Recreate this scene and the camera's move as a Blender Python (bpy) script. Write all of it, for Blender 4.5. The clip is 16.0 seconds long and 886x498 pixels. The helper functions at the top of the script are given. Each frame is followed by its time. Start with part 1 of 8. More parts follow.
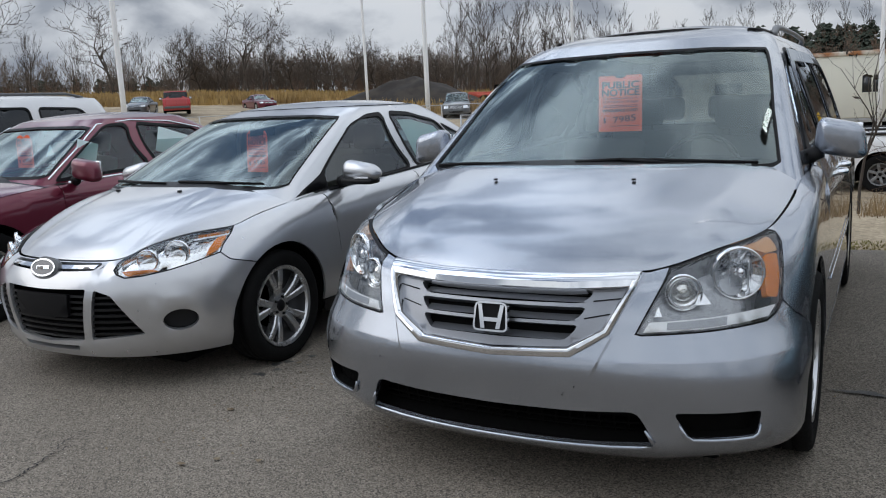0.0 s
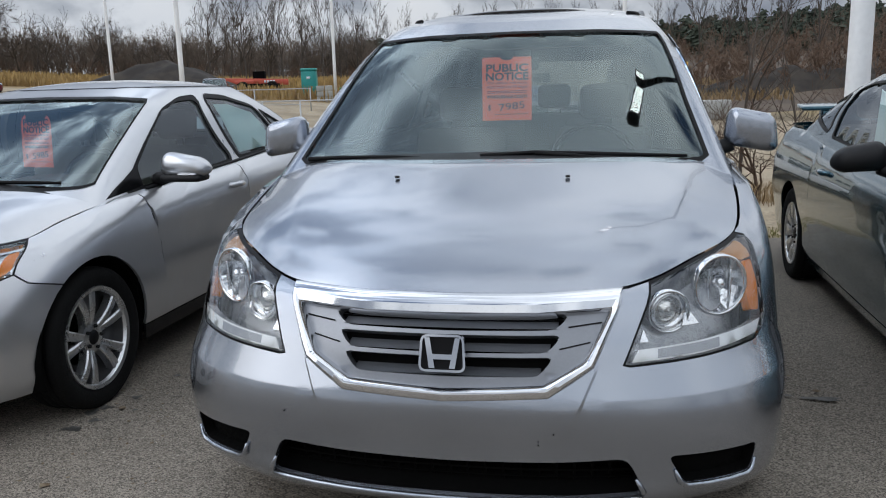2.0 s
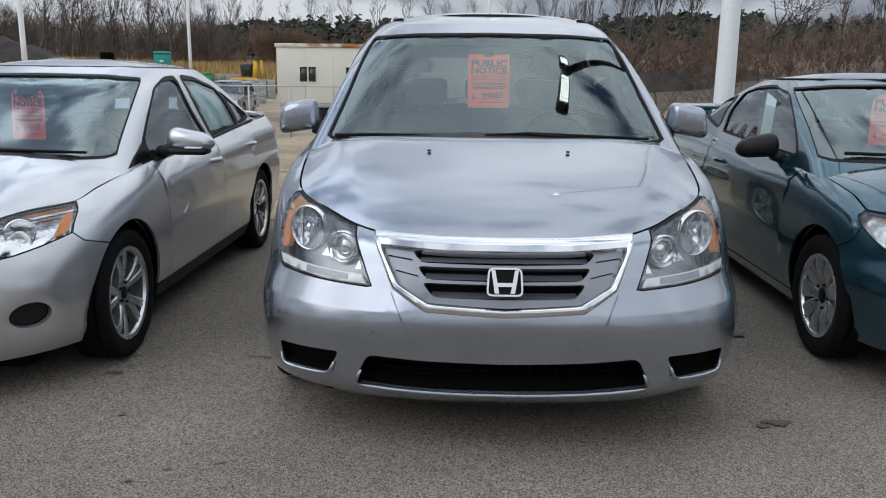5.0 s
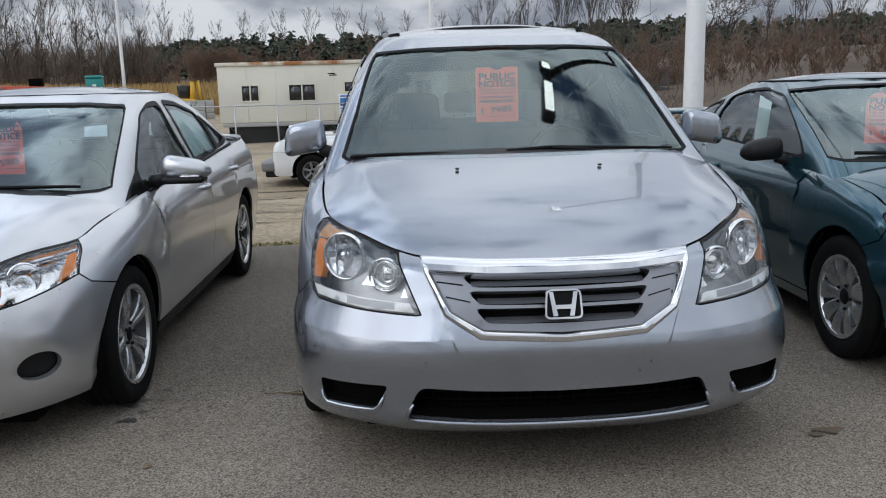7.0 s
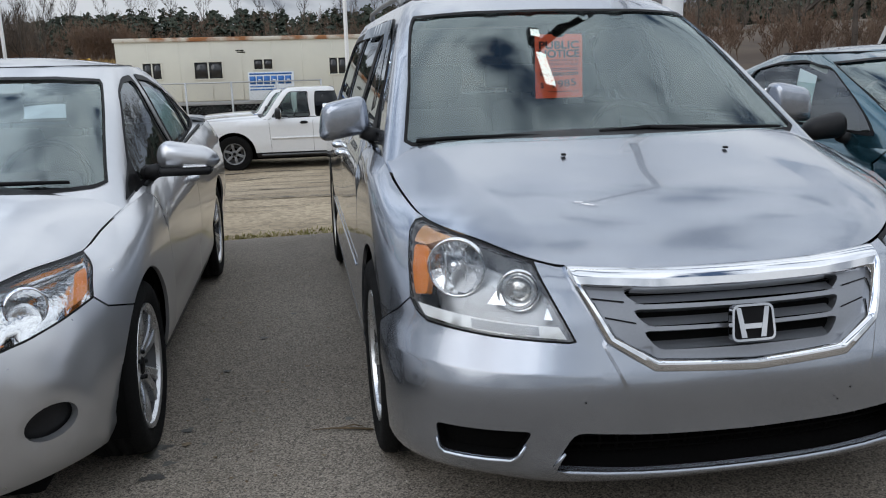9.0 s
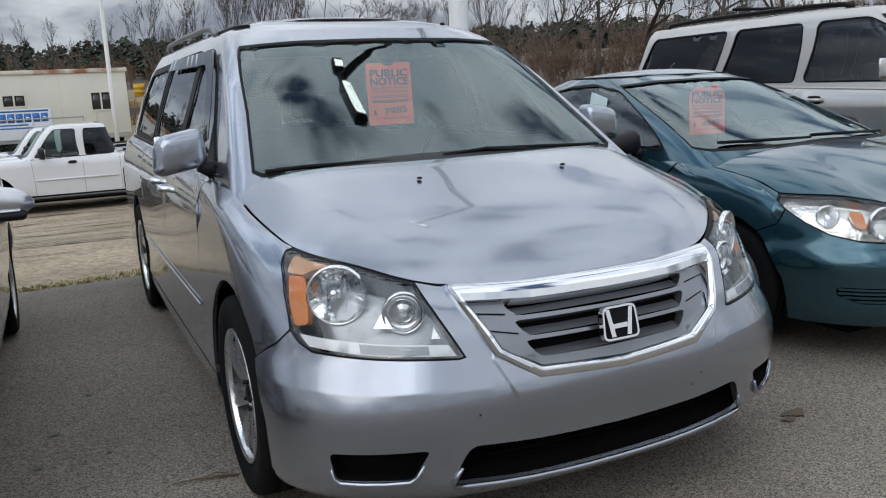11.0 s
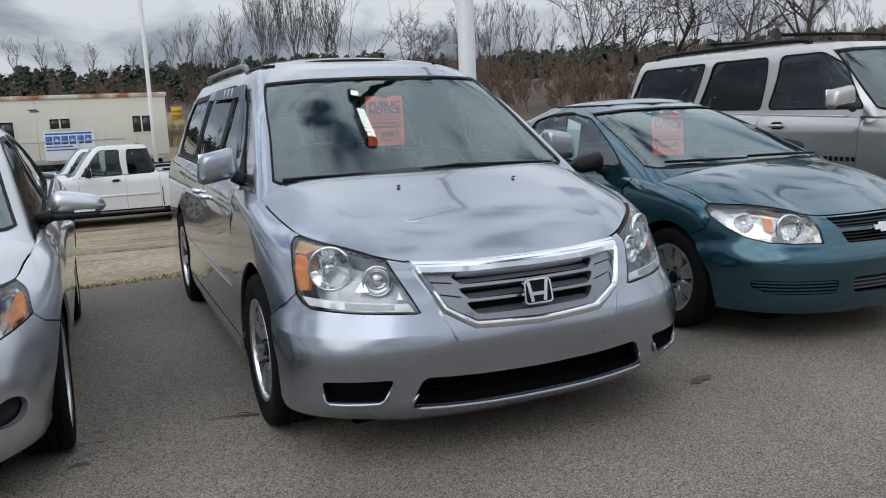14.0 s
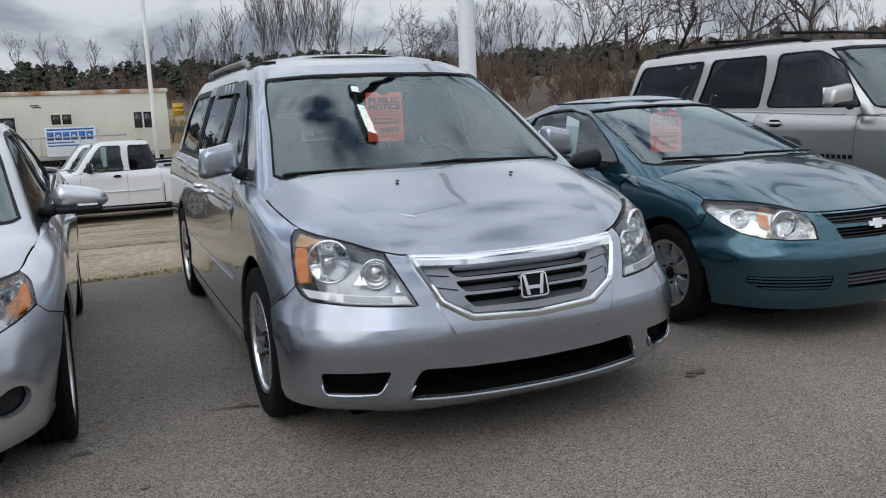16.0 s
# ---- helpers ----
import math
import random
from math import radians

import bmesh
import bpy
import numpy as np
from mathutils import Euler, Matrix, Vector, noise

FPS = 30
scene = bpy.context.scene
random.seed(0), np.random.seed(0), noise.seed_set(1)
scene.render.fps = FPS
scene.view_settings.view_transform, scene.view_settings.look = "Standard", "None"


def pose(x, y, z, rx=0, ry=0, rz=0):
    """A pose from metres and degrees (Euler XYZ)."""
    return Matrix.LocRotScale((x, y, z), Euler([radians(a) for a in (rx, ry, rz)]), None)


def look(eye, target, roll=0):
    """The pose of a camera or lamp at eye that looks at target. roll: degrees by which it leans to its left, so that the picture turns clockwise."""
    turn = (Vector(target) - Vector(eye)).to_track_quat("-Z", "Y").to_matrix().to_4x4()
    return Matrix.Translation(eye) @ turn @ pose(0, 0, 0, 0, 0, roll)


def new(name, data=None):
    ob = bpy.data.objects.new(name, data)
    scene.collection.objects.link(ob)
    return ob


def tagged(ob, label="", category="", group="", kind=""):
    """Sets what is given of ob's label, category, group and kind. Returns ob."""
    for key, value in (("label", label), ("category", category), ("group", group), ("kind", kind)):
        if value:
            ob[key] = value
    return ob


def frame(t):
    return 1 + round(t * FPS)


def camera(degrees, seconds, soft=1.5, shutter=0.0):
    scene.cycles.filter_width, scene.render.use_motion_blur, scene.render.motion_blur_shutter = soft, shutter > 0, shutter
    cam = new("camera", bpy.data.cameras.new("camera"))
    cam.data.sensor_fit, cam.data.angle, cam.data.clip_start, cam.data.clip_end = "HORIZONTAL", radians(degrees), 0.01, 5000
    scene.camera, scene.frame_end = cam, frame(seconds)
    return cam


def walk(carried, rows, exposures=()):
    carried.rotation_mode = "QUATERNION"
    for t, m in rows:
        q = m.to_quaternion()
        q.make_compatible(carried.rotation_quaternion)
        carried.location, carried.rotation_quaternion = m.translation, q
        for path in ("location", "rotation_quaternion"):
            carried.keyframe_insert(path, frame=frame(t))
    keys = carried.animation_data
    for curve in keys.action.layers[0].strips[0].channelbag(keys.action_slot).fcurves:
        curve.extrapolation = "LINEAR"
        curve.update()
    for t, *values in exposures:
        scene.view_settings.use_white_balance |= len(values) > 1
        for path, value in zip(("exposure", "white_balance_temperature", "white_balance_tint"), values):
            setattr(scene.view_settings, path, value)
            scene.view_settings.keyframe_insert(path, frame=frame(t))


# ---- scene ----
cam = camera(56.8, 16.0, 1.1)
PATH = [
    (0, (1.19, -2.479, 1.395), (0.236, -0.755, 1.048), -2.8),
    (0.5, (0.941, -2.419, 1.411), (0.121, -0.625, 1.08), -2.7),
    (1, (0.77, -2.338, 1.381), (0.194, -0.455, 1.03), -1.7),
    (1.5, (0.606, -2.153, 1.38), (0.128, -0.246, 1.012), -2.6),
    (2, (0.453, -2.088, 1.385), (0.044, -0.17, 0.991), -1.6),
    (2.5, (0.271, -2.145, 1.393), (-0.107, -0.221, 1.0), -2.6),
    (3, (0.228, -2.302, 1.392), (-0.09, -0.366, 1.005), -2.2),
    (3.5, (0.224, -2.493, 1.385), (-0.058, -0.558, 0.968), -1.3),
    (4, (0.122, -2.673, 1.378), (-0.067, -0.729, 0.949), -0.5),
    (6.5, (-0.443, -2.882, 1.402), (-0.397, -0.92, 1.016), -0.3),
    (7, (-0.52, -2.682, 1.401), (-0.435, -0.722, 1.014), -1.5),
    (7.5, (-0.681, -2.52, 1.383), (-0.558, -0.564, 0.982), -1.3),
    (8, (-0.938, -2.373, 1.383), (-0.763, -0.434, 0.924), -1.4),
    (8.5, (-1.079, -2.215, 1.362), (-0.832, -0.286, 0.895), -1.5),
    (9, (-1.182, -1.986, 1.383), (-0.863, -0.062, 0.941), -1.5),
    (9.5, (-1.287, -1.865, 1.386), (-0.752, 0.021, 0.988), -0.9),
    (10, (-1.421, -1.811, 1.38), (-0.572, -0.044, 0.983), -2.4),
    (12.5, (-1.484, -2.338, 1.39), (-0.703, -0.534, 1.019), -3.0),
    (13, (-1.557, -2.501, 1.406), (-0.759, -0.701, 1.051), -2.7),
    (13.5, (-1.559, -2.677, 1.397), (-0.761, -0.874, 1.062), -2.4),
    (14, (-1.591, -2.836, 1.4), (-0.827, -1.017, 1.067), -2.5),
    (14.5, (-1.703, -2.953, 1.39), (-0.955, -1.129, 1.055), -3.0),
    (15, (-1.766, -3.028, 1.396), (-0.986, -1.219, 1.054), -2.5),
    (15.5, (-1.755, -3.015, 1.397), (-0.954, -1.214, 1.059), -2.0),
    (16, (-1.599, -2.888, 1.393), (-0.838, -1.07, 1.054), -2.3),
]
walk(cam, [(t, look(eye, target, roll)) for t, eye, target, roll in PATH],
     exposures=((0.0, -0.10), (0.7, -0.12), (2.0, 0.0), (4.0, 0.03), (7.0, -0.03), (8.2, 0.02), (9.5, -0.08), (10.5, -0.06), (12.5, -0.04), (14.0, -0.05), (15.3, 0.0), (16.0, -0.07)))

# ---- sky, sun ----
SUN_EL, SUN_AZ = radians(35), radians(238)
world = bpy.data.worlds.new("sky")
scene.world = world
world.use_nodes = True
wn = world.node_tree
sky = wn.nodes.new("ShaderNodeTexSky")
sky.sky_type, sky.sun_disc, sky.sun_elevation, sky.sun_rotation = "NISHITA", False, SUN_EL, SUN_AZ
wn_co, wn_map = wn.nodes.new("ShaderNodeTexCoord"), wn.nodes.new("ShaderNodeMapping")
wn_map.inputs["Scale"].default_value, wn_map.inputs["Location"].default_value = (1.0, 1.0, 1.8), (8.17, 1.72, 2.23)
wn.links.new(wn_co.outputs["Generated"], wn_map.inputs["Vector"])
body, gaps = wn.nodes.new("ShaderNodeTexNoise"), wn.nodes.new("ShaderNodeTexNoise")
body.inputs["Scale"].default_value, body.inputs["Detail"].default_value, body.inputs["Distortion"].default_value = 4.6, 7, 0.25
gaps.inputs["Scale"].default_value, gaps.inputs["Detail"].default_value, gaps.inputs["Distortion"].default_value = 3.4, 6, 0.4
for n in (body, gaps):
    wn.links.new(wn_map.outputs[0], n.inputs["Vector"])
tone = wn.nodes.new("ShaderNodeValToRGB")
for e, (p, c) in zip((*tone.color_ramp.elements, tone.color_ramp.elements.new(0.5), tone.color_ramp.elements.new(0.6)), ((0.32, (0.27, 0.305, 0.375, 1)), (0.66, (1.95, 1.97, 1.98, 1)), (0.45, (0.40, 0.445, 0.52, 1)), (0.55, (0.80, 0.85, 0.92, 1)))):
    e.position, e.color = p, c
wn.links.new(body.outputs["Fac"], tone.inputs[0])
cover = wn.nodes.new("ShaderNodeMapRange")
for k, v in (("From Min", 0.37), ("From Max", 0.45)):
    cover.inputs[k].default_value = v
wn_sep, low, thick = wn.nodes.new("ShaderNodeSeparateXYZ"), wn.nodes.new("ShaderNodeMapRange"), wn.nodes.new("ShaderNodeMath")
wn.links.new(wn_co.outputs["Generated"], wn_sep.inputs[0])
for k, v in (("From Min", 0.15), ("From Max", 0.6), ("To Min", 0.16), ("To Max", 0.0)):
    low.inputs[k].default_value = v
wn.links.new(wn_sep.outputs["Z"], low.inputs["Value"])
thick.operation = "ADD"
wn.links.new(gaps.outputs["Fac"], thick.inputs[0])
wn.links.new(low.outputs[0], thick.inputs[1])
wn.links.new(thick.outputs[0], cover.inputs["Value"])
dome, lift = wn.nodes.new("ShaderNodeMapRange"), wn.nodes.new("ShaderNodeVectorMath")
for k, v in (("From Min", 0.05), ("From Max", 0.75), ("To Min", 0.80), ("To Max", 1.38)):
    dome.inputs[k].default_value = v
wn.links.new(wn_sep.outputs["Z"], dome.inputs["Value"])
lift.operation = "SCALE"
even, even_k = wn.nodes.new("ShaderNodeMix"), wn.nodes.new("ShaderNodeValToRGB")
even.data_type = "RGBA"
veil = wn.nodes.new("ShaderNodeValToRGB")
for e, (p, c) in zip(veil.color_ramp.elements, ((0.38, (0.70, 0.77, 0.88, 1)), (0.60, (0.96, 1.02, 1.10, 1)))):
    e.position, e.color = p, c
wn.links.new(body.outputs["Fac"], veil.inputs[0])
wn.links.new(veil.outputs[0], even.inputs["B"])
west, broken = wn.nodes.new("ShaderNodeMapRange"), wn.nodes.new("ShaderNodeMath")
west.interpolation_type = "SMOOTHSTEP"
for k, v in (("From Min", -0.42), ("From Max", 0.10), ("To Min", 0.05), ("To Max", 1.0)):
    west.inputs[k].default_value = v
wn.links.new(wn_sep.outputs["X"], west.inputs["Value"])
broken.operation = "MULTIPLY"
wn.links.new(west.outputs[0], broken.inputs[1])
for e, (p, v) in zip((*even_k.color_ramp.elements, even_k.color_ramp.elements.new(0.5), even_k.color_ramp.elements.new(0.6)), ((0.16, 0.0), (0.96, 0.0), (0.36, 0.93), (0.80, 0.85))):
    e.position, e.color = p, (v, v, v, 1)
wn.links.new(wn_sep.outputs["Z"], even_k.inputs[0])
wn.links.new(even_k.outputs[0], broken.inputs[0])
wn.links.new(broken.outputs[0], even.inputs["Factor"])
square, sharp, side = wn.nodes.new("ShaderNodeVectorMath"), wn.nodes.new("ShaderNodeMix"), wn.nodes.new("ShaderNodeMapRange")
square.operation, sharp.data_type, side.interpolation_type = "MULTIPLY", "RGBA", "SMOOTHSTEP"
for k, v in (("From Min", -0.45), ("From Max", 0.02), ("To Min", 1.0), ("To Max", 0.0)):
    side.inputs[k].default_value = v
wn.links.new(wn_sep.outputs["X"], side.inputs["Value"])
wn.links.new(tone.outputs[0], square.inputs[0])
glare = wn.nodes.new("ShaderNodeVectorMath")
glare.operation = "SCALE"
glare.inputs["Scale"].default_value = 2.0
wn.links.new(tone.outputs[0], glare.inputs[0])
wn.links.new(glare.outputs[0], square.inputs[1])
wn.links.new(tone.outputs[0], sharp.inputs["A"])
wn.links.new(square.outputs[0], sharp.inputs["B"])
high, both_k = wn.nodes.new("ShaderNodeMapRange"), wn.nodes.new("ShaderNodeMath")
high.interpolation_type, both_k.operation = "SMOOTHSTEP", "MULTIPLY"
for k, v in (("From Min", 0.30), ("From Max", 0.60), ("To Min", 0.0), ("To Max", 1.0)):
    high.inputs[k].default_value = v
wn.links.new(wn_sep.outputs["Z"], high.inputs["Value"])
wn.links.new(side.outputs[0], both_k.inputs[0])
wn.links.new(high.outputs[0], both_k.inputs[1])
wn.links.new(both_k.outputs[0], sharp.inputs["Factor"])
wn.links.new(sharp.outputs["Result"], even.inputs["A"])
wn.links.new(even.outputs["Result"], lift.inputs[0])
wn.links.new(dome.outputs[0], lift.inputs["Scale"])
blue = wn.nodes.new("ShaderNodeVectorMath")
blue.operation = "SCALE"
blue.inputs["Scale"].default_value = 0.115
wn.links.new(sky.outputs[0], blue.inputs[0])
blend = wn.nodes.new("ShaderNodeMix")
blend.data_type = "RGBA"
wn.links.new(cover.outputs[0], blend.inputs["Factor"])
wn.links.new(blue.outputs[0], blend.inputs["A"])
wn.links.new(lift.outputs[0], blend.inputs["B"])
wn.links.new(blend.outputs["Result"], wn.nodes["Background"].inputs["Color"])
wn.nodes["Background"].inputs["Strength"].default_value = 0.97
sun = new("sun", bpy.data.lights.new("sun", "SUN"))
sun.data.energy, sun.data.angle, sun.data.color = 0.85, radians(52), (1.0, 0.98, 0.95)
sun.matrix_world = look((30 * math.sin(SUN_AZ), 30 * math.cos(SUN_AZ), 30 * math.tan(SUN_EL)), (0, 0, 0))
scene.view_settings.exposure = 0.0


# ---- materials ----
def material(name, color=(0.5, 0.5, 0.5), rough=0.5, metal=0.0, coat=0.0, vary=0.0, scale=8.0, bump=0.0, bump_scale=60.0, emit=None, strength=0.0, spec=0.5, ranvary=0.0, coat_rough=0.03):
    """A plain surface whose colour and roughness vary at two scales, with fine relief."""
    m = bpy.data.materials.new(name)
    m.use_nodes = True
    nt = m.node_tree
    b = nt.nodes["Principled BSDF"]
    link = nt.links.new
    b.inputs["Base Color"].default_value = (*color, 1)
    b.inputs["Roughness"].default_value, b.inputs["Metallic"].default_value = rough, metal
    b.inputs["Coat Weight"].default_value, b.inputs["Coat Roughness"].default_value = coat, coat_rough
    b.inputs["Specular IOR Level"].default_value = spec
    if emit:
        b.inputs["Emission Color"].default_value, b.inputs["Emission Strength"].default_value = (*emit, 1), strength
    tc = nt.nodes.new("ShaderNodeTexCoord")
    if vary:
        big, small, add = nt.nodes.new("ShaderNodeTexNoise"), nt.nodes.new("ShaderNodeTexNoise"), nt.nodes.new("ShaderNodeMath")
        big.inputs["Scale"].default_value, small.inputs["Scale"].default_value = scale, scale * 14
        big.inputs["Detail"].default_value, small.inputs["Detail"].default_value = 5, 3
        for n in (big, small):
            link(tc.outputs["Object"], n.inputs["Vector"])
        add.operation = "ADD"
        link(big.outputs["Fac"], add.inputs[0])
        link(small.outputs["Fac"], add.inputs[1])
        rng = nt.nodes.new("ShaderNodeMapRange")
        rng.inputs["From Min"].default_value, rng.inputs["From Max"].default_value = 0.6, 1.4
        rng.inputs["To Min"].default_value, rng.inputs["To Max"].default_value = 1 - vary, 1 + vary
        link(add.outputs[0], rng.inputs["Value"])
        src = rng.outputs[0]
        if ranvary:
            info, r2, mul = nt.nodes.new("ShaderNodeObjectInfo"), nt.nodes.new("ShaderNodeMapRange"), nt.nodes.new("ShaderNodeMath")
            r2.inputs["To Min"].default_value, r2.inputs["To Max"].default_value = 1 - ranvary, 1 + ranvary
            link(info.outputs["Random"], r2.inputs["Value"])
            mul.operation = "MULTIPLY"
            link(src, mul.inputs[0])
            link(r2.outputs[0], mul.inputs[1])
            src = mul.outputs[0]
        mix = nt.nodes.new("ShaderNodeVectorMath")
        mix.operation = "SCALE"
        mix.inputs[0].default_value = color
        link(src, mix.inputs["Scale"])
        link(mix.outputs[0], b.inputs["Base Color"])
        rr = nt.nodes.new("ShaderNodeMath")
        rr.operation = "MULTIPLY"
        rr.inputs[1].default_value = rough
        link(rng.outputs[0], rr.inputs[0])
        link(rr.outputs[0], b.inputs["Roughness"])
    if bump:
        n, bp = nt.nodes.new("ShaderNodeTexNoise"), nt.nodes.new("ShaderNodeBump")
        n.inputs["Scale"].default_value, n.inputs["Detail"].default_value = bump_scale, 4
        bp.inputs["Strength"].default_value, bp.inputs["Distance"].default_value = bump, 0.01
        link(tc.outputs["Object"], n.inputs["Vector"])
        link(n.outputs["Fac"], bp.inputs["Height"])
        link(bp.outputs[0], b.inputs["Normal"])
    return m


def clear(name, tint, gloss=1.0, ior=1.45, rough=0.0, tone=(0.9, 0.95, 1.0)):
    """Thin glass: lets the light through, tinted, and mirrors by Fresnel."""
    m = bpy.data.materials.new(name)
    m.use_nodes = True
    nt = m.node_tree
    nt.nodes.clear()
    out, mix, tr, gl, fr, mul = (nt.nodes.new("ShaderNode" + k) for k in ("OutputMaterial", "MixShader", "BsdfTransparent", "BsdfGlossy", "Fresnel", "Math"))
    tr.inputs["Color"].default_value = (*tint, 1)
    gl.inputs["Color"].default_value, gl.inputs["Roughness"].default_value = (*tone, 1), rough
    fr.inputs["IOR"].default_value = ior
    mul.operation, mul.use_clamp = "MULTIPLY", True
    mul.inputs[1].default_value = gloss
    nt.links.new(fr.outputs[0], mul.inputs[0])
    nt.links.new(mul.outputs[0], mix.inputs[0])
    nt.links.new(tr.outputs[0], mix.inputs[1])
    nt.links.new(gl.outputs[0], mix.inputs[2])
    nt.links.new(mix.outputs[0], out.inputs[0])
    return m


def car_paint(name, color, metal=0.9, rough=0.24):
    return material(name, color, rough, metal, coat=1.0, vary=0.03, scale=1.1, coat_rough=0.02)


PAINT_VAN = car_paint("slate_silver_paint", (0.345, 0.37, 0.415))
GRILLE_SILVER = material("satin_silver_grille", (0.26, 0.27, 0.29), 0.35, 0.8, vary=0.06, scale=10)
PAINT_SEDAN = car_paint("bright_silver_paint", (0.58, 0.59, 0.61), 0.8, 0.28)
PAINT_COUPE = car_paint("teal_blue_paint", (0.027, 0.090, 0.120), 0.75, 0.21)
PAINT_SUV = car_paint("pewter_paint", (0.52, 0.50, 0.47), 0.8, 0.3)
PAINT_MAROON = car_paint("maroon_paint", (0.14, 0.012, 0.032), 0.5, 0.3)
PAINT_WHITE = car_paint("white_paint", (0.74, 0.75, 0.76), 0.0, 0.35)
PAINT_RED = car_paint("red_paint", (0.42, 0.03, 0.03), 0.1, 0.35)
PAINT_GREY = car_paint("dark_grey_paint", (0.10, 0.11, 0.125), 0.5, 0.35)
GLASS = clear("windscreen_glass", (0.96, 0.99, 0.97), 1.35, 1.95, tone=(0.82, 0.95, 0.95))
GLASS_SIDE = clear("side_window_glass", (0.60, 0.68, 0.65), 1.2, 1.55)
GLASS_REAR = clear("tinted_rear_glass", (0.20, 0.22, 0.22), 1.2, 1.55)
GLASS_DARK = clear("privacy_glass", (0.05, 0.055, 0.06), 1.0, 1.55)
LENS = clear("headlamp_lens", (0.96, 0.96, 0.95), 1.3)
CHROME = material("chrome", (0.82, 0.83, 0.85), 0.05, 1.0, vary=0.03, scale=5)
STEEL_GREY = material("grey_bumper_steel", (0.22, 0.225, 0.23), 0.4, 0.5, vary=0.1, scale=8)
ALLOY = material("alloy_wheel", (0.62, 0.63, 0.64), 0.28, 0.9, vary=0.08, scale=14)
DULL_ALLOY = material("wheel_barrel", (0.10, 0.10, 0.105), 0.5, 0.6, vary=0.1)
BLACK = material("black_plastic", (0.008, 0.008, 0.009), 0.5, vary=0.15, scale=12, bump=0.15, bump_scale=300, spec=0.3)
GREY_PLASTIC = material("grey_plastic", (0.10, 0.105, 0.11), 0.45, vary=0.12, scale=12, bump=0.1, bump_scale=300)
SATIN = material("satin_black_trim", (0.006, 0.006, 0.007), 0.5, vary=0.1, spec=0.15)
DARK_GLOSS = material("dark_roof_glass", (0.02, 0.022, 0.025), 0.04, vary=0.05, spec=1.0, coat=1.0)
RUBBER = material("tyre_rubber", (0.006, 0.006, 0.006), 0.88, vary=0.25, scale=9, bump=0.2, bump_scale=120, spec=0.15)
SILVER_BOWL = material("lamp_reflector", (0.85, 0.86, 0.88), 0.08, 1.0, vary=0.05, scale=30, bump=0.15, bump_scale=55)
LAMP_GREY = material("lamp_housing_grey", (0.36, 0.375, 0.40), 0.28, 0.5, vary=0.15, scale=20)
LAMP_BRIGHT = material("bright_lamp_housing", (0.72, 0.72, 0.70), 0.16, 0.95, vary=0.25, scale=22, bump=0.5, bump_scale=35)
STRIP_GREY = material("ribbed_grey_lens", (0.40, 0.42, 0.46), 0.2, 0.0, coat=1.0, vary=0.12, scale=40, bump=0.2, bump_scale=160)
AMBER = material("amber_lens", (0.70, 0.22, 0.025), 0.12, 0.0, coat=1.0, vary=0.1, scale=40, bump=0.3, bump_scale=120)
AMBER_PALE = material("pale_peach_reflector", (0.72, 0.42, 0.22), 0.15, 0.3, coat=1.0, vary=0.1, scale=40, bump=0.2, bump_scale=120)
RED_LENS = material("red_lamp_lens", (0.45, 0.012, 0.015), 0.12, 0.0, coat=1.0, vary=0.08)
WHITE_LENS = material("ribbed_clear_lens", (0.90, 0.92, 0.94), 0.12, 0.0, coat=1.0, vary=0.08, scale=40, bump=0.12, bump_scale=160)
CABIN = material("cabin_grey_cloth", (0.17, 0.17, 0.165), 0.85, vary=0.12, scale=20, bump=0.3, bump_scale=400)
DASH = material("dashboard_plastic", (0.085, 0.085, 0.085), 0.65, vary=0.1, scale=20, bump=0.2, bump_scale=300)
HEADLINER = material("headliner_cloth", (0.34, 0.34, 0.32), 0.9, vary=0.05, scale=20)
# black of underbodies, also painted into openings as their deep shade
DARK = material("underbody_and_shade_black", (0.003, 0.003, 0.003), 0.9, vary=0.3, scale=6, spec=0.06)
PAPER_RED = material("orange_red_paper", (1.0, 0.17, 0.075), 0.7, vary=0.04, scale=10)
PAPER_BLUE = material("pale_aqua_paper", (0.76, 0.92, 0.93), 0.7, vary=0.05, scale=10)
PAPER_WHITE = material("white_paper", (0.8, 0.8, 0.78), 0.7, vary=0.04)
INK = material("dark_ink", (0.05, 0.025, 0.03), 0.7, vary=0.1)
RED_INK = material("red_ink", (0.45, 0.05, 0.05), 0.7, vary=0.1)
BLUE_BADGE = material("dark_badge_enamel", (0.03, 0.035, 0.05), 0.25, coat=1.0, vary=0.1)
LED = material("led_panel", (0.9, 0.9, 0.9), 0.3, emit=(1.0, 1.0, 0.98), strength=5.0)
LAMP_BLACK = material("lamp_head_black", (0.02, 0.02, 0.022), 0.4, vary=0.1)


# ---- building blocks ----
from mathutils.geometry import delaunay_2d_cdt


def inside(poly, pts):
    """Which of the points lie in the polygon."""
    x, y = pts[:, 0], pts[:, 1]
    hit = np.zeros(len(pts), bool)
    for (x0, y0), (x1, y1) in zip(poly, np.roll(poly, -1, 0)):
        if y0 != y1:
            hit ^= ((y0 > y) != (y1 > y)) & (x < (x1 - x0) * (y - y0) / (y1 - y0) + x0)
    return hit


def dense(poly, step):
    """The polygon's corners with points between them, no further apart than step."""
    out = []
    poly = [np.array(p, float) for p in poly]
    for a, b in zip(poly, poly[1:] + poly[:1]):
        n = max(1, int(np.ceil(np.linalg.norm(b - a) / step)))
        out += [a + (b - a) * k / n for k in range(n)]
    return np.array(out)


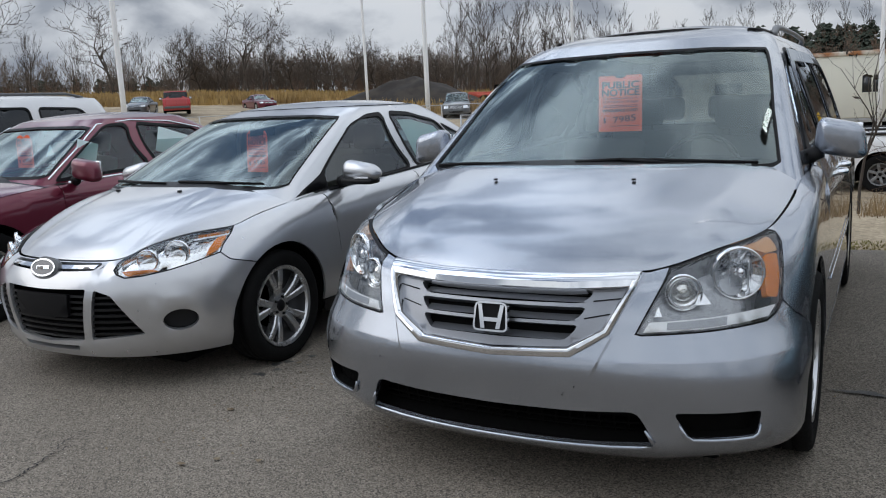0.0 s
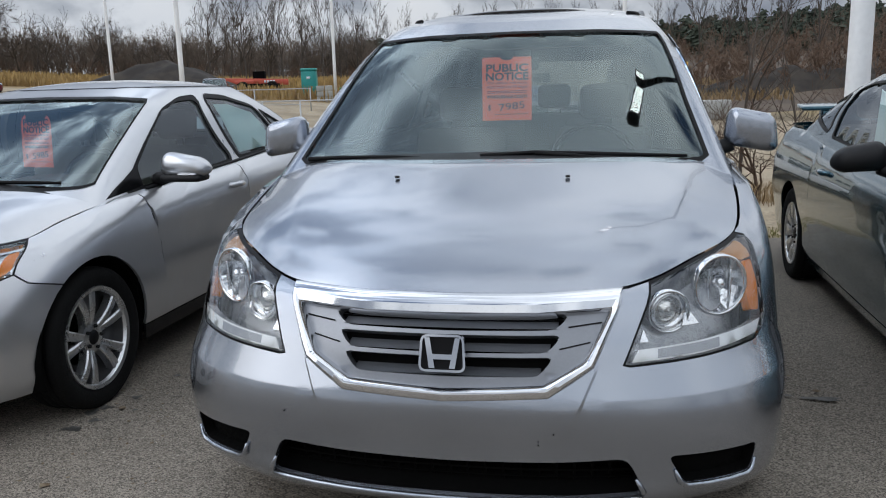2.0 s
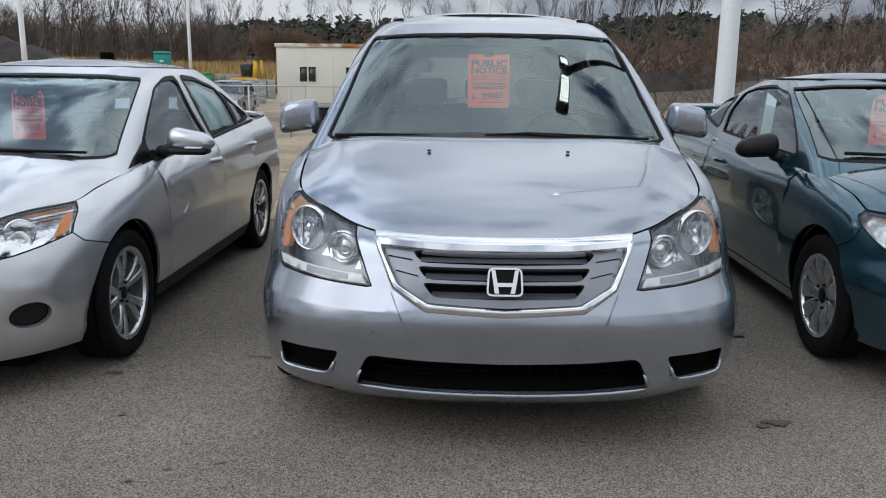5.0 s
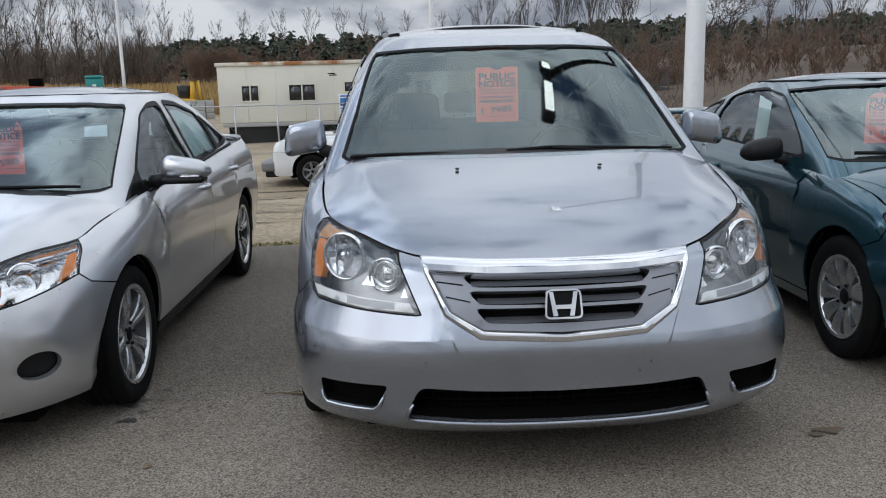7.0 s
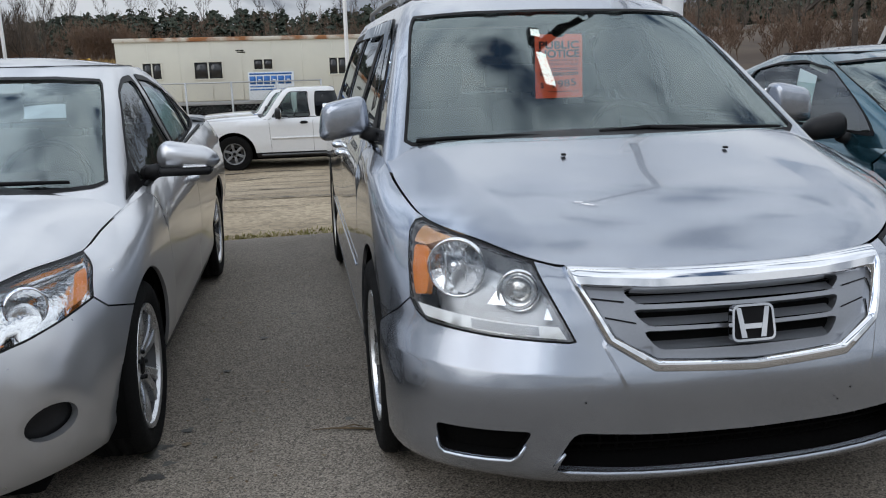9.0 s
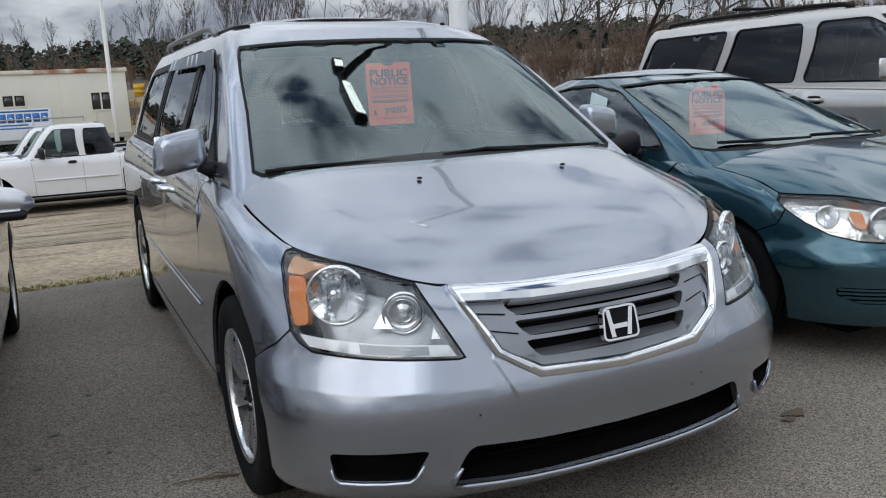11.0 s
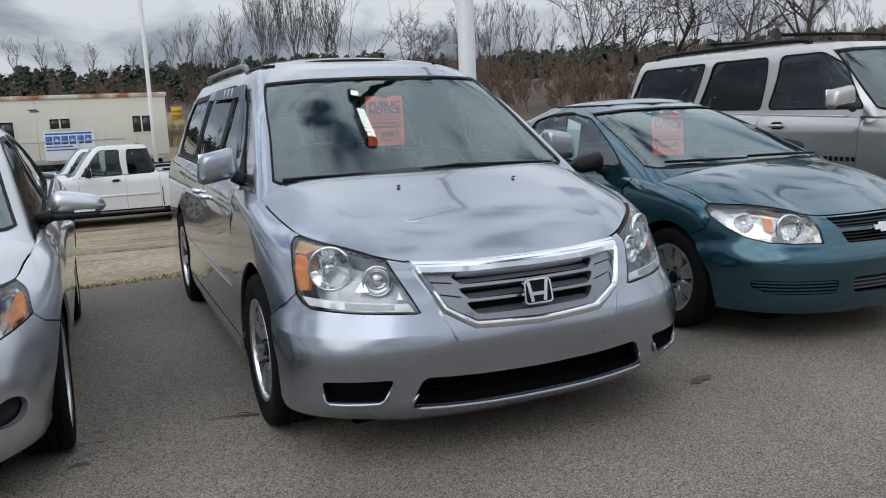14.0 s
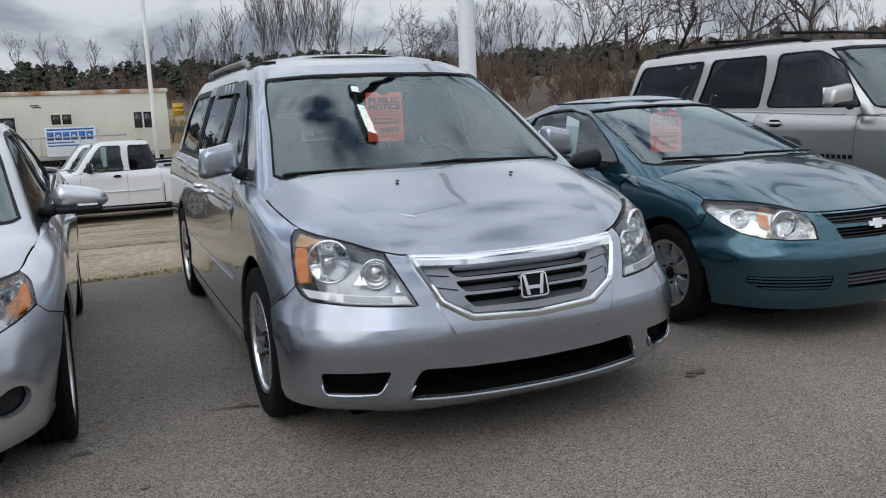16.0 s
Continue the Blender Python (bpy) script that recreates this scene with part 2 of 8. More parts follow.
def rounded(poly, r, n=4):
    """The polygon with its corners rounded by about r."""
    out = []
    poly = [np.array(p, float) for p in poly]
    for a, b, c in zip(poly[-1:] + poly[:-1], poly, poly[1:] + poly[:1]):
        la, lc = np.linalg.norm(a - b), np.linalg.norm(c - b)
        p, q = b + (a - b) * min(r / la, 0.45), b + (c - b) * min(r / lc, 0.45)
        out += [p * (1 - t) ** 2 + 2 * b * t * (1 - t) + q * t * t for t in np.linspace(0, 1, n)]
    return [tuple(p) for p in out]


def mirrored(poly):
    return [(-u, v) for u, v in poly]


def grown(poly, d):
    """The polygon with every edge moved out by d (in for a minus)."""
    p = np.array(poly, float)
    nxt, prv = np.roll(p, -1, 0), np.roll(p, 1, 0)
    turn = np.sign(np.sum(p[:, 0] * nxt[:, 1] - nxt[:, 0] * p[:, 1])) or 1
    e1, e2 = p - prv, nxt - p
    n1 = np.stack([e1[:, 1], -e1[:, 0]], 1) / (np.linalg.norm(e1, axis=1)[:, None] + 1e-9)
    n2 = np.stack([e2[:, 1], -e2[:, 0]], 1) / (np.linalg.norm(e2, axis=1)[:, None] + 1e-9)
    m = n1 + n2
    m /= np.maximum((m * m).sum(1)[:, None] / 2, 0.5)
    return [tuple(q) for q in p + turn * d * m]


def panel(at, outline, holes=(), step=0.06, off=0.0, thick=0.014, bulge=None, extra=()):
    """A sheet cut from the surface at(u, v): its outline and holes are polygons of (u, v). It stands off the surface by off and its
    rims turn inwards by thick. bulge(u, v) lifts it further."""
    rim = dense(outline, step)
    cuts = [dense(h, step) for h in holes]
    lo, hi = rim.min(0), rim.max(0)
    gu, gv = np.meshgrid(np.arange(lo[0] + step / 2, hi[0], step), np.arange(lo[1] + step / 2, hi[1], step))
    grid = np.stack([gu.ravel(), gv.ravel()], 1)
    keep = inside(rim, grid)
    for c in cuts:
        keep &= ~inside(c, grid)
    grid = grid[keep]
    if len(grid):
        border = np.concatenate([rim] + cuts)
        far = np.min(np.abs(grid[:, None] - border[None]).max(2), 1) > step * 0.4
        grid = grid[far]
    if len(extra):
        more = np.array(extra, float)
        near = np.min(np.abs(grid[:, None] - more[None]).max(2), 1) > step * 0.35
        grid = np.concatenate([grid[near], more])
    verts, edges = [], []
    for ring in [rim] + cuts:
        n0 = len(verts)
        verts += [Vector(p) for p in ring]
        edges += [(n0 + k, n0 + (k + 1) % len(ring)) for k in range(len(ring))]
    verts += [Vector(p) for p in grid]
    v2, _, f2, *_ = delaunay_2d_cdt(verts, edges, [], 0, 1e-5)
    uv = np.array([tuple(v) for v in v2])
    tri = np.array([f for f in f2 if len(f) == 3])
    mid = uv[tri].mean(1)
    keep = inside(rim, mid)
    for c in cuts:
        keep &= ~inside(c, mid)
    tri = tri[keep]
    a, b, c = uv[tri[:, 0]], uv[tri[:, 1]], uv[tri[:, 2]]
    flip = ((b - a)[:, 0] * (c - a)[:, 1] - (b - a)[:, 1] * (c - a)[:, 0]) < 0
    tri[flip] = tri[flip][:, ::-1]
    p = at(uv[:, 0], uv[:, 1])
    e = 2e-3
    n = np.cross(at(uv[:, 0] + e, uv[:, 1]) - at(uv[:, 0] - e, uv[:, 1]), at(uv[:, 0], uv[:, 1] + e) - at(uv[:, 0], uv[:, 1] - e))
    n /= np.linalg.norm(n, axis=1)[:, None] + 1e-12
    lift = off + (0 if bulge is None else bulge(uv[:, 0], uv[:, 1]))
    p = p + n * np.reshape(lift, (-1, 1) if np.ndim(lift) else ())
    faces = [tuple(t) for t in tri]
    if thick:
        count = {}
        for t in faces:
            for k in range(3):
                count[(t[k], t[(k + 1) % 3])] = 1
        rimedges = [(a, b) for a, b in count if (b, a) not in count]
        m = len(p)
        ids = sorted({v for e2 in rimedges for v in e2})
        top = {v: m + k for k, v in enumerate(ids)}
        low = {v: m + len(ids) + k for k, v in enumerate(ids)}
        p = np.concatenate([p, p[ids], p[ids] - n[ids] * thick])
        faces += [(top[b], top[a], low[a], low[b]) for a, b in rimedges]
    return p, faces


def grid_sheet(at, us, vs):
    """A sheet over a rectangle of (u, v)."""
    uu, vv = np.meshgrid(us, vs)
    p = at(uu.ravel(), vv.ravel())
    n, m = len(us), len(vs)
    return p, [(j * n + i, j * n + i + 1, (j + 1) * n + i + 1, (j + 1) * n + i) for j in range(m - 1) for i in range(n - 1)]


def cat(*geos):
    ps, fs, n = [], [], 0
    for p, f in geos:
        p = np.asarray(p, float).reshape(-1, 3)
        ps.append(p)
        fs += [tuple(i + n for i in g) for g in f]
        n += len(p)
    return np.concatenate(ps), fs


def moved(geo, m):
    p = np.asarray(geo[0], float)
    m = np.array(m)
    f = geo[1] if np.linalg.det(m[:3, :3]) > 0 else [g[::-1] for g in geo[1]]
    return p @ m[:3, :3].T + m[:3, 3], f


def block(x0, x1, y0, y1, z0, z1, bevel=0.01, seg=2):
    bm = bmesh.new()
    bmesh.ops.create_cube(bm, size=1)
    for v in bm.verts:
        v.co = Vector((x0 + (v.co.x + 0.5) * (x1 - x0), y0 + (v.co.y + 0.5) * (y1 - y0), z0 + (v.co.z + 0.5) * (z1 - z0)))
    if bevel:
        bmesh.ops.bevel(bm, geom=bm.edges[:], offset=min(bevel, 0.45 * min(x1 - x0, y1 - y0, z1 - z0)), segments=seg, affect="EDGES", profile=0.5)
    bm.verts.index_update()
    out = np.array([v.co[:] for v in bm.verts]), [tuple(v.index for v in f.verts) for f in bm.faces]
    bm.free()
    return out


def tube(pts, r, n=8, cap=True):
    """A round bar along the points; r is one radius or one for each point."""
    pts = np.array(pts, float)
    rs = np.broadcast_to(r, len(pts))
    d = np.gradient(pts, axis=0)
    d /= np.linalg.norm(d, axis=1)[:, None] + 1e-9
    ref = np.array([0, 0, 1.0]) if abs(d[0][2]) < 0.9 else np.array([1.0, 0, 0])
    out = []
    for p, t, q in zip(pts, d, rs):
        a = np.cross(t, ref)
        a /= np.linalg.norm(a) + 1e-9
        b = np.cross(t, a)
        k = np.arange(n) * 2 * math.pi / n
        out.append(p + q * (np.cos(k)[:, None] * a + np.sin(k)[:, None] * b))
    m = len(pts)
    f = [(j * n + i, (j + 1) * n + i, (j + 1) * n + (i + 1) % n, j * n + (i + 1) % n) for j in range(m - 1) for i in range(n)]
    if cap:
        f += [tuple(range(n)), tuple((m - 1) * n + i for i in range(n))[::-1]]
    return np.concatenate(out), f


def lathe(profile, n=40, axis="x"):
    """A turned body; profile: (radius, place along the axis)."""
    k = np.arange(n) * 2 * math.pi / n
    out = []
    for r, h in profile:
        ring = np.stack([np.full(n, h), r * np.cos(k), r * np.sin(k)], 1)
        out.append(ring if axis == "x" else (ring[:, [2, 0, 1]] * [1, 1, 1] if axis == "y" else ring[:, [1, 2, 0]]))
    m = len(profile)
    f = [(j * n + i, j * n + (i + 1) % n, (j + 1) * n + (i + 1) % n, (j + 1) * n + i) for j in range(m - 1) for i in range(n)]
    return np.concatenate(out), f


def fix_out(geo):
    """The same body with all faces turned outwards."""
    bm = bmesh.new()
    vs = [bm.verts.new(p) for p in geo[0]]
    for g in geo[1]:
        try:
            bm.faces.new([vs[i] for i in g])
        except ValueError:
            pass
    bmesh.ops.recalc_face_normals(bm, faces=bm.faces[:])
    bm.verts.index_update()
    out = np.array([v.co[:] for v in bm.verts]), [tuple(v.index for v in f.verts) for f in bm.faces]
    bm.free()
    return out


def part(name, geo, mat, parent, label="", smooth=True, sharp=None):
    """Links a body as one mesh object under a thing or a part."""
    me = bpy.data.meshes.new(name)
    me.from_pydata([tuple(p) for p in np.asarray(geo[0], float)], [], [tuple(int(i) for i in f) for f in geo[1]])
    me.polygons.foreach_set("use_smooth", [smooth] * len(me.polygons))
    if sharp:
        me.set_sharp_from_angle(angle=radians(sharp))
    me.materials.append(mat)
    ob = new(name, me)
    if parent is not None:
        ob.parent = parent
    if label:
        ob["label"] = label
    return ob


def thing(name, m, label, category, group="", kind=""):
    ob = new(name)
    ob.empty_display_size = 0.2
    ob.matrix_world = m
    return tagged(ob, label, category, group, kind)


def letters(name, text, size, m, mat, parent, width=None, depth=0.0006, bold=0.0):
    """Words as a mesh in the built-in font, lying in the pose's x-y plane and centred on it."""
    cu = bpy.data.curves.new(name, "FONT")
    cu.body, cu.size, cu.align_x, cu.align_y, cu.extrude, cu.offset, cu.resolution_u = text, size, "CENTER", "CENTER", depth, bold, 3
    tmp = new(name + "_curve", cu)
    dg = bpy.context.evaluated_depsgraph_get()
    me = bpy.data.meshes.new_from_object(tmp.evaluated_get(dg))
    bpy.data.objects.remove(tmp)
    bpy.data.curves.remove(cu)
    if width:
        xs = [v.co.x for v in me.vertices]
        k = width / max(1e-6, max(xs) - min(xs))
        for v in me.vertices:
            v.co.x *= k
    me.materials.clear()
    me.materials.append(mat)
    me.transform(m)
    ob = new(name, me)
    ob.parent = parent
    return ob


# ---- body shapes ----
def curve(*pts):
    """A smooth function through (x, y) pairs that does not overshoot; flat beyond the ends."""
    xs, ys = np.array(pts, float).T
    d = np.diff(ys) / np.diff(xs)
    m = np.concatenate([[d[0]], np.where(d[:-1] * d[1:] > 0, 2 * d[:-1] * d[1:] / np.where(d[:-1] + d[1:] == 0, 1, d[:-1] + d[1:]), 0), [d[-1]]])

    def f(x):
        x = np.clip(np.asarray(x, float), xs[0], xs[-1])
        i = np.clip(np.searchsorted(xs, x) - 1, 0, len(d) - 1)
        h = xs[i + 1] - xs[i]
        t = (x - xs[i]) / h
        return (ys[i] * (1 + 2 * t) + h * m[i] * t) * (1 - t) ** 2 + (ys[i + 1] * (3 - 2 * t) + h * m[i + 1] * (t - 1)) * t * t

    return f


class Shell:
    """A closed wall of plan contours, one for each height: rounded nose, straight sides, rounded tail. A place on it is (s, z):
    s runs round the contour in metres from the nose's middle, plus to +x and minus to -x."""

    def __init__(self, wide, front, rear, df, dr, pf=2.5, pr=3.0, top=None, lip=0.05, zref=0.6, barrel=0.012, full=None):
        self.wide, self.front, self.rear, self.top, self.lip, self.full = wide, front, rear, top, lip, full or (lambda z: 1.0)
        w, y0, y1 = float(wide(zref)), float(front(zref)), float(rear(zref))
        a = np.linspace(0, math.pi / 2, 120)
        fx, fy = np.sin(a) ** (2 / pf), 1 - np.cos(a) ** (2 / pf)
        t = np.linspace(0, 1, 160)[1:-1]
        gx, gy = (np.sin(a) ** (2 / pr))[::-1], (1 - np.cos(a) ** (2 / pr))[::-1]
        self.nx = np.concatenate([fx, np.ones_like(t), gx])
        self.ka = np.concatenate([np.ones_like(fx), 1 - t, np.zeros_like(gx)])
        self.kb = 1 - self.ka
        self.kc = np.concatenate([df * fy, df * (1 - t), 0 * gx])
        self.kd = np.concatenate([0 * fx, dr * t, dr * gy])
        y = self.along(zref)
        self.nx = self.nx * (1 - barrel * np.clip(np.abs((y - (y0 + y1) / 2) / ((y1 - y0) / 2)), 0, 1) ** 2.2)
        x = w * self.nx
        self.s = np.concatenate([[0], np.cumsum(np.hypot(np.diff(x), np.diff(y)))])
        tx, ty = np.gradient(x, self.s), np.gradient(y, self.s)
        n = np.hypot(tx, ty)
        self.px, self.py = ty / n, -tx / n
        self.px[0], self.py[0] = 0.0, -1.0
        self.px[-1], self.py[-1] = 0.0, 1.0
        self.end, self.half = float(self.s[-1]), len(fx)

    def along(self, z):
        return self.ka * float(self.front(z)) + self.kb * float(self.rear(z)) + self.kc * float(self.full(z)) - self.kd

    def at(self, s, z):
        s, z = np.broadcast_arrays(np.asarray(s, float), np.asarray(z, float))
        a, sign = np.abs(s), np.where(s < 0, -1.0, 1.0)
        q = lambda arr: np.interp(a, self.s, arr)
        x = self.wide(z) * q(self.nx)
        y = q(self.ka) * self.front(z) + q(self.kb) * self.rear(z) + q(self.kc) * self.full(z) - q(self.kd)
        if self.top is not None and self.lip > 0:
            k = np.clip((z - self.top(a) + self.lip) / self.lip, 0, 1)
            inset = 1.5 * self.lip * (1 - np.sqrt(1 - (0.88 * k) ** 2))
            x, y = x - q(self.px) * inset, y - q(self.py) * inset
        return np.stack([sign * x, y, z], -1)

    def sx(self, x, z):
        """The place s of a point of the nose that lies x from the middle."""
        n = int(self.half * 0.999)
        return math.copysign(float(np.interp(abs(x) / float(self.wide(z)), self.nx[:n], self.s[:n])), x)

    def sy(self, y, z, side=1):
        """The place s of a point of the side at y."""
        return side * float(np.interp(y, self.along(z), self.s))


# ---- cars ----
class Spec:
    """The sizes of one car."""

    nose_step, nose_points, border, hood_step = 0.05, (), 0.018, 0.045


def set_top(L, pts):
    """Gives the lower body its upper edge: (kind, place, z) from the nose's middle round to the tail's."""
    out = []
    for kind, v, z in pts:
        s = L.sx(v, z) if kind == "x" else (L.sy(v, z) if kind == "y" else L.end)
        if not out or s > out[-1][0] + 1e-3:
            out.append((s, z))
    L.top = curve(*out)


def arch(L, hy, hz, r, z_from, z_to, n=26):
    """The wheel opening's edge on the side, from its front foot over the top to its rear foot."""
    a0, a1 = math.pi - math.asin((z_from - hz) / r), math.asin((z_to - hz) / r)
    return [(L.sy(hy + r * math.cos(a), hz + r * math.sin(a)), hz + r * math.sin(a)) for a in np.linspace(a0, a1, n)]


def both(name, L, outline, mat, root, holes=(), label="", **kw):
    """A panel for each side of the car."""
    return [part(name, panel(L.at, [(k * u, v) for u, v in outline], [[(k * u, v) for u, v in h] for h in holes], **kw), mat, root, label) for k in (1, -1)]


def wheel_set(root, places, R, rim, width, style, metal=None):
    """Wheels with tyre, rim and hub cap; places: (x, y, side)."""
    metal = metal or ALLOY
    h = width / 2
    prof = [(rim * 0.97, -h * 0.8), (rim + 0.012, -h * 0.93), (R * 0.86, -h), (R * 0.95, -h * 0.96), (R * 0.988, -h * 0.84), (R, -h * 0.66)]
    for g in (-0.42, 0.0, 0.42):
        prof += [(R, h * g - 0.007), (R - 0.008, h * g - 0.005), (R - 0.008, h * g + 0.005), (R, h * g + 0.007)]
    prof += [(R, h * 0.66), (R * 0.988, h * 0.84), (R * 0.95, h * 0.96), (R * 0.90, h * 0.995), (R * 0.86, h), (rim + 0.012, h * 0.93), (rim * 0.97, h * 0.8)]
    fine = style["n"] != 6
    tyre = lathe(prof, 56 if fine else 32)
    barrel = lathe([(rim * 0.55, -0.02), (rim * 0.86, -0.03), (rim * 0.90, h * 0.3), (rim * 0.93, h * 0.72)], 40)
    lip = lathe([(rim * 0.90, h * 0.74), (rim * 0.93, h * 0.88), (rim * 1.0, h * 0.93), (rim * 1.01, h * 0.84)][::-1], 48)

    def spoke(a, w0, w1, r0, r1, x0, x1, skew=0.0):
        ring = []
        for t in np.linspace(0, 1, 6):
            r, w, x = r0 + (r1 - r0) * t, w0 + (w1 - w0) * t, x0 + (x1 - x0) * t + 0.012 * math.sin(math.pi * t)
            off = skew * t * r
            ring += [(x - 0.045, off - w / 2, r), (x - 0.006, off - w / 2, r), (x, off - w * 0.33, r), (x - 0.004, off, r), (x, off + w * 0.33, r), (x - 0.006, off + w / 2, r), (x - 0.045, off + w / 2, r)]
        f = [(j * 7 + i, j * 7 + i + 1, (j + 1) * 7 + i + 1, (j + 1) * 7 + i) for j in range(5) for i in range(6)]
        return moved((np.array(ring), f), pose(0, 0, 0, math.degrees(a)))

    geo = lip
    n = style["n"]
    for k in range(n):
        for d in style.get("pair", (0,)):
            geo = cat(geo, spoke(k * 2 * math.pi / n + d + 0.2, style["w0"], style["w1"], 0.045, rim * 0.95, h * style.get("in", 0.55), h * style.get("out", 0.80), style.get("skew", 0) * (1 if d >= 0 else -1)))
    hubr = style.get("hub", 0.062)
    geo = cat(geo, lathe([(0.0, h * 0.62), (hubr * 0.7, h * 0.62), (hubr, h * 0.57), (hubr * 1.05, h * 0.3)][::-1], 24))
    cap = lathe([(0.0, h * 0.68), (hubr * 0.42, h * 0.675), (hubr * 0.5, h * 0.61)][::-1], 20)
    nuts = [moved(lathe([(0, 0.012), (0.008, 0.012), (0.009, 0)][::-1], 6), pose(h * 0.61, hubr * 0.73 * math.cos(a), hubr * 0.73 * math.sin(a))) for a in np.arange(5) * 2 * math.pi / 5]
    first = None
    for x, y, side in places:
        if first is None:
            w = part("wheel", barrel, DULL_ALLOY, root)
            kids = [part("tyre", tyre, RUBBER, w, "black rubber tyre"), part("rim", geo, metal, w, "silver alloy rim", sharp=40), part("hub_cap", cap, SATIN, w)]
            kids += [part("wheel_nut", g, SATIN, w) for g in nuts]
            first = (w, kids)
        else:
            w = new("wheel", first[0].data)
            w.parent = root
            for k in first[1]:
                o = new(k.name.split(".")[0], k.data)
                o.parent = w
                if "label" in k:
                    o["label"] = k["label"]
        w.matrix_basis = pose(x - side * h, y, R, 0, 0, 0 if side > 0 else 180)


def lid(L, sc, sr, root_y, root_z, crown, sag, bulge, rise=None, tail=False):
    """The surface of a bonnet or boot lid between the body's upper edges: v from the outer edge (0) to its root (1)."""
    S0 = L.end if tail else 0.0

    def edge(u):
        s = np.abs(u)
        s = S0 + (sc - S0) * s
        sg = np.where(u < 0, -1, 1) * s
        return L.at(np.where(np.abs(u) < 1e-6, S0, sg), L.top(s))

    def flank(sg, v):
        s = sc + (sr - sc) * v
        return L.at(sg * s, L.top(s))

    q = flank(1, np.array([1.0]))[0]
    e1 = edge(np.array([1.0]))[0]

    def at(u, v):
        u, v = np.asarray(u, float), np.asarray(v, float)
        E, R1, R0 = edge(u), flank(1, v), flank(-1, v)
        K = np.stack([u * q[0], q[1] + (root_y - q[1]) * (1 - np.abs(u) ** sag), q[2] + (root_z - q[2]) * (1 - np.abs(u) ** crown)], -1)
        a, b = ((1 + u) / 2)[..., None], v[..., None]
        neg = np.array([-1, 1, 1])
        corners = (1 - b) * ((1 - a) * e1 * neg + a * e1) + b * ((1 - a) * q * neg + a * q)
        p = (1 - b) * E + b * K + (1 - a) * R0 + a * R1 - corners
        z = bulge * (1 - np.abs(u) ** 2.5) * 4 * np.clip(v, 0, 1) * (1 - np.clip(v, 0, 1)) * (1 - 0.35 * v)
        if rise is not None:
            z = z + rise(u, v)
        p[..., 2] = p[..., 2] + z
        return p

    return at


def roof_at(G, zt, crown, mid, power=2.4):
    def at(s, k):
        e = G.at(s, np.full_like(np.asarray(s, float), zt))
        k = np.asarray(k, float)
        x, y = e[..., 0] * k, mid + (e[..., 1] - mid) * k
        return np.stack([x, y, zt + crown * (1 - np.abs(k) ** power)], -1)

    return at


def seat(parent, x, y, z, w, mat, tall=0.62, name="seat"):
    base = block(x - w / 2, x + w / 2, y, y + 0.5, z, z + 0.16, 0.06, 3)
    back = moved(block(-w / 2, w / 2, -0.07, 0.07, 0, tall, 0.06, 3), pose(x, y + 0.52, z + 0.1, -14))
    head = moved(block(-0.13, 0.13, -0.05, 0.05, 0, 0.19, 0.05, 3), pose(x, y + 0.69, z + 0.1 + tall + 0.02, -10))
    s = part(name, base, mat, parent)
    part("seat_back", back, mat, s)
    part("head_restraint", cat(head, tube([(x - 0.05, y + 0.68, z + tall), (x - 0.05, y + 0.69, z + tall + 0.18)], 0.006, 6), tube([(x + 0.05, y + 0.68, z + tall), (x + 0.05, y + 0.69, z + tall + 0.18)], 0.006, 6)), mat, s)
    return s


def ring(cx, cy, cz, R, r, tilt, n=28, m=8):
    a, b = np.arange(n) * 2 * math.pi / n, np.arange(m) * 2 * math.pi / m
    A, B = np.meshgrid(a, b, indexing="ij")
    p = np.stack([(R + r * np.cos(B)) * np.cos(A), r * np.sin(B), (R + r * np.cos(B)) * np.sin(A)], -1).reshape(-1, 3)
    f = [(i * m + j, ((i + 1) % n) * m + j, ((i + 1) % n) * m + (j + 1) % m, i * m + (j + 1) % m) for i in range(n) for j in range(m)]
    return moved((p, f), pose(cx, cy, cz, tilt))


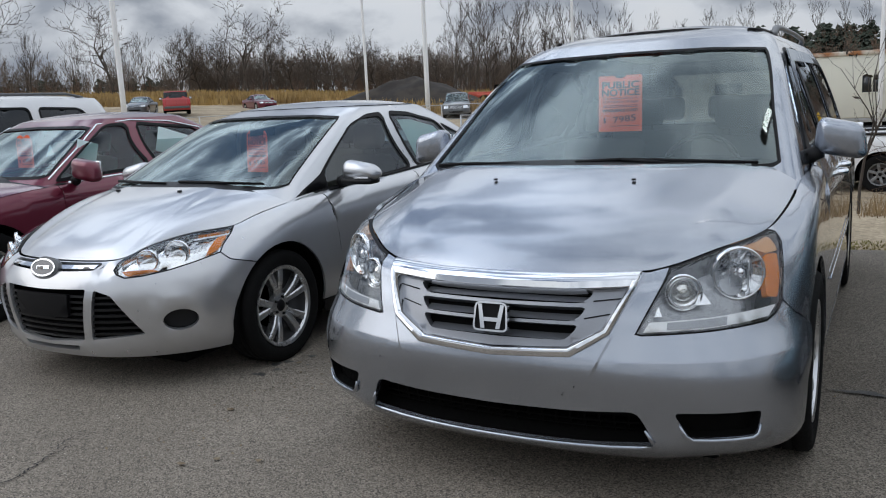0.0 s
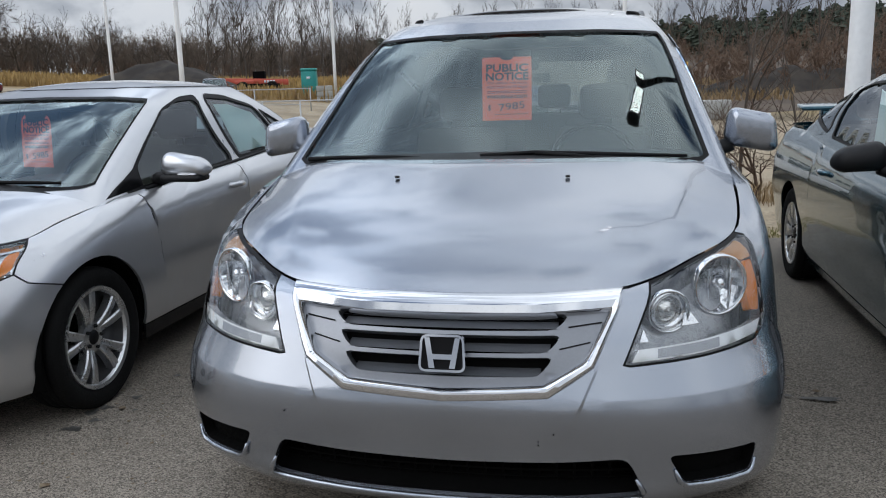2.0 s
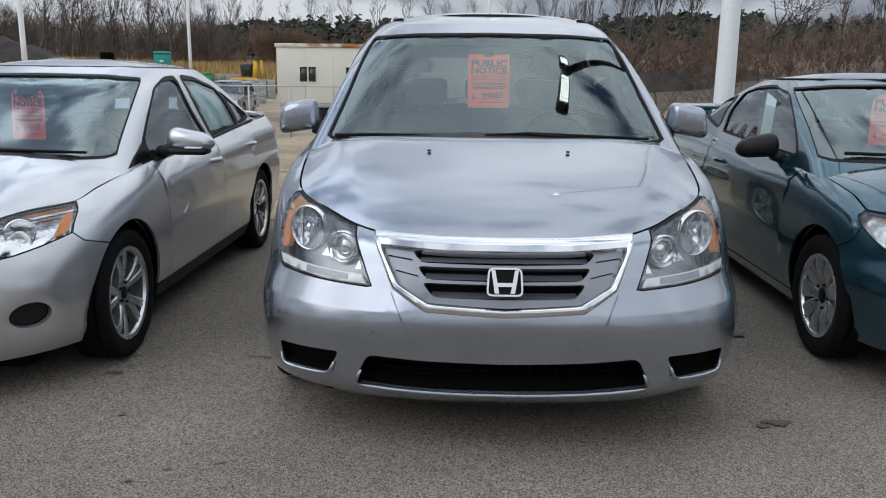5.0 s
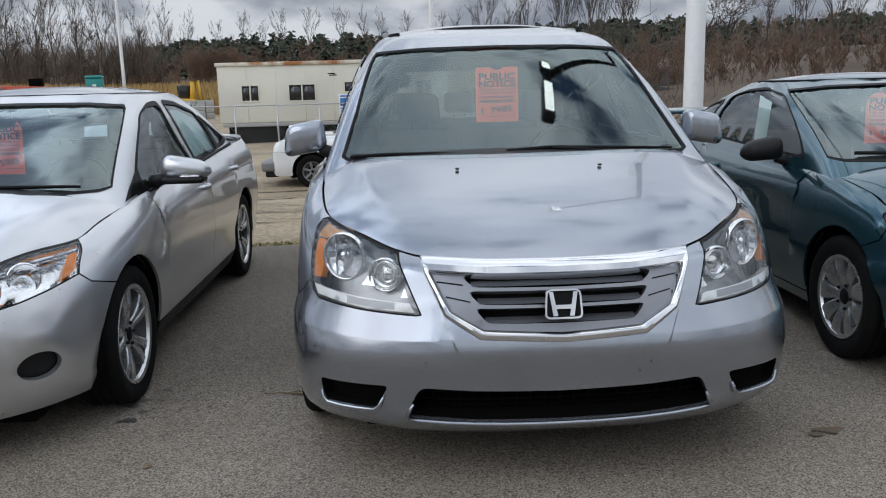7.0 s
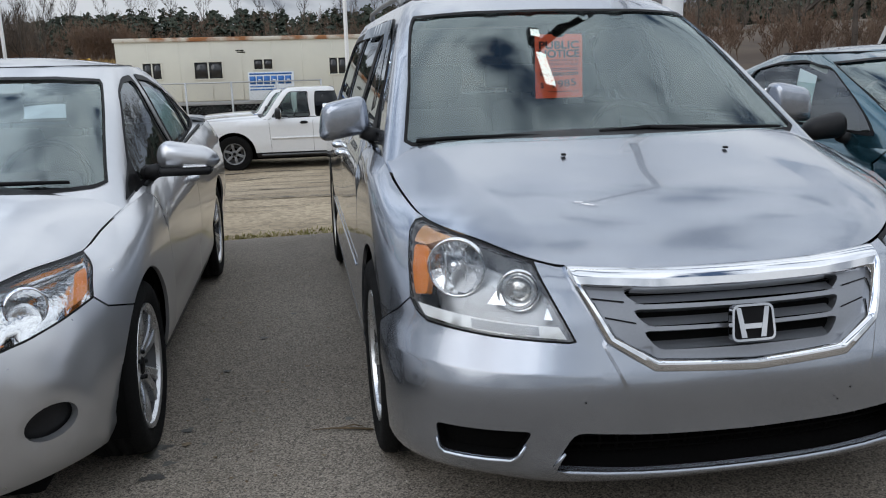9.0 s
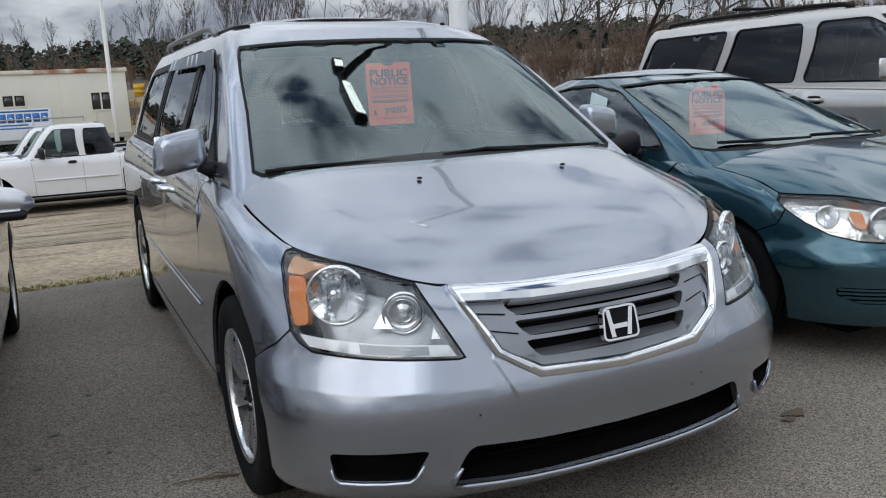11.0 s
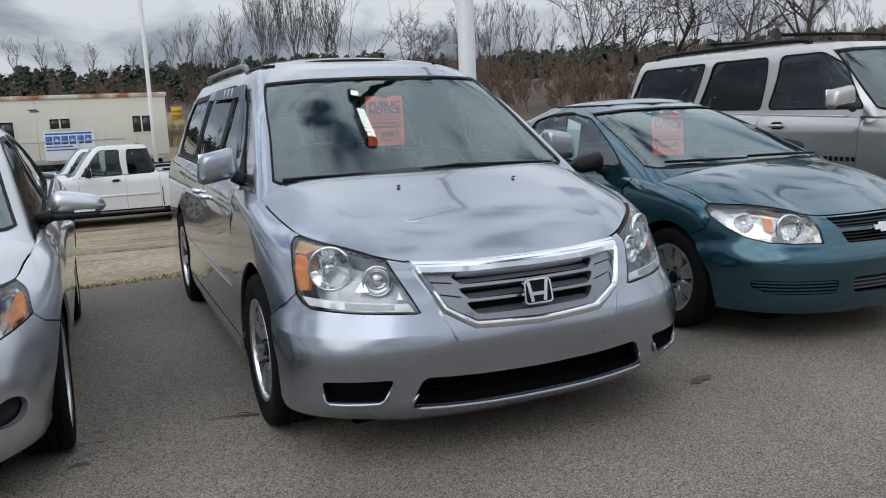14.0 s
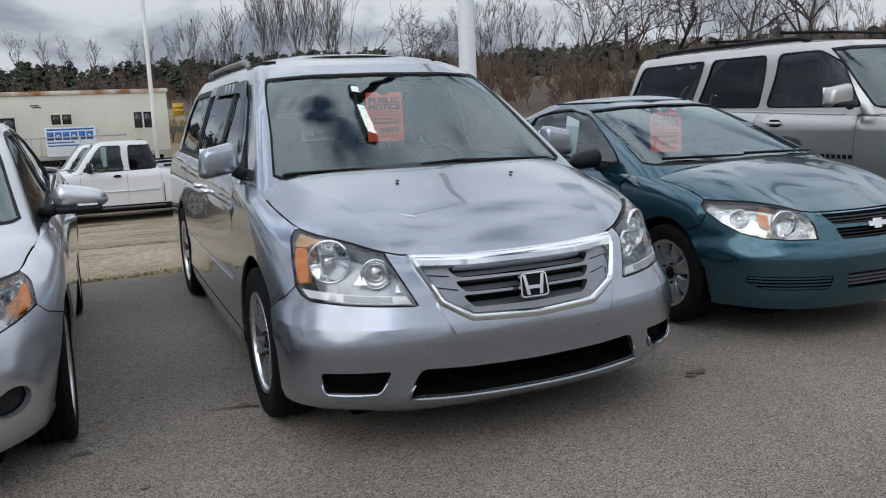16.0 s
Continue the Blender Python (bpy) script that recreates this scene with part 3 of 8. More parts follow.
def build_car(root, c):
    """The body, glass, roof, wheels and cabin of a car whose nose looks to -y."""
    L, G, st = c.L, c.G, c.step
    R, ar = c.R, c.arch
    top = L.top
    y1, y2 = c.hubs
    zb, sill = c.zb, c.sill
    doors = c.doors
    # front wing
    sd = lambda y, z: (L.sy(y, z), z)
    rim_f = arch(L, y1, R, ar, zb + 0.02, sill)
    k = min(range(len(rim_f)), key=lambda i: abs(rim_f[i][1] - c.seam[0][1]) + (0 if i < len(rim_f) // 2 else 9))
    door_top = L.sy(doors[0], float(top(L.sy(doors[0], 0.9))))
    wing = [(s, float(top(s))) for s in np.linspace(c.corner, door_top, 14)]
    down = lambda y, z, sl=0.0: [(L.sy(y + sl * t, z + (sill - z) * t), z + (sill - z) * t) for t in (0.12, 0.25, 0.4, 0.6, 0.8, 1)]
    wing += down(doors[0], float(top(door_top)), c.slant)
    wing += rim_f[k:][::-1] + list(c.seam[1:]) + list(c.lamp_rear)
    both("front_wing", L, grown(wing, -0.0025), c.paint, root, step=st)
    # nose
    half = [(0, zb + c.chin), (L.sx(0.45 * c.W, zb), zb + c.chin * 0.8), (L.sx(0.8 * c.W, zb), zb + 0.02)] + rim_f[: k + 1] + list(c.seam[1:]) + list(c.lamp_low) + [(s, float(top(s))) for s in np.linspace(c.lamp_in, 0, 10)]
    nose = half[1:-1] + [half[-1]] + [(-u, v) for u, v in half[1:-1][::-1]] + [half[0]]
    cuts = []
    for h, pair in c.nose_holes:
        cuts.append(h)
        if pair:
            cuts.append(mirrored(h))
    part("front_bumper", panel(L.at, grown(nose, -0.0025), cuts, step=c.nose_step, thick=0.025, bulge=c.nose_bulge, extra=c.nose_points), c.paint, root)
    # doors
    names = ["front_door", "rear_door", "side_panel"]
    made = {}
    for n, (a, b) in enumerate(zip(doors[:-1], doors[1:])):
        ta, tb = L.sy(a, float(top(L.sy(a, 0.9)))), L.sy(b, float(top(L.sy(b, 0.9))))
        out = [(s, float(top(s))) for s in np.linspace(ta, tb, 12)] + down(b, float(top(tb)))
        low = L.sy(b, sill), L.sy(a + (c.slant if n == 0 else 0), sill)
        out += [(low[0] + (low[1] - low[0]) * t, sill) for t in (0.33, 0.66)] + down(a, float(top(ta)), c.slant if n == 0 else 0.0)[::-1]
        if b > y2 - ar:
            zi = R + math.sqrt(max(ar * ar - (b - y2) ** 2, 1e-6)) + 0.01
            rim = [p for p in arch(L, y2, R, ar + 0.01, sill, sill, 40) if p[0] < L.sy(b, 0.5) and p[1] < zi + 0.01]
            head = [(s, float(top(s))) for s in np.linspace(ta, tb, 12)] + [(L.sy(b, z), z) for z in np.linspace(float(top(tb)), zi, 6)[1:]]
            lf = L.sy(a + (c.slant if n == 0 else 0), sill)
            out = head + rim[::-1] + [(rim[0][0] + (lf - rim[0][0]) * t, sill) for t in (0.33, 0.66)] + down(a, float(top(ta)), c.slant if n == 0 else 0.0)[::-1]
        made[n] = both(names[n], L, grown(out, -0.0025), c.paint, root, step=st, bulge=c.side_bulge)
    # rear wing
    a = doors[-1]
    ta = L.sy(a, float(top(L.sy(a, 0.9))))
    rim_r = arch(L, y2, R, ar, sill, zb + 0.03)
    out = [(s, float(top(s))) for s in np.linspace(ta, L.end, 22)] + [(L.end, zb + 0.05), (L.sy(y2 + ar + 0.3, zb), zb + 0.03)]
    if a > y2 - ar + 0.02:
        rim_r = [p for p in rim_r if p[0] > L.sy(a, p[1])]
        out += rim_r[::-1]
        out += [(L.sy(a, z), z) for z in np.linspace(rim_r[0][1], float(top(ta)), 8)[:-1]]
    else:
        out += rim_r[::-1] + [(L.sy(a, z), z) for z in np.linspace(sill, float(top(ta)), 8)[:-1]]
    both("rear_wing", L, grown(out, -0.0025), c.paint, root, step=st, bulge=c.side_bulge)
    # sill
    s0, s1 = L.sy(y1 + math.sqrt(ar**2 - (sill - R) ** 2) + 0.01, sill), L.sy(y2 - math.sqrt(ar**2 - (sill - R) ** 2) - 0.01, sill)
    both("sill", L, [(s0, zb + 0.01), (s1, zb + 0.01), (s1, sill - 0.006), (s0, sill - 0.006)], c.sill_mat, root, step=0.12)
    # lining, floor and wheel wells
    lo = [(s, float(top(s)) - 0.06) for s in np.linspace(c.corner, L.end, 20)]
    rf, rr = arch(L, y1, R, ar + 0.004, zb + 0.02, zb + 0.02, 16), arch(L, y2, R, ar + 0.004, zb + 0.02, zb + 0.02, 16)
    lining = lo + [(L.end, zb + 0.03)] + rr[::-1] + rf[::-1] + [(L.sy(y1 - ar - 0.02, zb), zb + 0.03), (c.corner * 0.9, zb + 0.2)]
    for sg in (1, -1):
        g = panel(L.at, [(sg * u, v) for u, v in lining], step=0.16, off=-0.035, thick=0)
        part("body_lining", g, DARK, root)
    part("floor_pan", block(-c.W + 0.27, c.W - 0.27, y1 - 0.55, L.at(L.end, 0.5)[1] - 0.12, zb - 0.05, zb + 0.10, 0.02), DARK, root)
    part("engine_shield", block(-c.W + 0.30, c.W - 0.30, y1 - 0.45, y1 + 0.75, zb + 0.1, c.cowl[1] - 0.24, 0.05), DARK, root)
    for hy in (y1, y2):
        for sg in (1, -1):
            a = np.linspace(-0.35, math.pi + 0.35, 22)
            yy, zz = hy + (ar + 0.006) * np.cos(a), R + (ar + 0.006) * np.sin(a)
            x1, x0 = c.W - 0.05, c.W - 0.30
            p = np.concatenate([np.stack([np.full(22, sg * x), yy, zz], 1) for x in (x0, x1)] + [[[sg * x0, hy, R]]])
            f = [(i, i + 1, 23 + i, 22 + i) for i in range(21)] + [(i, i + 1, 44) for i in range(21)]
            part("wheel_well", (p, f), DARK, root)
    # bonnet
    hood = lid(L, c.corner, c.cowl_s, c.cowl[0], c.cowl[1], c.cowl_crown, c.cowl_sag, c.hood_bulge, c.hood_rise)
    part("bonnet", panel(hood, [(-0.997, 0.008), (0.997, 0.008), (0.997, 0.985), (-0.997, 0.985)], step=c.hood_step, thick=0.02), c.paint, root)
    # cowl tray
    us = np.linspace(-1, 1, 21)
    k0, nrm = hood(us, np.full(21, 0.975)), 0.2
    k1 = k0 + np.array([0, c.cowl_depth, 0.015])
    p = np.concatenate([k0 - [0, 0, 0.012], k1, k1 - [0, 0, 0.12]])
    part("cowl_tray", (p, [(j * 21 + i, j * 21 + i + 1, (j + 1) * 21 + i + 1, (j + 1) * 21 + i) for j in range(2) for i in range(20)]), BLACK, root)
    # shoulder between body and cabin
    g0, g1 = c.cowl_y, c.shoulder_end
    ys = np.linspace(g0, g1, 40)
    for sg in (1, -1):
        a, b = [], []
        for y in ys:
            s = L.sy(y, 0.9)
            z = float(top(s))
            a.append(L.at(sg * s, z - 0.002))
            gz = max(z + 0.012, c.gz0 + 0.005)
            b.append(G.at(sg * G.sy(y, gz), gz) - [sg * 0.01, 0, 0])
        p = np.concatenate([np.reshape(a, (-1, 3)), np.reshape(b, (-1, 3))])
        f = [(i, i + 1, 41 + i, 40 + i) if sg > 0 else (40 + i, 41 + i, i + 1, i) for i in range(39)]
        part("shoulder", (p, f), c.paint, root)
        part("belt_strip", tube([L.at(sg * L.sy(y, 0.9), float(top(L.sy(y, 0.9)))) - np.array([sg * 0.012, 0, -0.006]) for y in np.linspace(c.strip[0], c.strip[1], 24)], 0.011, 6), c.strip_mat, root)
    # cabin frame with its openings
    z0, z1 = c.gz0, c.gz1
    E = G.end
    gx = lambda x, z: (G.sx(x, z), z)
    ws = [gx(x, z) for x, z in c.screen]
    ws = ws + mirrored(ws[1:-1][::-1])
    wins = [[(G.sy(y, z), z) for y, z in w] for w, *_ in c.windows]
    rw, rz0, rz1 = c.rear_glass
    rw = E - G.sx(rw, rz0)
    rw = c.rear_glass[0]
    outline = [(-E, z0), (E, z0), (E, rz0), (E - rw, rz0), (E - rw * 0.9, rz1), (E, rz1), (E, z1), (-E, z1), (-E, rz1), (-E + rw * 0.9, rz1), (-E + rw, rz0), (-E, rz0)]
    holes = [ws] + [w for w in wins] + [mirrored(w) for w in wins]
    part("cabin_frame", panel(G.at, outline, holes, step=st, thick=0.03), c.paint, root)
    part("windscreen", panel(G.at, grown(ws, 0.004), step=0.04, off=-0.006, thick=0), GLASS, root, "clear laminated windscreen").visible_shadow = False
    band = grown(ws, -c.border)
    part("screen_border", panel(G.at, grown(ws, 0.002), [band], step=0.04, off=0.0015, thick=0), SATIN, root)
    for w, (_, mat, trim) in zip(wins, c.windows):
        for sg in (1, -1):
            q = [(sg * u, v) for u, v in w]
            part("side_window", panel(G.at, grown(q, 0.004), step=0.09, off=-0.006, thick=0), mat, root).visible_shadow = mat is GLASS_DARK
            if trim:
                part("window_trim", panel(G.at, grown(q, trim), [grown(q, -0.006)], step=0.035, off=0.0025, thick=0.006), SATIN, root)
    for sg in (1, -1):
        q = [(sg * u, v) for u, v in ((E, rz0), (E - rw, rz0), (E - rw * 0.9, rz1), (E, rz1))]
        part("rear_window", panel(G.at, q, step=0.1, off=-0.006, thick=0), c.rear_mat, root)
    # roof
    roof = roof_at(G, z1, c.crown, c.roof_mid, c.roof_power)
    ss = np.linspace(-E, E, 120)
    part("roof", cat(grid_sheet(roof, ss, np.array([0.02, 0.12, 0.25, 0.4, 0.55, 0.7, 0.8, 0.88, 0.94, 0.98, 1.0])[::-1])), c.paint, root)
    part("headliner", grid_sheet(lambda s, k: roof(s, k) - np.array([0, 0, 0.045]), ss, np.array([0.02, 0.4, 0.7, 0.86, 0.94])), HEADLINER, root)
    # boot
    if c.boot:
        deck = lid(L, c.boot["corner"], c.boot["root_s"], c.boot["root"][0], c.boot["root"][1], 6, 4, c.boot["bulge"], tail=True)
        part("boot_lid", panel(deck, [(-0.994, 0.012), (0.994, 0.012), (0.994, 0.99), (-0.994, 0.99)], step=0.07, thick=0.02), c.paint, root)
    # cabin
    yw, zw = c.cowl[0], c.cowl[1]
    wd = c.W - 0.16
    part("dashboard", cat(block(-wd, wd, yw + 0.12, yw + 0.62, zw - 0.32, zw - 0.05, 0.07, 3), block(c.drive * 0.36 - 0.2, c.drive * 0.36 + 0.2, yw + 0.36, yw + 0.66, zw - 0.10, zw + 0.01, 0.05, 3)), DASH, root)
    sw = part("steering_wheel", cat(ring(c.drive * 0.36, yw + 0.80, zw - 0.06, 0.185, 0.014, -25), moved(block(-0.17, 0.17, -0.02, 0.02, -0.03, 0.03, 0.015), pose(c.drive * 0.36, yw + 0.80, zw - 0.06, -25)), moved(block(-0.06, 0.06, -0.03, 0.025, -0.06, 0.05, 0.02), pose(c.drive * 0.36, yw + 0.80, zw - 0.06, -25))), BLACK, root)
    for y, xs in c.seats:
        for x in xs:
            seat(root, x, y, zb + 0.22, c.seat_w, c.cloth, c.seat_tall)
    part("rear_view_mirror", cat(block(-0.11, 0.11, c.rvm[0] + 0.02, c.rvm[0] + 0.05, c.rvm[1], c.rvm[1] + 0.06, 0.012), tube([(0, c.rvm[0] + 0.02, c.rvm[1] + 0.04), (0, c.rvm[0] + 0.05, c.rvm[1] + 0.08)], 0.01, 6)), BLACK, root)
    # wheels
    xw = c.wheel_x
    wheel_set(root, [(xw, y1, 1), (xw, y2, 1), (-xw, y1, -1), (-xw, y2, -1)], R, c.rim, c.tyre_w, c.wheel_style, c.wheel_mat)
    return made, hood, roof


def wing_mirror(root, x, y, z, w, h, d, paint, arm, low=None, point=0.0):
    """A door mirror with painted cap, dark glass and arm, on each side."""
    for sg in (1, -1):
        g = block(-w / 2, w / 2, -d / 2, d / 2, -h / 2, h / 2, min(d, h) * (0.43 if point else 0.32), 4)
        p = g[0].copy()
        p[:, 2] += 0.12 * h * (p[:, 0] / (w / 2)) * -1
        p[:, 0] *= 1 - 0.10 * (p[:, 2] / (h / 2))
        p[:, 2] *= 1 - point * np.clip(p[:, 0] / (w / 2), 0, 1) ** 1.5
        p[:, 1] += 0.18 * d * np.abs(p[:, 0] / (w / 2)) ** 2 * np.where(p[:, 1] < 0, 1, 0)
        m = part("door_mirror", moved((p, g[1]), pose(sg * x, y, z) @ Matrix.Diagonal((sg, 1, 1, 1))), paint, root)
        part("mirror_glass", moved(block(-w / 2 * (0.7 if point else 0.86), w / 2 * (0.55 if point else 0.86), d / 2 - 0.012, d / 2 + 0.004, -h / 2 * (0.6 if point else 0.8), h / 2 * (0.55 if point else 0.8), 0.01), pose(sg * x, y, z) @ Matrix.Diagonal((sg, 1, 1, 1))), CHROME, m)
        part("mirror_arm", tube([(sg * (x - w * 0.35), y, z - h * 0.36), (sg * (x - w * 0.62), y + 0.01, z - h * 0.5), (sg * (x - w * 0.5 - arm), y + 0.03, z - h * 0.55)], [0.03, 0.034, 0.04], 10), BLACK, m)
        if low is not None:
            part("mirror_base", moved(block(-w * 0.46, w * 0.40, -d * 0.44, d * 0.46, -h * 0.62, -h * 0.30, 0.025), pose(sg * x, y, z) @ Matrix.Diagonal((sg, 1, 1, 1))), low, m)
            if point:
                part("mirror_lamp", moved(block(-w * 0.06, w * 0.32, -d * 0.43, -d * 0.25, -h * 0.33, -h * 0.27, 0.004), pose(sg * x, y, z, 0, 0, 0) @ Matrix.Diagonal((sg, 1, 1, 1))), WHITE_LENS, m, "pale signal strip")


def handles(root, doors, L, places, mat):
    for n, y, z in places:
        for sg, ob in zip((1, -1), doors[n]):
            s = sg * L.sy(y, z)
            p, q = L.at(s - sg * 0.085, z), L.at(s + sg * 0.085, z)
            o = np.array([sg, 0, 0])
            part("door_handle", tube([p, p * 0.8 + q * 0.2 + o * 0.034, (p + q) / 2 + o * 0.04, p * 0.2 + q * 0.8 + o * 0.034, q], [0.014, 0.016, 0.015, 0.016, 0.014], 8), mat, ob)
            part("handle_cup", panel(L.at, rounded([(s - 0.07, z - 0.032), (s + 0.07, z - 0.032), (s + 0.07, z + 0.032), (s - 0.07, z + 0.032)], 0.03), step=0.04, off=0.002, thick=0), SATIN, ob)


def bowl(L, x, z, r, depth, back=0.012, lift=0.0):
    """A lamp's bowl with its bright ring, looking to -y, behind the skin."""
    s, e = L.sx(x, z), 0.01
    n = np.cross(L.at(s + e, z) - L.at(s - e, z), L.at(s, z + e) - L.at(s, z - e))
    p = L.at(s, z) + np.array([0, back, 0])
    m = pose(*p, 0, 0, 0.75 * math.degrees(math.atan2(n[0], -n[1])))
    prof = [(r * math.sqrt(t), depth * (1 - t)) for t in (0.02, 0.1, 0.25, 0.45, 0.7, 1.0)]
    return moved(lathe(prof, 18, "y"), m), moved(lathe([(r, 0.0), (r * 1.03, -0.008), (r * 1.10, -0.006), (r * 1.11, 0.01)], 36, "y"), m), p


def notice(root, m, w, h, price, round_top=0.30):
    """An orange-red notice sheet: heading, small print as bars, price."""
    flat = lambda u, v: np.stack([u, v, 0 * np.asarray(u)], -1)
    c = round_top * w
    edge = [(-w / 2, -h / 2), (w / 2, -h / 2), (w / 2, h / 2 - c)] + [(w / 2 - c + c * math.sin(a), h / 2 - c + c * math.cos(a)) for a in (1.2, 0.8, 0.4, 0.0)]
    edge += [(0.030, h / 2), (0.026, h / 2 - 0.007), (0.014, h / 2 - 0.012), (0, h / 2 - 0.014), (-0.014, h / 2 - 0.012), (-0.026, h / 2 - 0.007), (-0.030, h / 2)]
    edge += [(-w / 2 + c - c * math.sin(a), h / 2 - c + c * math.cos(a)) for a in (0.0, 0.4, 0.8, 1.2)] + [(-w / 2, h / 2 - c)]
    s = part("notice_sheet", moved(panel(flat, edge, step=0.08, thick=0.0008), m), PAPER_RED, root, "orange-red printed notice hung from the mirror", smooth=False)
    up = m @ pose(0, 0, 0.0012)
    letters("notice_heading", "PUBLIC", h * 0.165, up @ pose(0, h * 0.325, 0), INK, s, width=w * 0.84, bold=0.0012)
    letters("notice_heading", "NOTICE", h * 0.165, up @ pose(0, h * 0.19, 0), INK, s, width=w * 0.86, bold=0.0012)
    letters("notice_line", "This vehicle will go to", h * 0.058, up @ pose(0, h * 0.095, 0), RED_INK, s, width=w * 0.82, bold=0.0003)
    letters("notice_line", "AUCTION in 10 days!", h * 0.062, up @ pose(0, h * 0.03, 0), RED_INK, s, width=w * 0.82, bold=0.0004)
    part("small_print", cat(*[moved(block(-w * 0.40, w * 0.40, -0.002, 0.002, 0, 0.0004, 0), up @ pose(0, h * y, 0)) for y in (-0.035, -0.06)]), RED_INK, s, smooth=False)
    letters("notice_line", "WHOLESALE COST!", h * 0.068, up @ pose(0, -h * 0.125, 0), INK, s, width=w * 0.82, bold=0.0006)
    letters("price_mark", "$", h * 0.12, up @ pose(-w * 0.36, -h * 0.30, 0), INK, s)
    t = letters("price", price, h * 0.16, up @ pose(w * 0.10, -h * 0.28, 0, 0, 0, 6), INK, s, width=w * 0.52)
    part("rule", moved(block(-w * 0.24, w * 0.42, -0.001, 0.001, 0, 0.0004, 0), up @ pose(0, -h * 0.40, 0)), INK, s, smooth=False)
    return s


def slat_fill(L, outline, zs, mat, root, name, off=-0.02, hgt=0.012, label=""):
    """Level slats across an opening."""
    lo, hi = min(u for u, _ in outline), max(u for u, _ in outline)
    poly = np.array(outline)
    for z in zs:
        us = np.linspace(lo, hi, 60)
        ok = us[inside(poly, np.stack([us, np.full(60, z)], 1))]
        if len(ok) > 2:
            part(name, panel(L.at, [(ok[0], z - hgt / 2), (ok[-1], z - hgt / 2), (ok[-1], z + hgt / 2), (ok[0], z + hgt / 2)], step=0.08, off=off, thick=0.03), mat, root, label)


def band(at, outer, inner, profile, n=14):
    """A bar laid between two closed lines with as many corners; profile: (share of the way in, height)."""
    e = 2e-3
    rows = []
    for k, lift in profile:
        pts = []
        for a, b in ((outer, inner),):
            q = np.array(a) * (1 - k) + np.array(b) * k
            for i in range(len(q)):
                for t in range(n):
                    pts.append(q[i] + (q[(i + 1) % len(q)] - q[i]) * t / n)
        u, v = np.array(pts).T
        nr = np.cross(at(u + e, v) - at(u - e, v), at(u, v + e) - at(u, v - e))
        rows.append(at(u, v) + nr / np.linalg.norm(nr, axis=1)[:, None] * lift)
    m = len(rows[0])
    f = [(j * m + i, j * m + (i + 1) % m, (j + 1) * m + (i + 1) % m, (j + 1) * m + i) for j in range(len(rows) - 1) for i in range(m)]
    return fix_out((np.concatenate(rows), f))


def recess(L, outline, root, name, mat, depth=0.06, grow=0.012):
    """The dark back of an opening; a near-black mat paints in the shade of its depth."""
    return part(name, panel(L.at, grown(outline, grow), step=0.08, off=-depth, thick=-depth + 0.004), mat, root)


def smooth(t):
    t = np.clip(t, 0, 1)
    return t * t * (3 - 2 * t)


def symmetric(L, pts):
    """A polygon of the nose from its right half, given as (x, z) from the middle's top round to the middle's bottom."""
    h = [(L.sx(x, z) if x else 0.0, z) for x, z in pts]
    return h + [(-u, v) for u, v in h[::-1] if u > 1e-6]


def wiper(root, pts, r=0.008):
    w = part("wiper", tube(pts, [r * 0.7] + [r] * (len(pts) - 1), 6), SATIN, root)
    return w


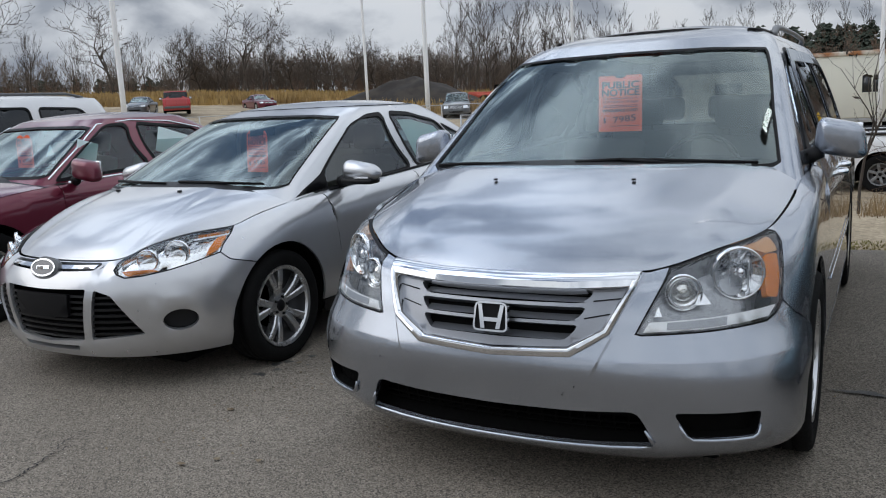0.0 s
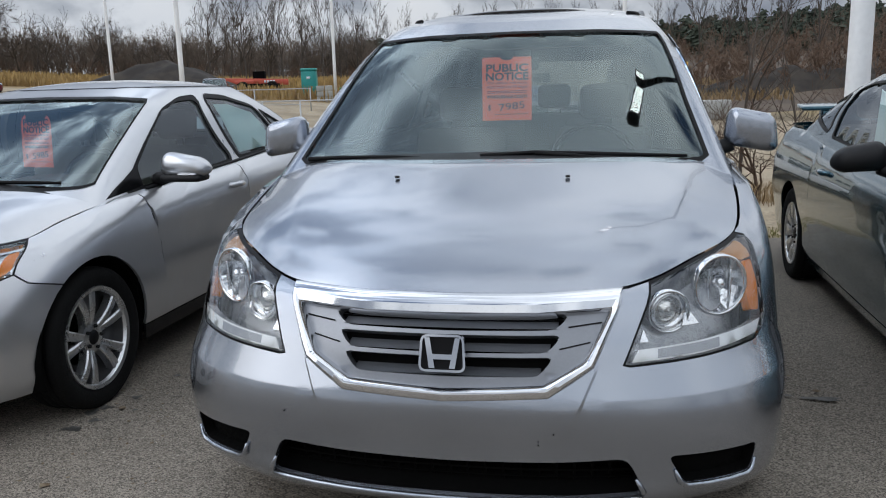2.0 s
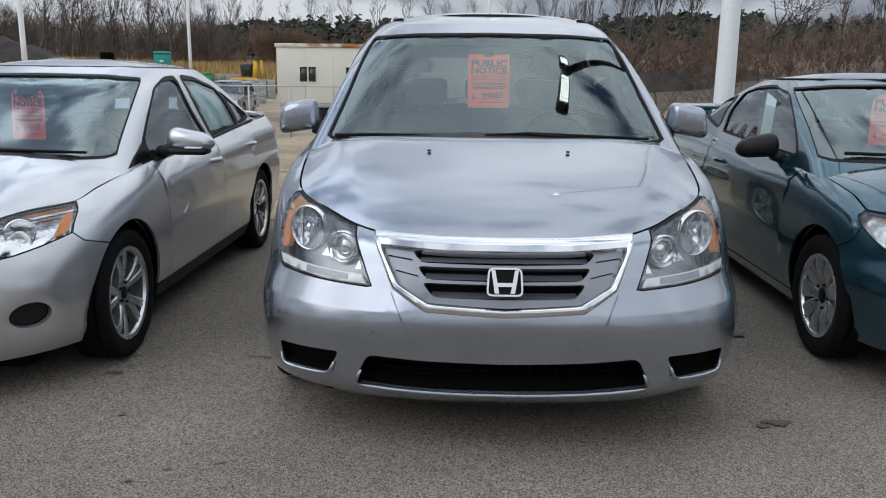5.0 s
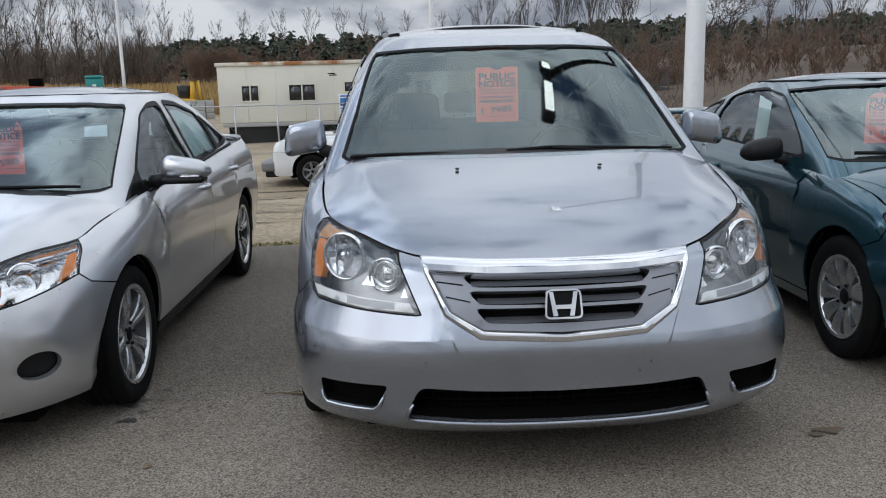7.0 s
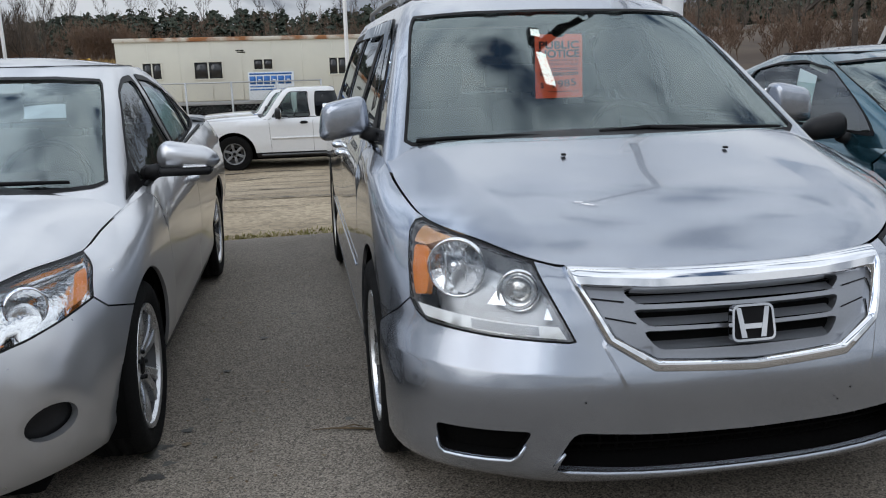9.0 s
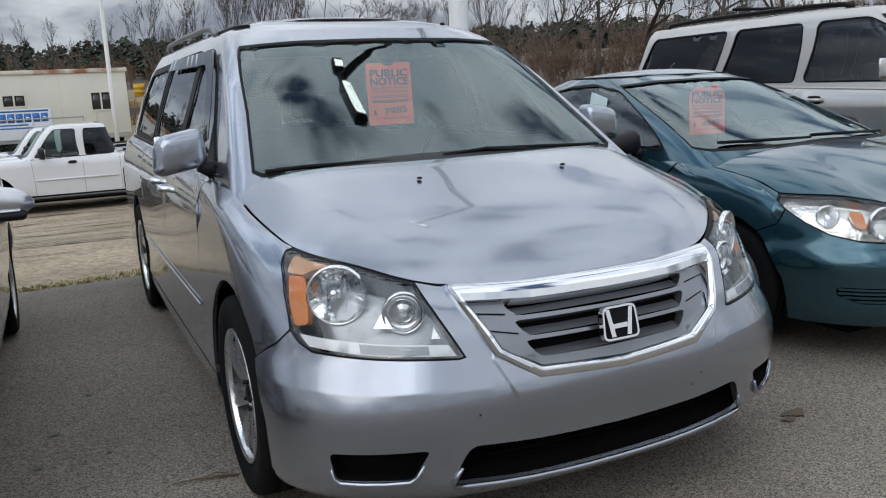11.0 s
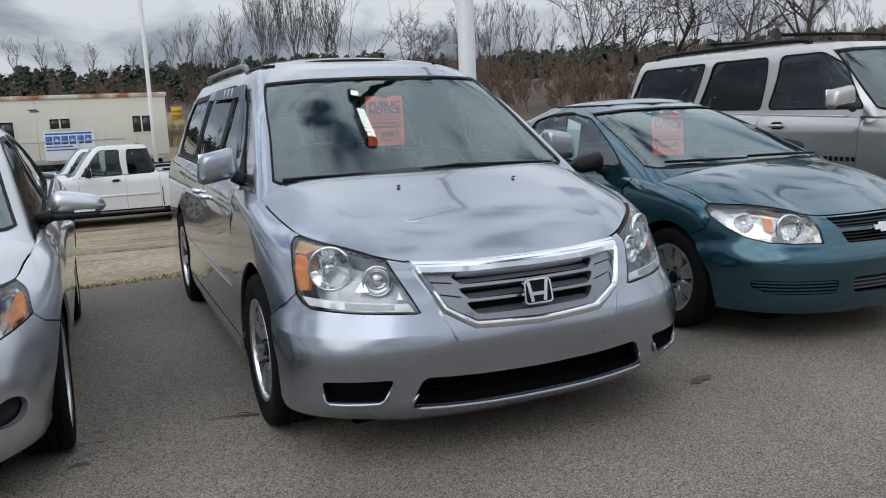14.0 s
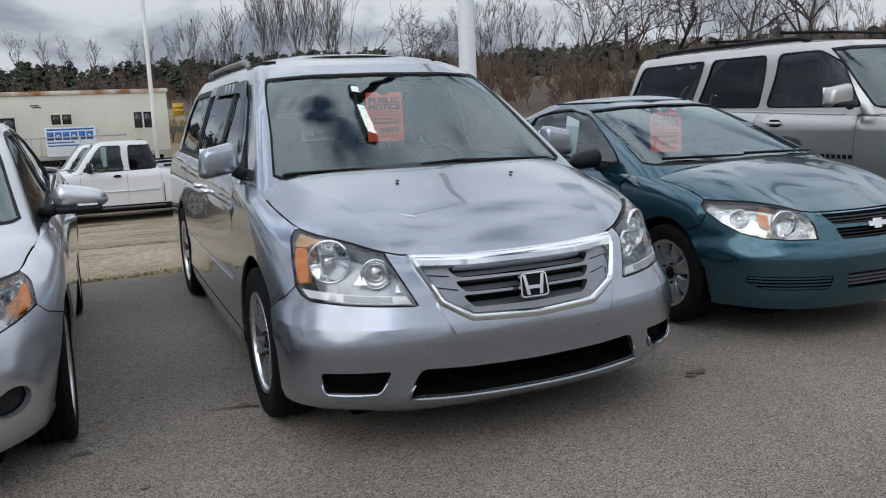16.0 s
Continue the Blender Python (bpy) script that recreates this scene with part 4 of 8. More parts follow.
# ---- silver minivan ----
def minivan():
    root = thing("minivan", pose(0, 0, 0, 0, 0, 0.4), "slate-silver minivan with chrome grille and orange notice in its windscreen", "minivan")
    L = Shell(curve((0.16, 0.935), (0.20, 0.962), (0.26, 0.975), (0.40, 0.981), (0.55, 0.980), (0.75, 0.976), (0.9, 0.968), (1.0, 0.955), (1.12, 0.925)),
              curve((0.16, 0.15), (0.19, 0.075), (0.23, 0.015), (0.28, -0.012), (0.33, -0.022), (0.45, -0.035), (0.52, -0.031), (0.58, -0.014), (0.66, 0.014), (0.74, 0.06), (0.80, 0.10), (0.86, 0.16), (0.92, 0.25), (1.0, 0.5), (1.1, 0.8)),
              curve((0.16, 5.0), (0.3, 5.08), (0.6, 5.1), (1.12, 5.03)), 0.70, 0.45, 2.5, 3.2, lip=0.045,
              full=curve((0.2, 0.80), (0.40, 0.80), (0.55, 0.93), (0.65, 1.0), (1.1, 1.0)))
    set_top(L, [("x", 0, 0.798), ("x", 0.25, 0.800), ("x", 0.487, 0.810), ("x", 0.57, 0.826), ("x", 0.70, 0.868), ("x", 0.845, 0.912), ("y", 0.80, 0.975), ("y", 1.10, 1.045), ("y", 1.5, 1.07), ("y", 2.5, 1.085), ("y", 4.0, 1.11), ("end", 0, 1.12)])
    G = Shell(curve((1.0, 0.915), (1.09, 0.885), (1.3, 0.815), (1.5, 0.742), (1.6, 0.692), (1.67, 0.645)),
              curve((1.0, 0.915), (1.09, 1.045), (1.35, 1.416), (1.59, 1.7615), (1.612, 1.794), (1.67, 1.94)),
              curve((1.0, 5.06), (1.3, 4.98), (1.67, 4.72)), 0.30, 0.30, 3.0, 3.4, zref=1.2, barrel=0.02,
              full=curve((1.0, 0.40), (1.15, 0.36), (1.3, 0.36), (1.5, 0.52), (1.6, 0.75), (1.67, 1.0)))
    fx = lambda x, z: (L.sx(x, z), z)
    c = Spec()
    c.L, c.G, c.W, c.paint, c.step, c.R = L, G, 0.975, PAINT_VAN, 0.06, 0.352
    c.arch, c.hubs, c.zb, c.chin, c.sill, c.sill_mat = 0.405, (0.858, 3.873), 0.174, 0.012, 0.31, PAINT_VAN
    c.doors, c.slant, c.corner, c.lamp_in, c.nose_bulge, c.side_bulge = [1.42, 2.42, 3.45], 0.0, L.sx(0.845, 0.912), L.sx(0.565, 0.825), None, None
    c.seam = [(0, 0.60), fx(0.925, 0.655), fx(0.892, 0.700)]
    c.lamp_rear = [fx(0.889, 0.74), fx(0.886, 0.80), fx(0.872, 0.875), fx(0.858, 0.905)]
    c.lamp_low = [fx(0.880, 0.670), fx(0.855, 0.648), fx(0.70, 0.636), fx(0.50, 0.628), fx(0.483, 0.632)]
    lamp = c.lamp_low[::-1] + [c.seam[-1]] + c.lamp_rear + [(s, float(L.top(s)) - 0.003) for s in np.linspace(c.corner, c.lamp_in, 8)]
    outer = symmetric(L, [(0, 0.794), (0.25, 0.796), (0.488, 0.806), (0.402, 0.627), (0.285, 0.552), (0, 0.538)])
    inner = symmetric(L, [(0, 0.753), (0.25, 0.755), (0.443, 0.765), (0.376, 0.646), (0.270, 0.587), (0, 0.573)])
    intake = rounded(symmetric(L, [(0, 0.366), (0.30, 0.372), (0.495, 0.382), (0.552, 0.260), (0.30, 0.241), (0, 0.237)]), 0.03)
    fog = rounded([fx(0.605, 0.382), fx(0.650, 0.292), fx(0.840, 0.288), fx(0.856, 0.374)], 0.022)
    c.nose_holes = [(grown(outer, -0.01), False), (intake, False), (fog, True)]

    inner_line = lambda v: 0.412 - (0.627 - v) * 0.47

    def nose_bulge(u, v):
        """The shelf below the headlamps, which ends in a fold, and the facet towards the grille."""
        w = np.abs(u)
        shelf = np.clip((0.634 - v) / 0.089, 0, 1) * smooth((v - 0.40) / 0.10)
        low = 0.010 * smooth((0.31 - v) / 0.04) * smooth((0.75 - w) / 0.2)
        centre = 0.006 * np.clip((inner_line(v) + 0.007 - w) / 0.007, 0, 1) * smooth((0.645 - v) / 0.03) * smooth((v - 0.40) / 0.12)
        return 0.011 * shelf + centre + low

    c.nose_bulge, c.nose_step = nose_bulge, 0.024
    c.nose_points = [(sg * (inner_line(v) + d), v) for v in np.linspace(0.41, 0.622, 26) for d in (-0.002, 0.0, 0.007, 0.009) for sg in (1, -1)]
    c.nose_points += [(sg * s, v) for s in np.arange(0.43, 1.16, 0.018) for v in (0.549, 0.545, 0.541) for sg in (1, -1)]
    c.border, c.hood_step = 0.010, 0.024
    c.side_bulge = lambda u, v: 0.010 * np.exp(-((v - 0.93) / 0.05) ** 2) - 0.012 * np.exp(-((v - 0.45) / 0.10) ** 2)
    c.cowl, c.cowl_y, c.cowl_s, c.cowl_crown, c.cowl_sag, c.cowl_depth = (0.93, 1.070), 1.10, L.sy(1.10, 1.045), 5, 2.2, 0.20
    c.hood_bulge = 0.024
    soft = lambda x, w: w * np.logaddexp(0, x / w)
    fold_a, fold_b = (lambda v: 0.56 + 0.30 * v), (lambda v: 0.42 + 0.22 * v)

    def hood_rise(u, v):
        """A flat middle that falls off outwards in two folds on each side."""
        w, out = np.abs(u), 0.0
        for fold, steep in ((fold_a, 0.15), (fold_b, 0.05)):
            k = fold(np.clip(v, 0, 1))
            out = out + steep * (soft(1 - k, 0.012) - soft(w - k, 0.012))
        return out * (1 - (1 - np.clip(v, 0, 1)) ** 2.2)

    c.hood_rise = hood_rise
    c.shoulder_end, c.gz0, c.gz1 = 4.9, 1.0, 1.67
    c.strip, c.strip_mat = (1.55, 4.6), SATIN
    c.screen = [(0, 1.065), (0.30, 1.068), (0.60, 1.075), (0.775, 1.085), (0.800, 1.10), (0.74, 1.30), (0.672, 1.54), (0.655, 1.575), (0.64, 1.592), (0.40, 1.607), (0, 1.612)]
    c.windows = [(rounded([(1.52, 1.105), (2.36, 1.115), (2.36, 1.56), (2.12, 1.56), (1.90, 1.47)], 0.05), GLASS_SIDE, 0.045),
                 (rounded([(2.46, 1.12), (3.40, 1.135), (3.40, 1.56), (2.46, 1.57)], 0.04), GLASS_DARK, 0.045),
                 (rounded([(3.50, 1.14), (4.55, 1.16), (4.42, 1.545), (3.50, 1.56)], 0.05), GLASS_DARK, 0.035)]
    c.rear_glass, c.rear_mat = (0.62, 1.14, 1.56), GLASS_REAR
    c.crown, c.roof_mid, c.roof_power, c.boot = 0.108, 3.3, 3.5, None
    c.drive, c.seats, c.seat_w, c.seat_tall, c.cloth, c.rvm = 1, [(1.95, (-0.40, 0.40)), (2.95, (-0.40, 0.40)), (3.9, (-0.45, 0.0, 0.45))], 0.52, 0.66, CABIN, (1.80, 1.44)
    c.wheel_x, c.rim, c.tyre_w, c.wheel_mat = 0.978, 0.236, 0.225, ALLOY
    c.wheel_style = dict(n=7, w0=0.052, w1=0.088, skew=0.10, hub=0.070)
    made, hood, roof = build_car(root, c)

    # grille
    part("grille_frame", band(L.at, outer, inner, [(-0.04, -0.03), (-0.02, 0.012), (0.08, 0.020), (0.35, 0.027), (0.65, 0.027), (0.92, 0.018), (1.0, 0.008), (1.03, -0.04)]), CHROME, root, "polished chrome grille surround", sharp=35)
    slots = []
    for za, zc, xa, xb in ((0.7575, 0.722, 0.340, 0.300), (0.7105, 0.666, 0.320, 0.282), (0.6545, 0.604, 0.300, 0.258)):
        slots.append(rounded(symmetric(L, [(0, za), (xa * 0.8, za + 0.001), (xa, za + 0.002), (xb, zc + 0.002), (0, zc - 0.002)]), 0.02, 3))
    part("grille_insert", panel(L.at, grown(inner, 0.006), slots, step=0.035, off=-0.014, thick=0.035), GRILLE_SILVER, root, "silver horizontal grille bars")
    for zc, zt, xa in ((0.720, 0.729, 0.306), (0.664, 0.675, 0.286), (0.602, 0.614, 0.262)):
        xs = np.linspace(-xa, xa, 25)
        rows = [np.array([L.at(L.sx(x, z) if x else 0.0, z) + [0, back, 0] for x in xs]) for z, back in ((zc, 0.014), (zt - 0.004, 0.042), (zt, 0.05))]
        part("grille_louvre", (np.concatenate(rows), [(j * 25 + i, j * 25 + i + 1, (j + 1) * 25 + i + 1, (j + 1) * 25 + i) for j in range(2) for i in range(24)]), GRILLE_SILVER, root)
    # near-black sheets behind the slots, standing in for the shade inside
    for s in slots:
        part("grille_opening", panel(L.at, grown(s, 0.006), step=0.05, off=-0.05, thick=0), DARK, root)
    for x0, z0, x1, z1 in ((0.335, 0.725, 0.424, 0.735), (0.312, 0.672, 0.394, 0.688)):
        for sg in (1, -1):
            a, b = L.at(sg * L.sx(x0, z0), z0), L.at(sg * L.sx(x1, z1), z1)
            part("grille_joint", tube([a + [0, 0.013, 0], b + [0, 0.013, 0]], 0.0022, 5), SATIN, root)
    bd = L.at(0.0, 0.669)
    tilt = pose(bd[0], bd[1] - 0.030, bd[2], 90 - 12)
    back = rounded([(-0.066, -0.050), (0.066, -0.050), (0.060, 0.052), (-0.060, 0.052)], 0.022, 5)
    flat = lambda u, v: np.stack([u, v, 0 * np.asarray(u)], -1)
    part("badge_plate", moved(panel(flat, grown(back, -0.004), step=0.05, off=-0.004, thick=0.02), tilt), SATIN, root)
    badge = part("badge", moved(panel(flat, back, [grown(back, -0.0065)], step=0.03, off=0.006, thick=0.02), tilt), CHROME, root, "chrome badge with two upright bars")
    for sg in (1, -1):
        part("badge_bar", moved(panel(flat, [(sg * 0.020, -0.040), (sg * 0.036, -0.040), (sg * 0.049, 0.043), (sg * 0.035, 0.043)], step=0.03, off=0.005, thick=0.012), tilt), CHROME, badge)
    part("badge_bar", moved(panel(flat, [(-0.026, -0.016), (0.026, -0.016), (0.028, -0.002), (-0.028, -0.002)], step=0.03, off=0.004, thick=0.012), tilt), CHROME, badge)
    # lower openings
    ridge = lambda pts: tube([L.at(L.sx(x, z) if x else 0.0, z) + np.array([0, -0.006, 0]) for x, z in pts], [0.004] + [0.009] * (len(pts) - 2) + [0.004], 8)
    half = [(0.520, 0.318), (0.543, 0.275), (0.538, 0.256), (0.50, 0.249), (0.40, 0.243), (0.30, 0.239), (0.20, 0.236), (0.10, 0.234)]
    part("bumper_lip", ridge([(-x, z) for x, z in half] + [(0, 0.2335)] + half[::-1]), PAINT_VAN, root, "rounded silver lip below the intake")
    for sg in (1, -1):
        part("bumper_lip", ridge([(sg * x, z) for x, z in ((0.625, 0.338), (0.640, 0.300), (0.660, 0.284), (0.72, 0.281), (0.78, 0.279), (0.83, 0.279), (0.848, 0.292), (0.853, 0.325))]), PAINT_VAN, root, "rounded silver lip below the fog pocket")
    # intake and fog pockets: backs, slats, ribs and bezels carry painted-in shade
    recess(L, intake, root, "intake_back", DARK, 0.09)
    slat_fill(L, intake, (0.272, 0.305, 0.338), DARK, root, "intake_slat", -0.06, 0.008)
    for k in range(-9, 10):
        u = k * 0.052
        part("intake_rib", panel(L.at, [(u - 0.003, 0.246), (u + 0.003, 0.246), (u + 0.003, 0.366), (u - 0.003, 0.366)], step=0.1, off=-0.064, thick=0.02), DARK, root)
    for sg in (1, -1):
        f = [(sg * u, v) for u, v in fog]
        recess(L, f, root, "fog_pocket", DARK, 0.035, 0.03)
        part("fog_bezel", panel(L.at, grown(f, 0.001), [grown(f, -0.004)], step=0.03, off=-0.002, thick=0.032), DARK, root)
    # headlamps
    for sg in (1, -1):
        lp = [(sg * u, v) for u, v in lamp]
        h = part("headlamp", panel(L.at, grown(lp, -0.003), step=0.05, off=-0.075, thick=-0.07), LAMP_GREY, root, "clear headlamp unit with amber corner")
        part("headlamp_seal", panel(L.at, grown(lp, 0.002), [grown(lp, -0.003)], step=0.03, off=-0.001, thick=0.012), SATIN, h)
        for x, z, r, d in ((0.757, 0.792, 0.082, 0.055), (0.605, 0.746, 0.056, 0.045)):
            g, rg, p = bowl(L, x, z, r, d, 0.050 if r > 0.06 else 0.038)
            mir = Matrix.Diagonal((sg, 1, 1, 1))
            part("reflector", moved(g, mir), SILVER_BOWL, h, "mirrored reflector bowl", smooth=False)
            part("reflector_ring", moved(rg, mir), CHROME, h)
            part("bulb_cover", moved(moved(lathe([(0.0, -0.016), (r * 0.2, -0.012), (r * 0.26, 0.012)], 16, "y"), pose(p[0], p[1] + d * 0.4, p[2])), mir), CHROME, h)
            if r < 0.06:
                yaw = 0.75 * math.degrees(math.atan2(p[0], 0.9))
                seatm = pose(p[0], p[1] + 0.004, p[2], 0, 0, yaw)
                part("projector_bezel", moved(moved(lathe([(r * 0.97, 0.0), (r * 0.90, -0.007), (r * 0.70, 0.002), (r * 0.62, 0.014)], 32, "y"), seatm), mir), SILVER_BOWL, h, "bright ring round the low-beam lens")
                part("projector_lens", moved(moved(lathe([(0.0, -0.006), (r * 0.25, -0.004), (r * 0.46, 0.003), (r * 0.60, 0.012)], 24, "y"), seatm), mir), LAMP_BRIGHT, h, smooth=False)
            if r > 0.06:
                for q in (-0.03, 0.03):
                    part("reflector_fin", moved(block(p[0] + q - 0.003, p[0] + q + 0.003, p[1] + 0.006, p[1] + 0.045, p[2] - 0.055, p[2] + 0.045, 0.002), mir), SILVER_BOWL, h)
        fxs = lambda x, z: (sg * L.sx(x, z), z)
        part("amber_corner", panel(L.at, rounded([fxs(0.832, 0.852), fxs(0.870, 0.850), fxs(0.889, 0.77), fxs(0.886, 0.712), fxs(0.856, 0.722), fxs(0.842, 0.79)], 0.012), step=0.04, off=-0.014, thick=0.03), AMBER, h, "amber turn signal lens")
        part("pale_corner", panel(L.at, rounded([fxs(0.735, 0.884), fxs(0.842, 0.903), fxs(0.870, 0.857), fxs(0.836, 0.854), fxs(0.806, 0.870)], 0.010), step=0.04, off=-0.013, thick=0.03), AMBER_PALE, h, "pale peach corner reflector")
        part("lower_strip", panel(L.at, [fxs(0.505, 0.637), fxs(0.70, 0.645), fxs(0.86, 0.662), fxs(0.876, 0.694), fxs(0.70, 0.678), fxs(0.522, 0.668)], step=0.03, off=-0.003, thick=0.03), WHITE_LENS, h, "ribbed clear strip")
        part("strip_insert", panel(L.at, [fxs(0.575, 0.6445), fxs(0.70, 0.649), fxs(0.745, 0.652), fxs(0.745, 0.677), fxs(0.70, 0.673), fxs(0.575, 0.667)], step=0.03, off=-0.001, thick=0.01), STRIP_GREY, h, "grey ribbed middle of the strip")
        for q in range(9):
            x = 0.535 + q * 0.018
            part("strip_rib", panel(L.at, [fxs(x, 0.642), fxs(x + 0.004, 0.642), fxs(x + 0.004, 0.668), fxs(x, 0.668)], step=0.05, off=-0.014, thick=0.01), SILVER_BOWL, h)
        part("bright_web", panel(L.at, [fxs(0.535, 0.690), fxs(0.56, 0.690), fxs(0.545, 0.722)], step=0.03, off=-0.03, thick=0.01), SILVER_BOWL, h)
        part("bright_web", panel(L.at, [fxs(0.655, 0.722), fxs(0.705, 0.722), fxs(0.67, 0.765)], step=0.03, off=-0.03, thick=0.01), SILVER_BOWL, h)
        part("headlamp_lens", panel(L.at, grown(lp, -0.004), step=0.045, off=0.003, thick=0), LENS, h, "clear plastic lens").visible_shadow = False
    for x, z in ((-0.47, 0.475), (0.26, 0.43), (0.30, 0.46)):
        part("paint_chip", panel(L.at, [(L.sx(x, z) + 0.0024 * math.cos(k), z + 0.0024 * math.sin(k)) for k in np.arange(6)], step=0.01, off=0.012, thick=0.002), DARK, root, "dark stone chip")
    # washer jets, wipers
    for x in (-0.30, 0.30):
        u = x / 0.80
        p = hood(np.array([u]), np.array([0.76]))[0]
        part("washer_jet", moved(block(-0.008, 0.008, -0.008, 0.009, -0.002, 0.006, 0.003), pose(x, 0.723, p[2])), BLACK, root)
    ws = lambda x, z, o=0.012: G.at(G.sx(x, z), z) + np.array([0, -o * 0.6, o])
    wiper(root, [ws(0.72, 1.090), ws(0.45, 1.099), ws(0.16, 1.105, 0.016), ws(-0.05, 1.095, 0.016)], 0.009)
    wiper(root, [ws(0.55, 1.072), ws(0.30, 1.088, 0.022), ws(0.16, 1.100, 0.02)], 0.009)
    wiper(root, [ws(-0.16, 1.086), ws(-0.40, 1.096), ws(-0.62, 1.096), ws(-0.76, 1.090)], 0.009)
    # mirrors, handles, mouldings
    wing_mirror(root, 1.000, 1.45, 1.172, 0.20, 0.155, 0.13, PAINT_VAN, 0.04)
    handles(root, made, L, [(0, 2.25, 0.955), (1, 2.58, 0.965)], CHROME)
    for sg in (1, -1):
        part("side_moulding", tube([L.at(sg * L.sy(y, 0.55), 0.55) + np.array([sg * 0.003, 0, 0]) for y in np.linspace(1.46, 3.4, 20)], 0.005, 6), PAINT_VAN, root)
        part("sail_panel", panel(G.at, [(sg * G.sy(1.42, 1.10), 1.10), (sg * G.sy(1.60, 1.10), 1.10), (sg * G.sy(1.66, 1.27), 1.27)], step=0.05, off=0.008, thick=0.012), SATIN, root)
        part("window_deflector", panel(G.at, [(sg * G.sy(y, z), z) for y, z in ((1.62, 1.20), (1.93, 1.50), (2.12, 1.585), (3.40, 1.59), (3.40, 1.53), (2.15, 1.52), (1.99, 1.45), (1.70, 1.18))], step=0.06, off=0.022, thick=0.004), GLASS_DARK, root, "smoked rain deflector")
        rail = [roof(np.array([sg * G.sy(y, 1.67)]), np.array([0.93]))[0] + np.array([0, 0, h]) for y, h in ((2.55, 0.0), (2.62, 0.035), (2.8, 0.05), (3.6, 0.055), (4.4, 0.05), (4.55, 0.03), (4.6, 0.0))]
        part("roof_rail", tube(rail, [0.018, 0.022, 0.017, 0.015, 0.016, 0.022, 0.018], 8), STEEL_GREY, root)
        part("roof_ditch", tube([roof(np.array([sg * G.sy(y, 1.67)]), np.array([0.90]))[0] + np.array([0, 0, 0.001]) for y in np.linspace(2.05, 2.6, 12)], 0.010, 6), SATIN, root)
    su = lambda x, y: (x, y)

    def roof_xy(x, y):
        k = ((np.abs(x) / 0.645) ** 3 + (np.abs(np.asarray(y) - 3.3) / 1.36) ** 3) ** (1 / 3)
        return np.stack([x, y, 1.67 + 0.108 * (1 - np.clip(k, 0, 1) ** 3.5)], -1)

    hatch = rounded([(-0.46, 2.26), (0.46, 2.26), (0.46, 2.78), (-0.46, 2.78)], 0.06)
    top = part("sunroof", panel(roof_xy, hatch, step=0.08, off=0.010, thick=0.012), DARK_GLOSS, root, "dark glass sunroof panel")
    part("sunroof_seal", panel(roof_xy, grown(hatch, 0.016), [grown(hatch, 0.002)], step=0.05, off=0.004, thick=0.01), SATIN, top)
    # notice in the windscreen
    zc = 1.357
    p = G.at(0.0, zc)
    notice(root, pose(-0.018, 1.648, zc, 87, 0, 1), 0.222, 0.28, "7985", 0.05)
    part("screen_shade_band", panel(G.at, [(G.sx(-0.60, 1.545), 1.545), (G.sx(0.60, 1.545), 1.545), (G.sx(0.60, 1.60), 1.60), (G.sx(-0.60, 1.60), 1.60)], step=0.08, off=-0.012, thick=0), GLASS_SIDE, root)
    return root


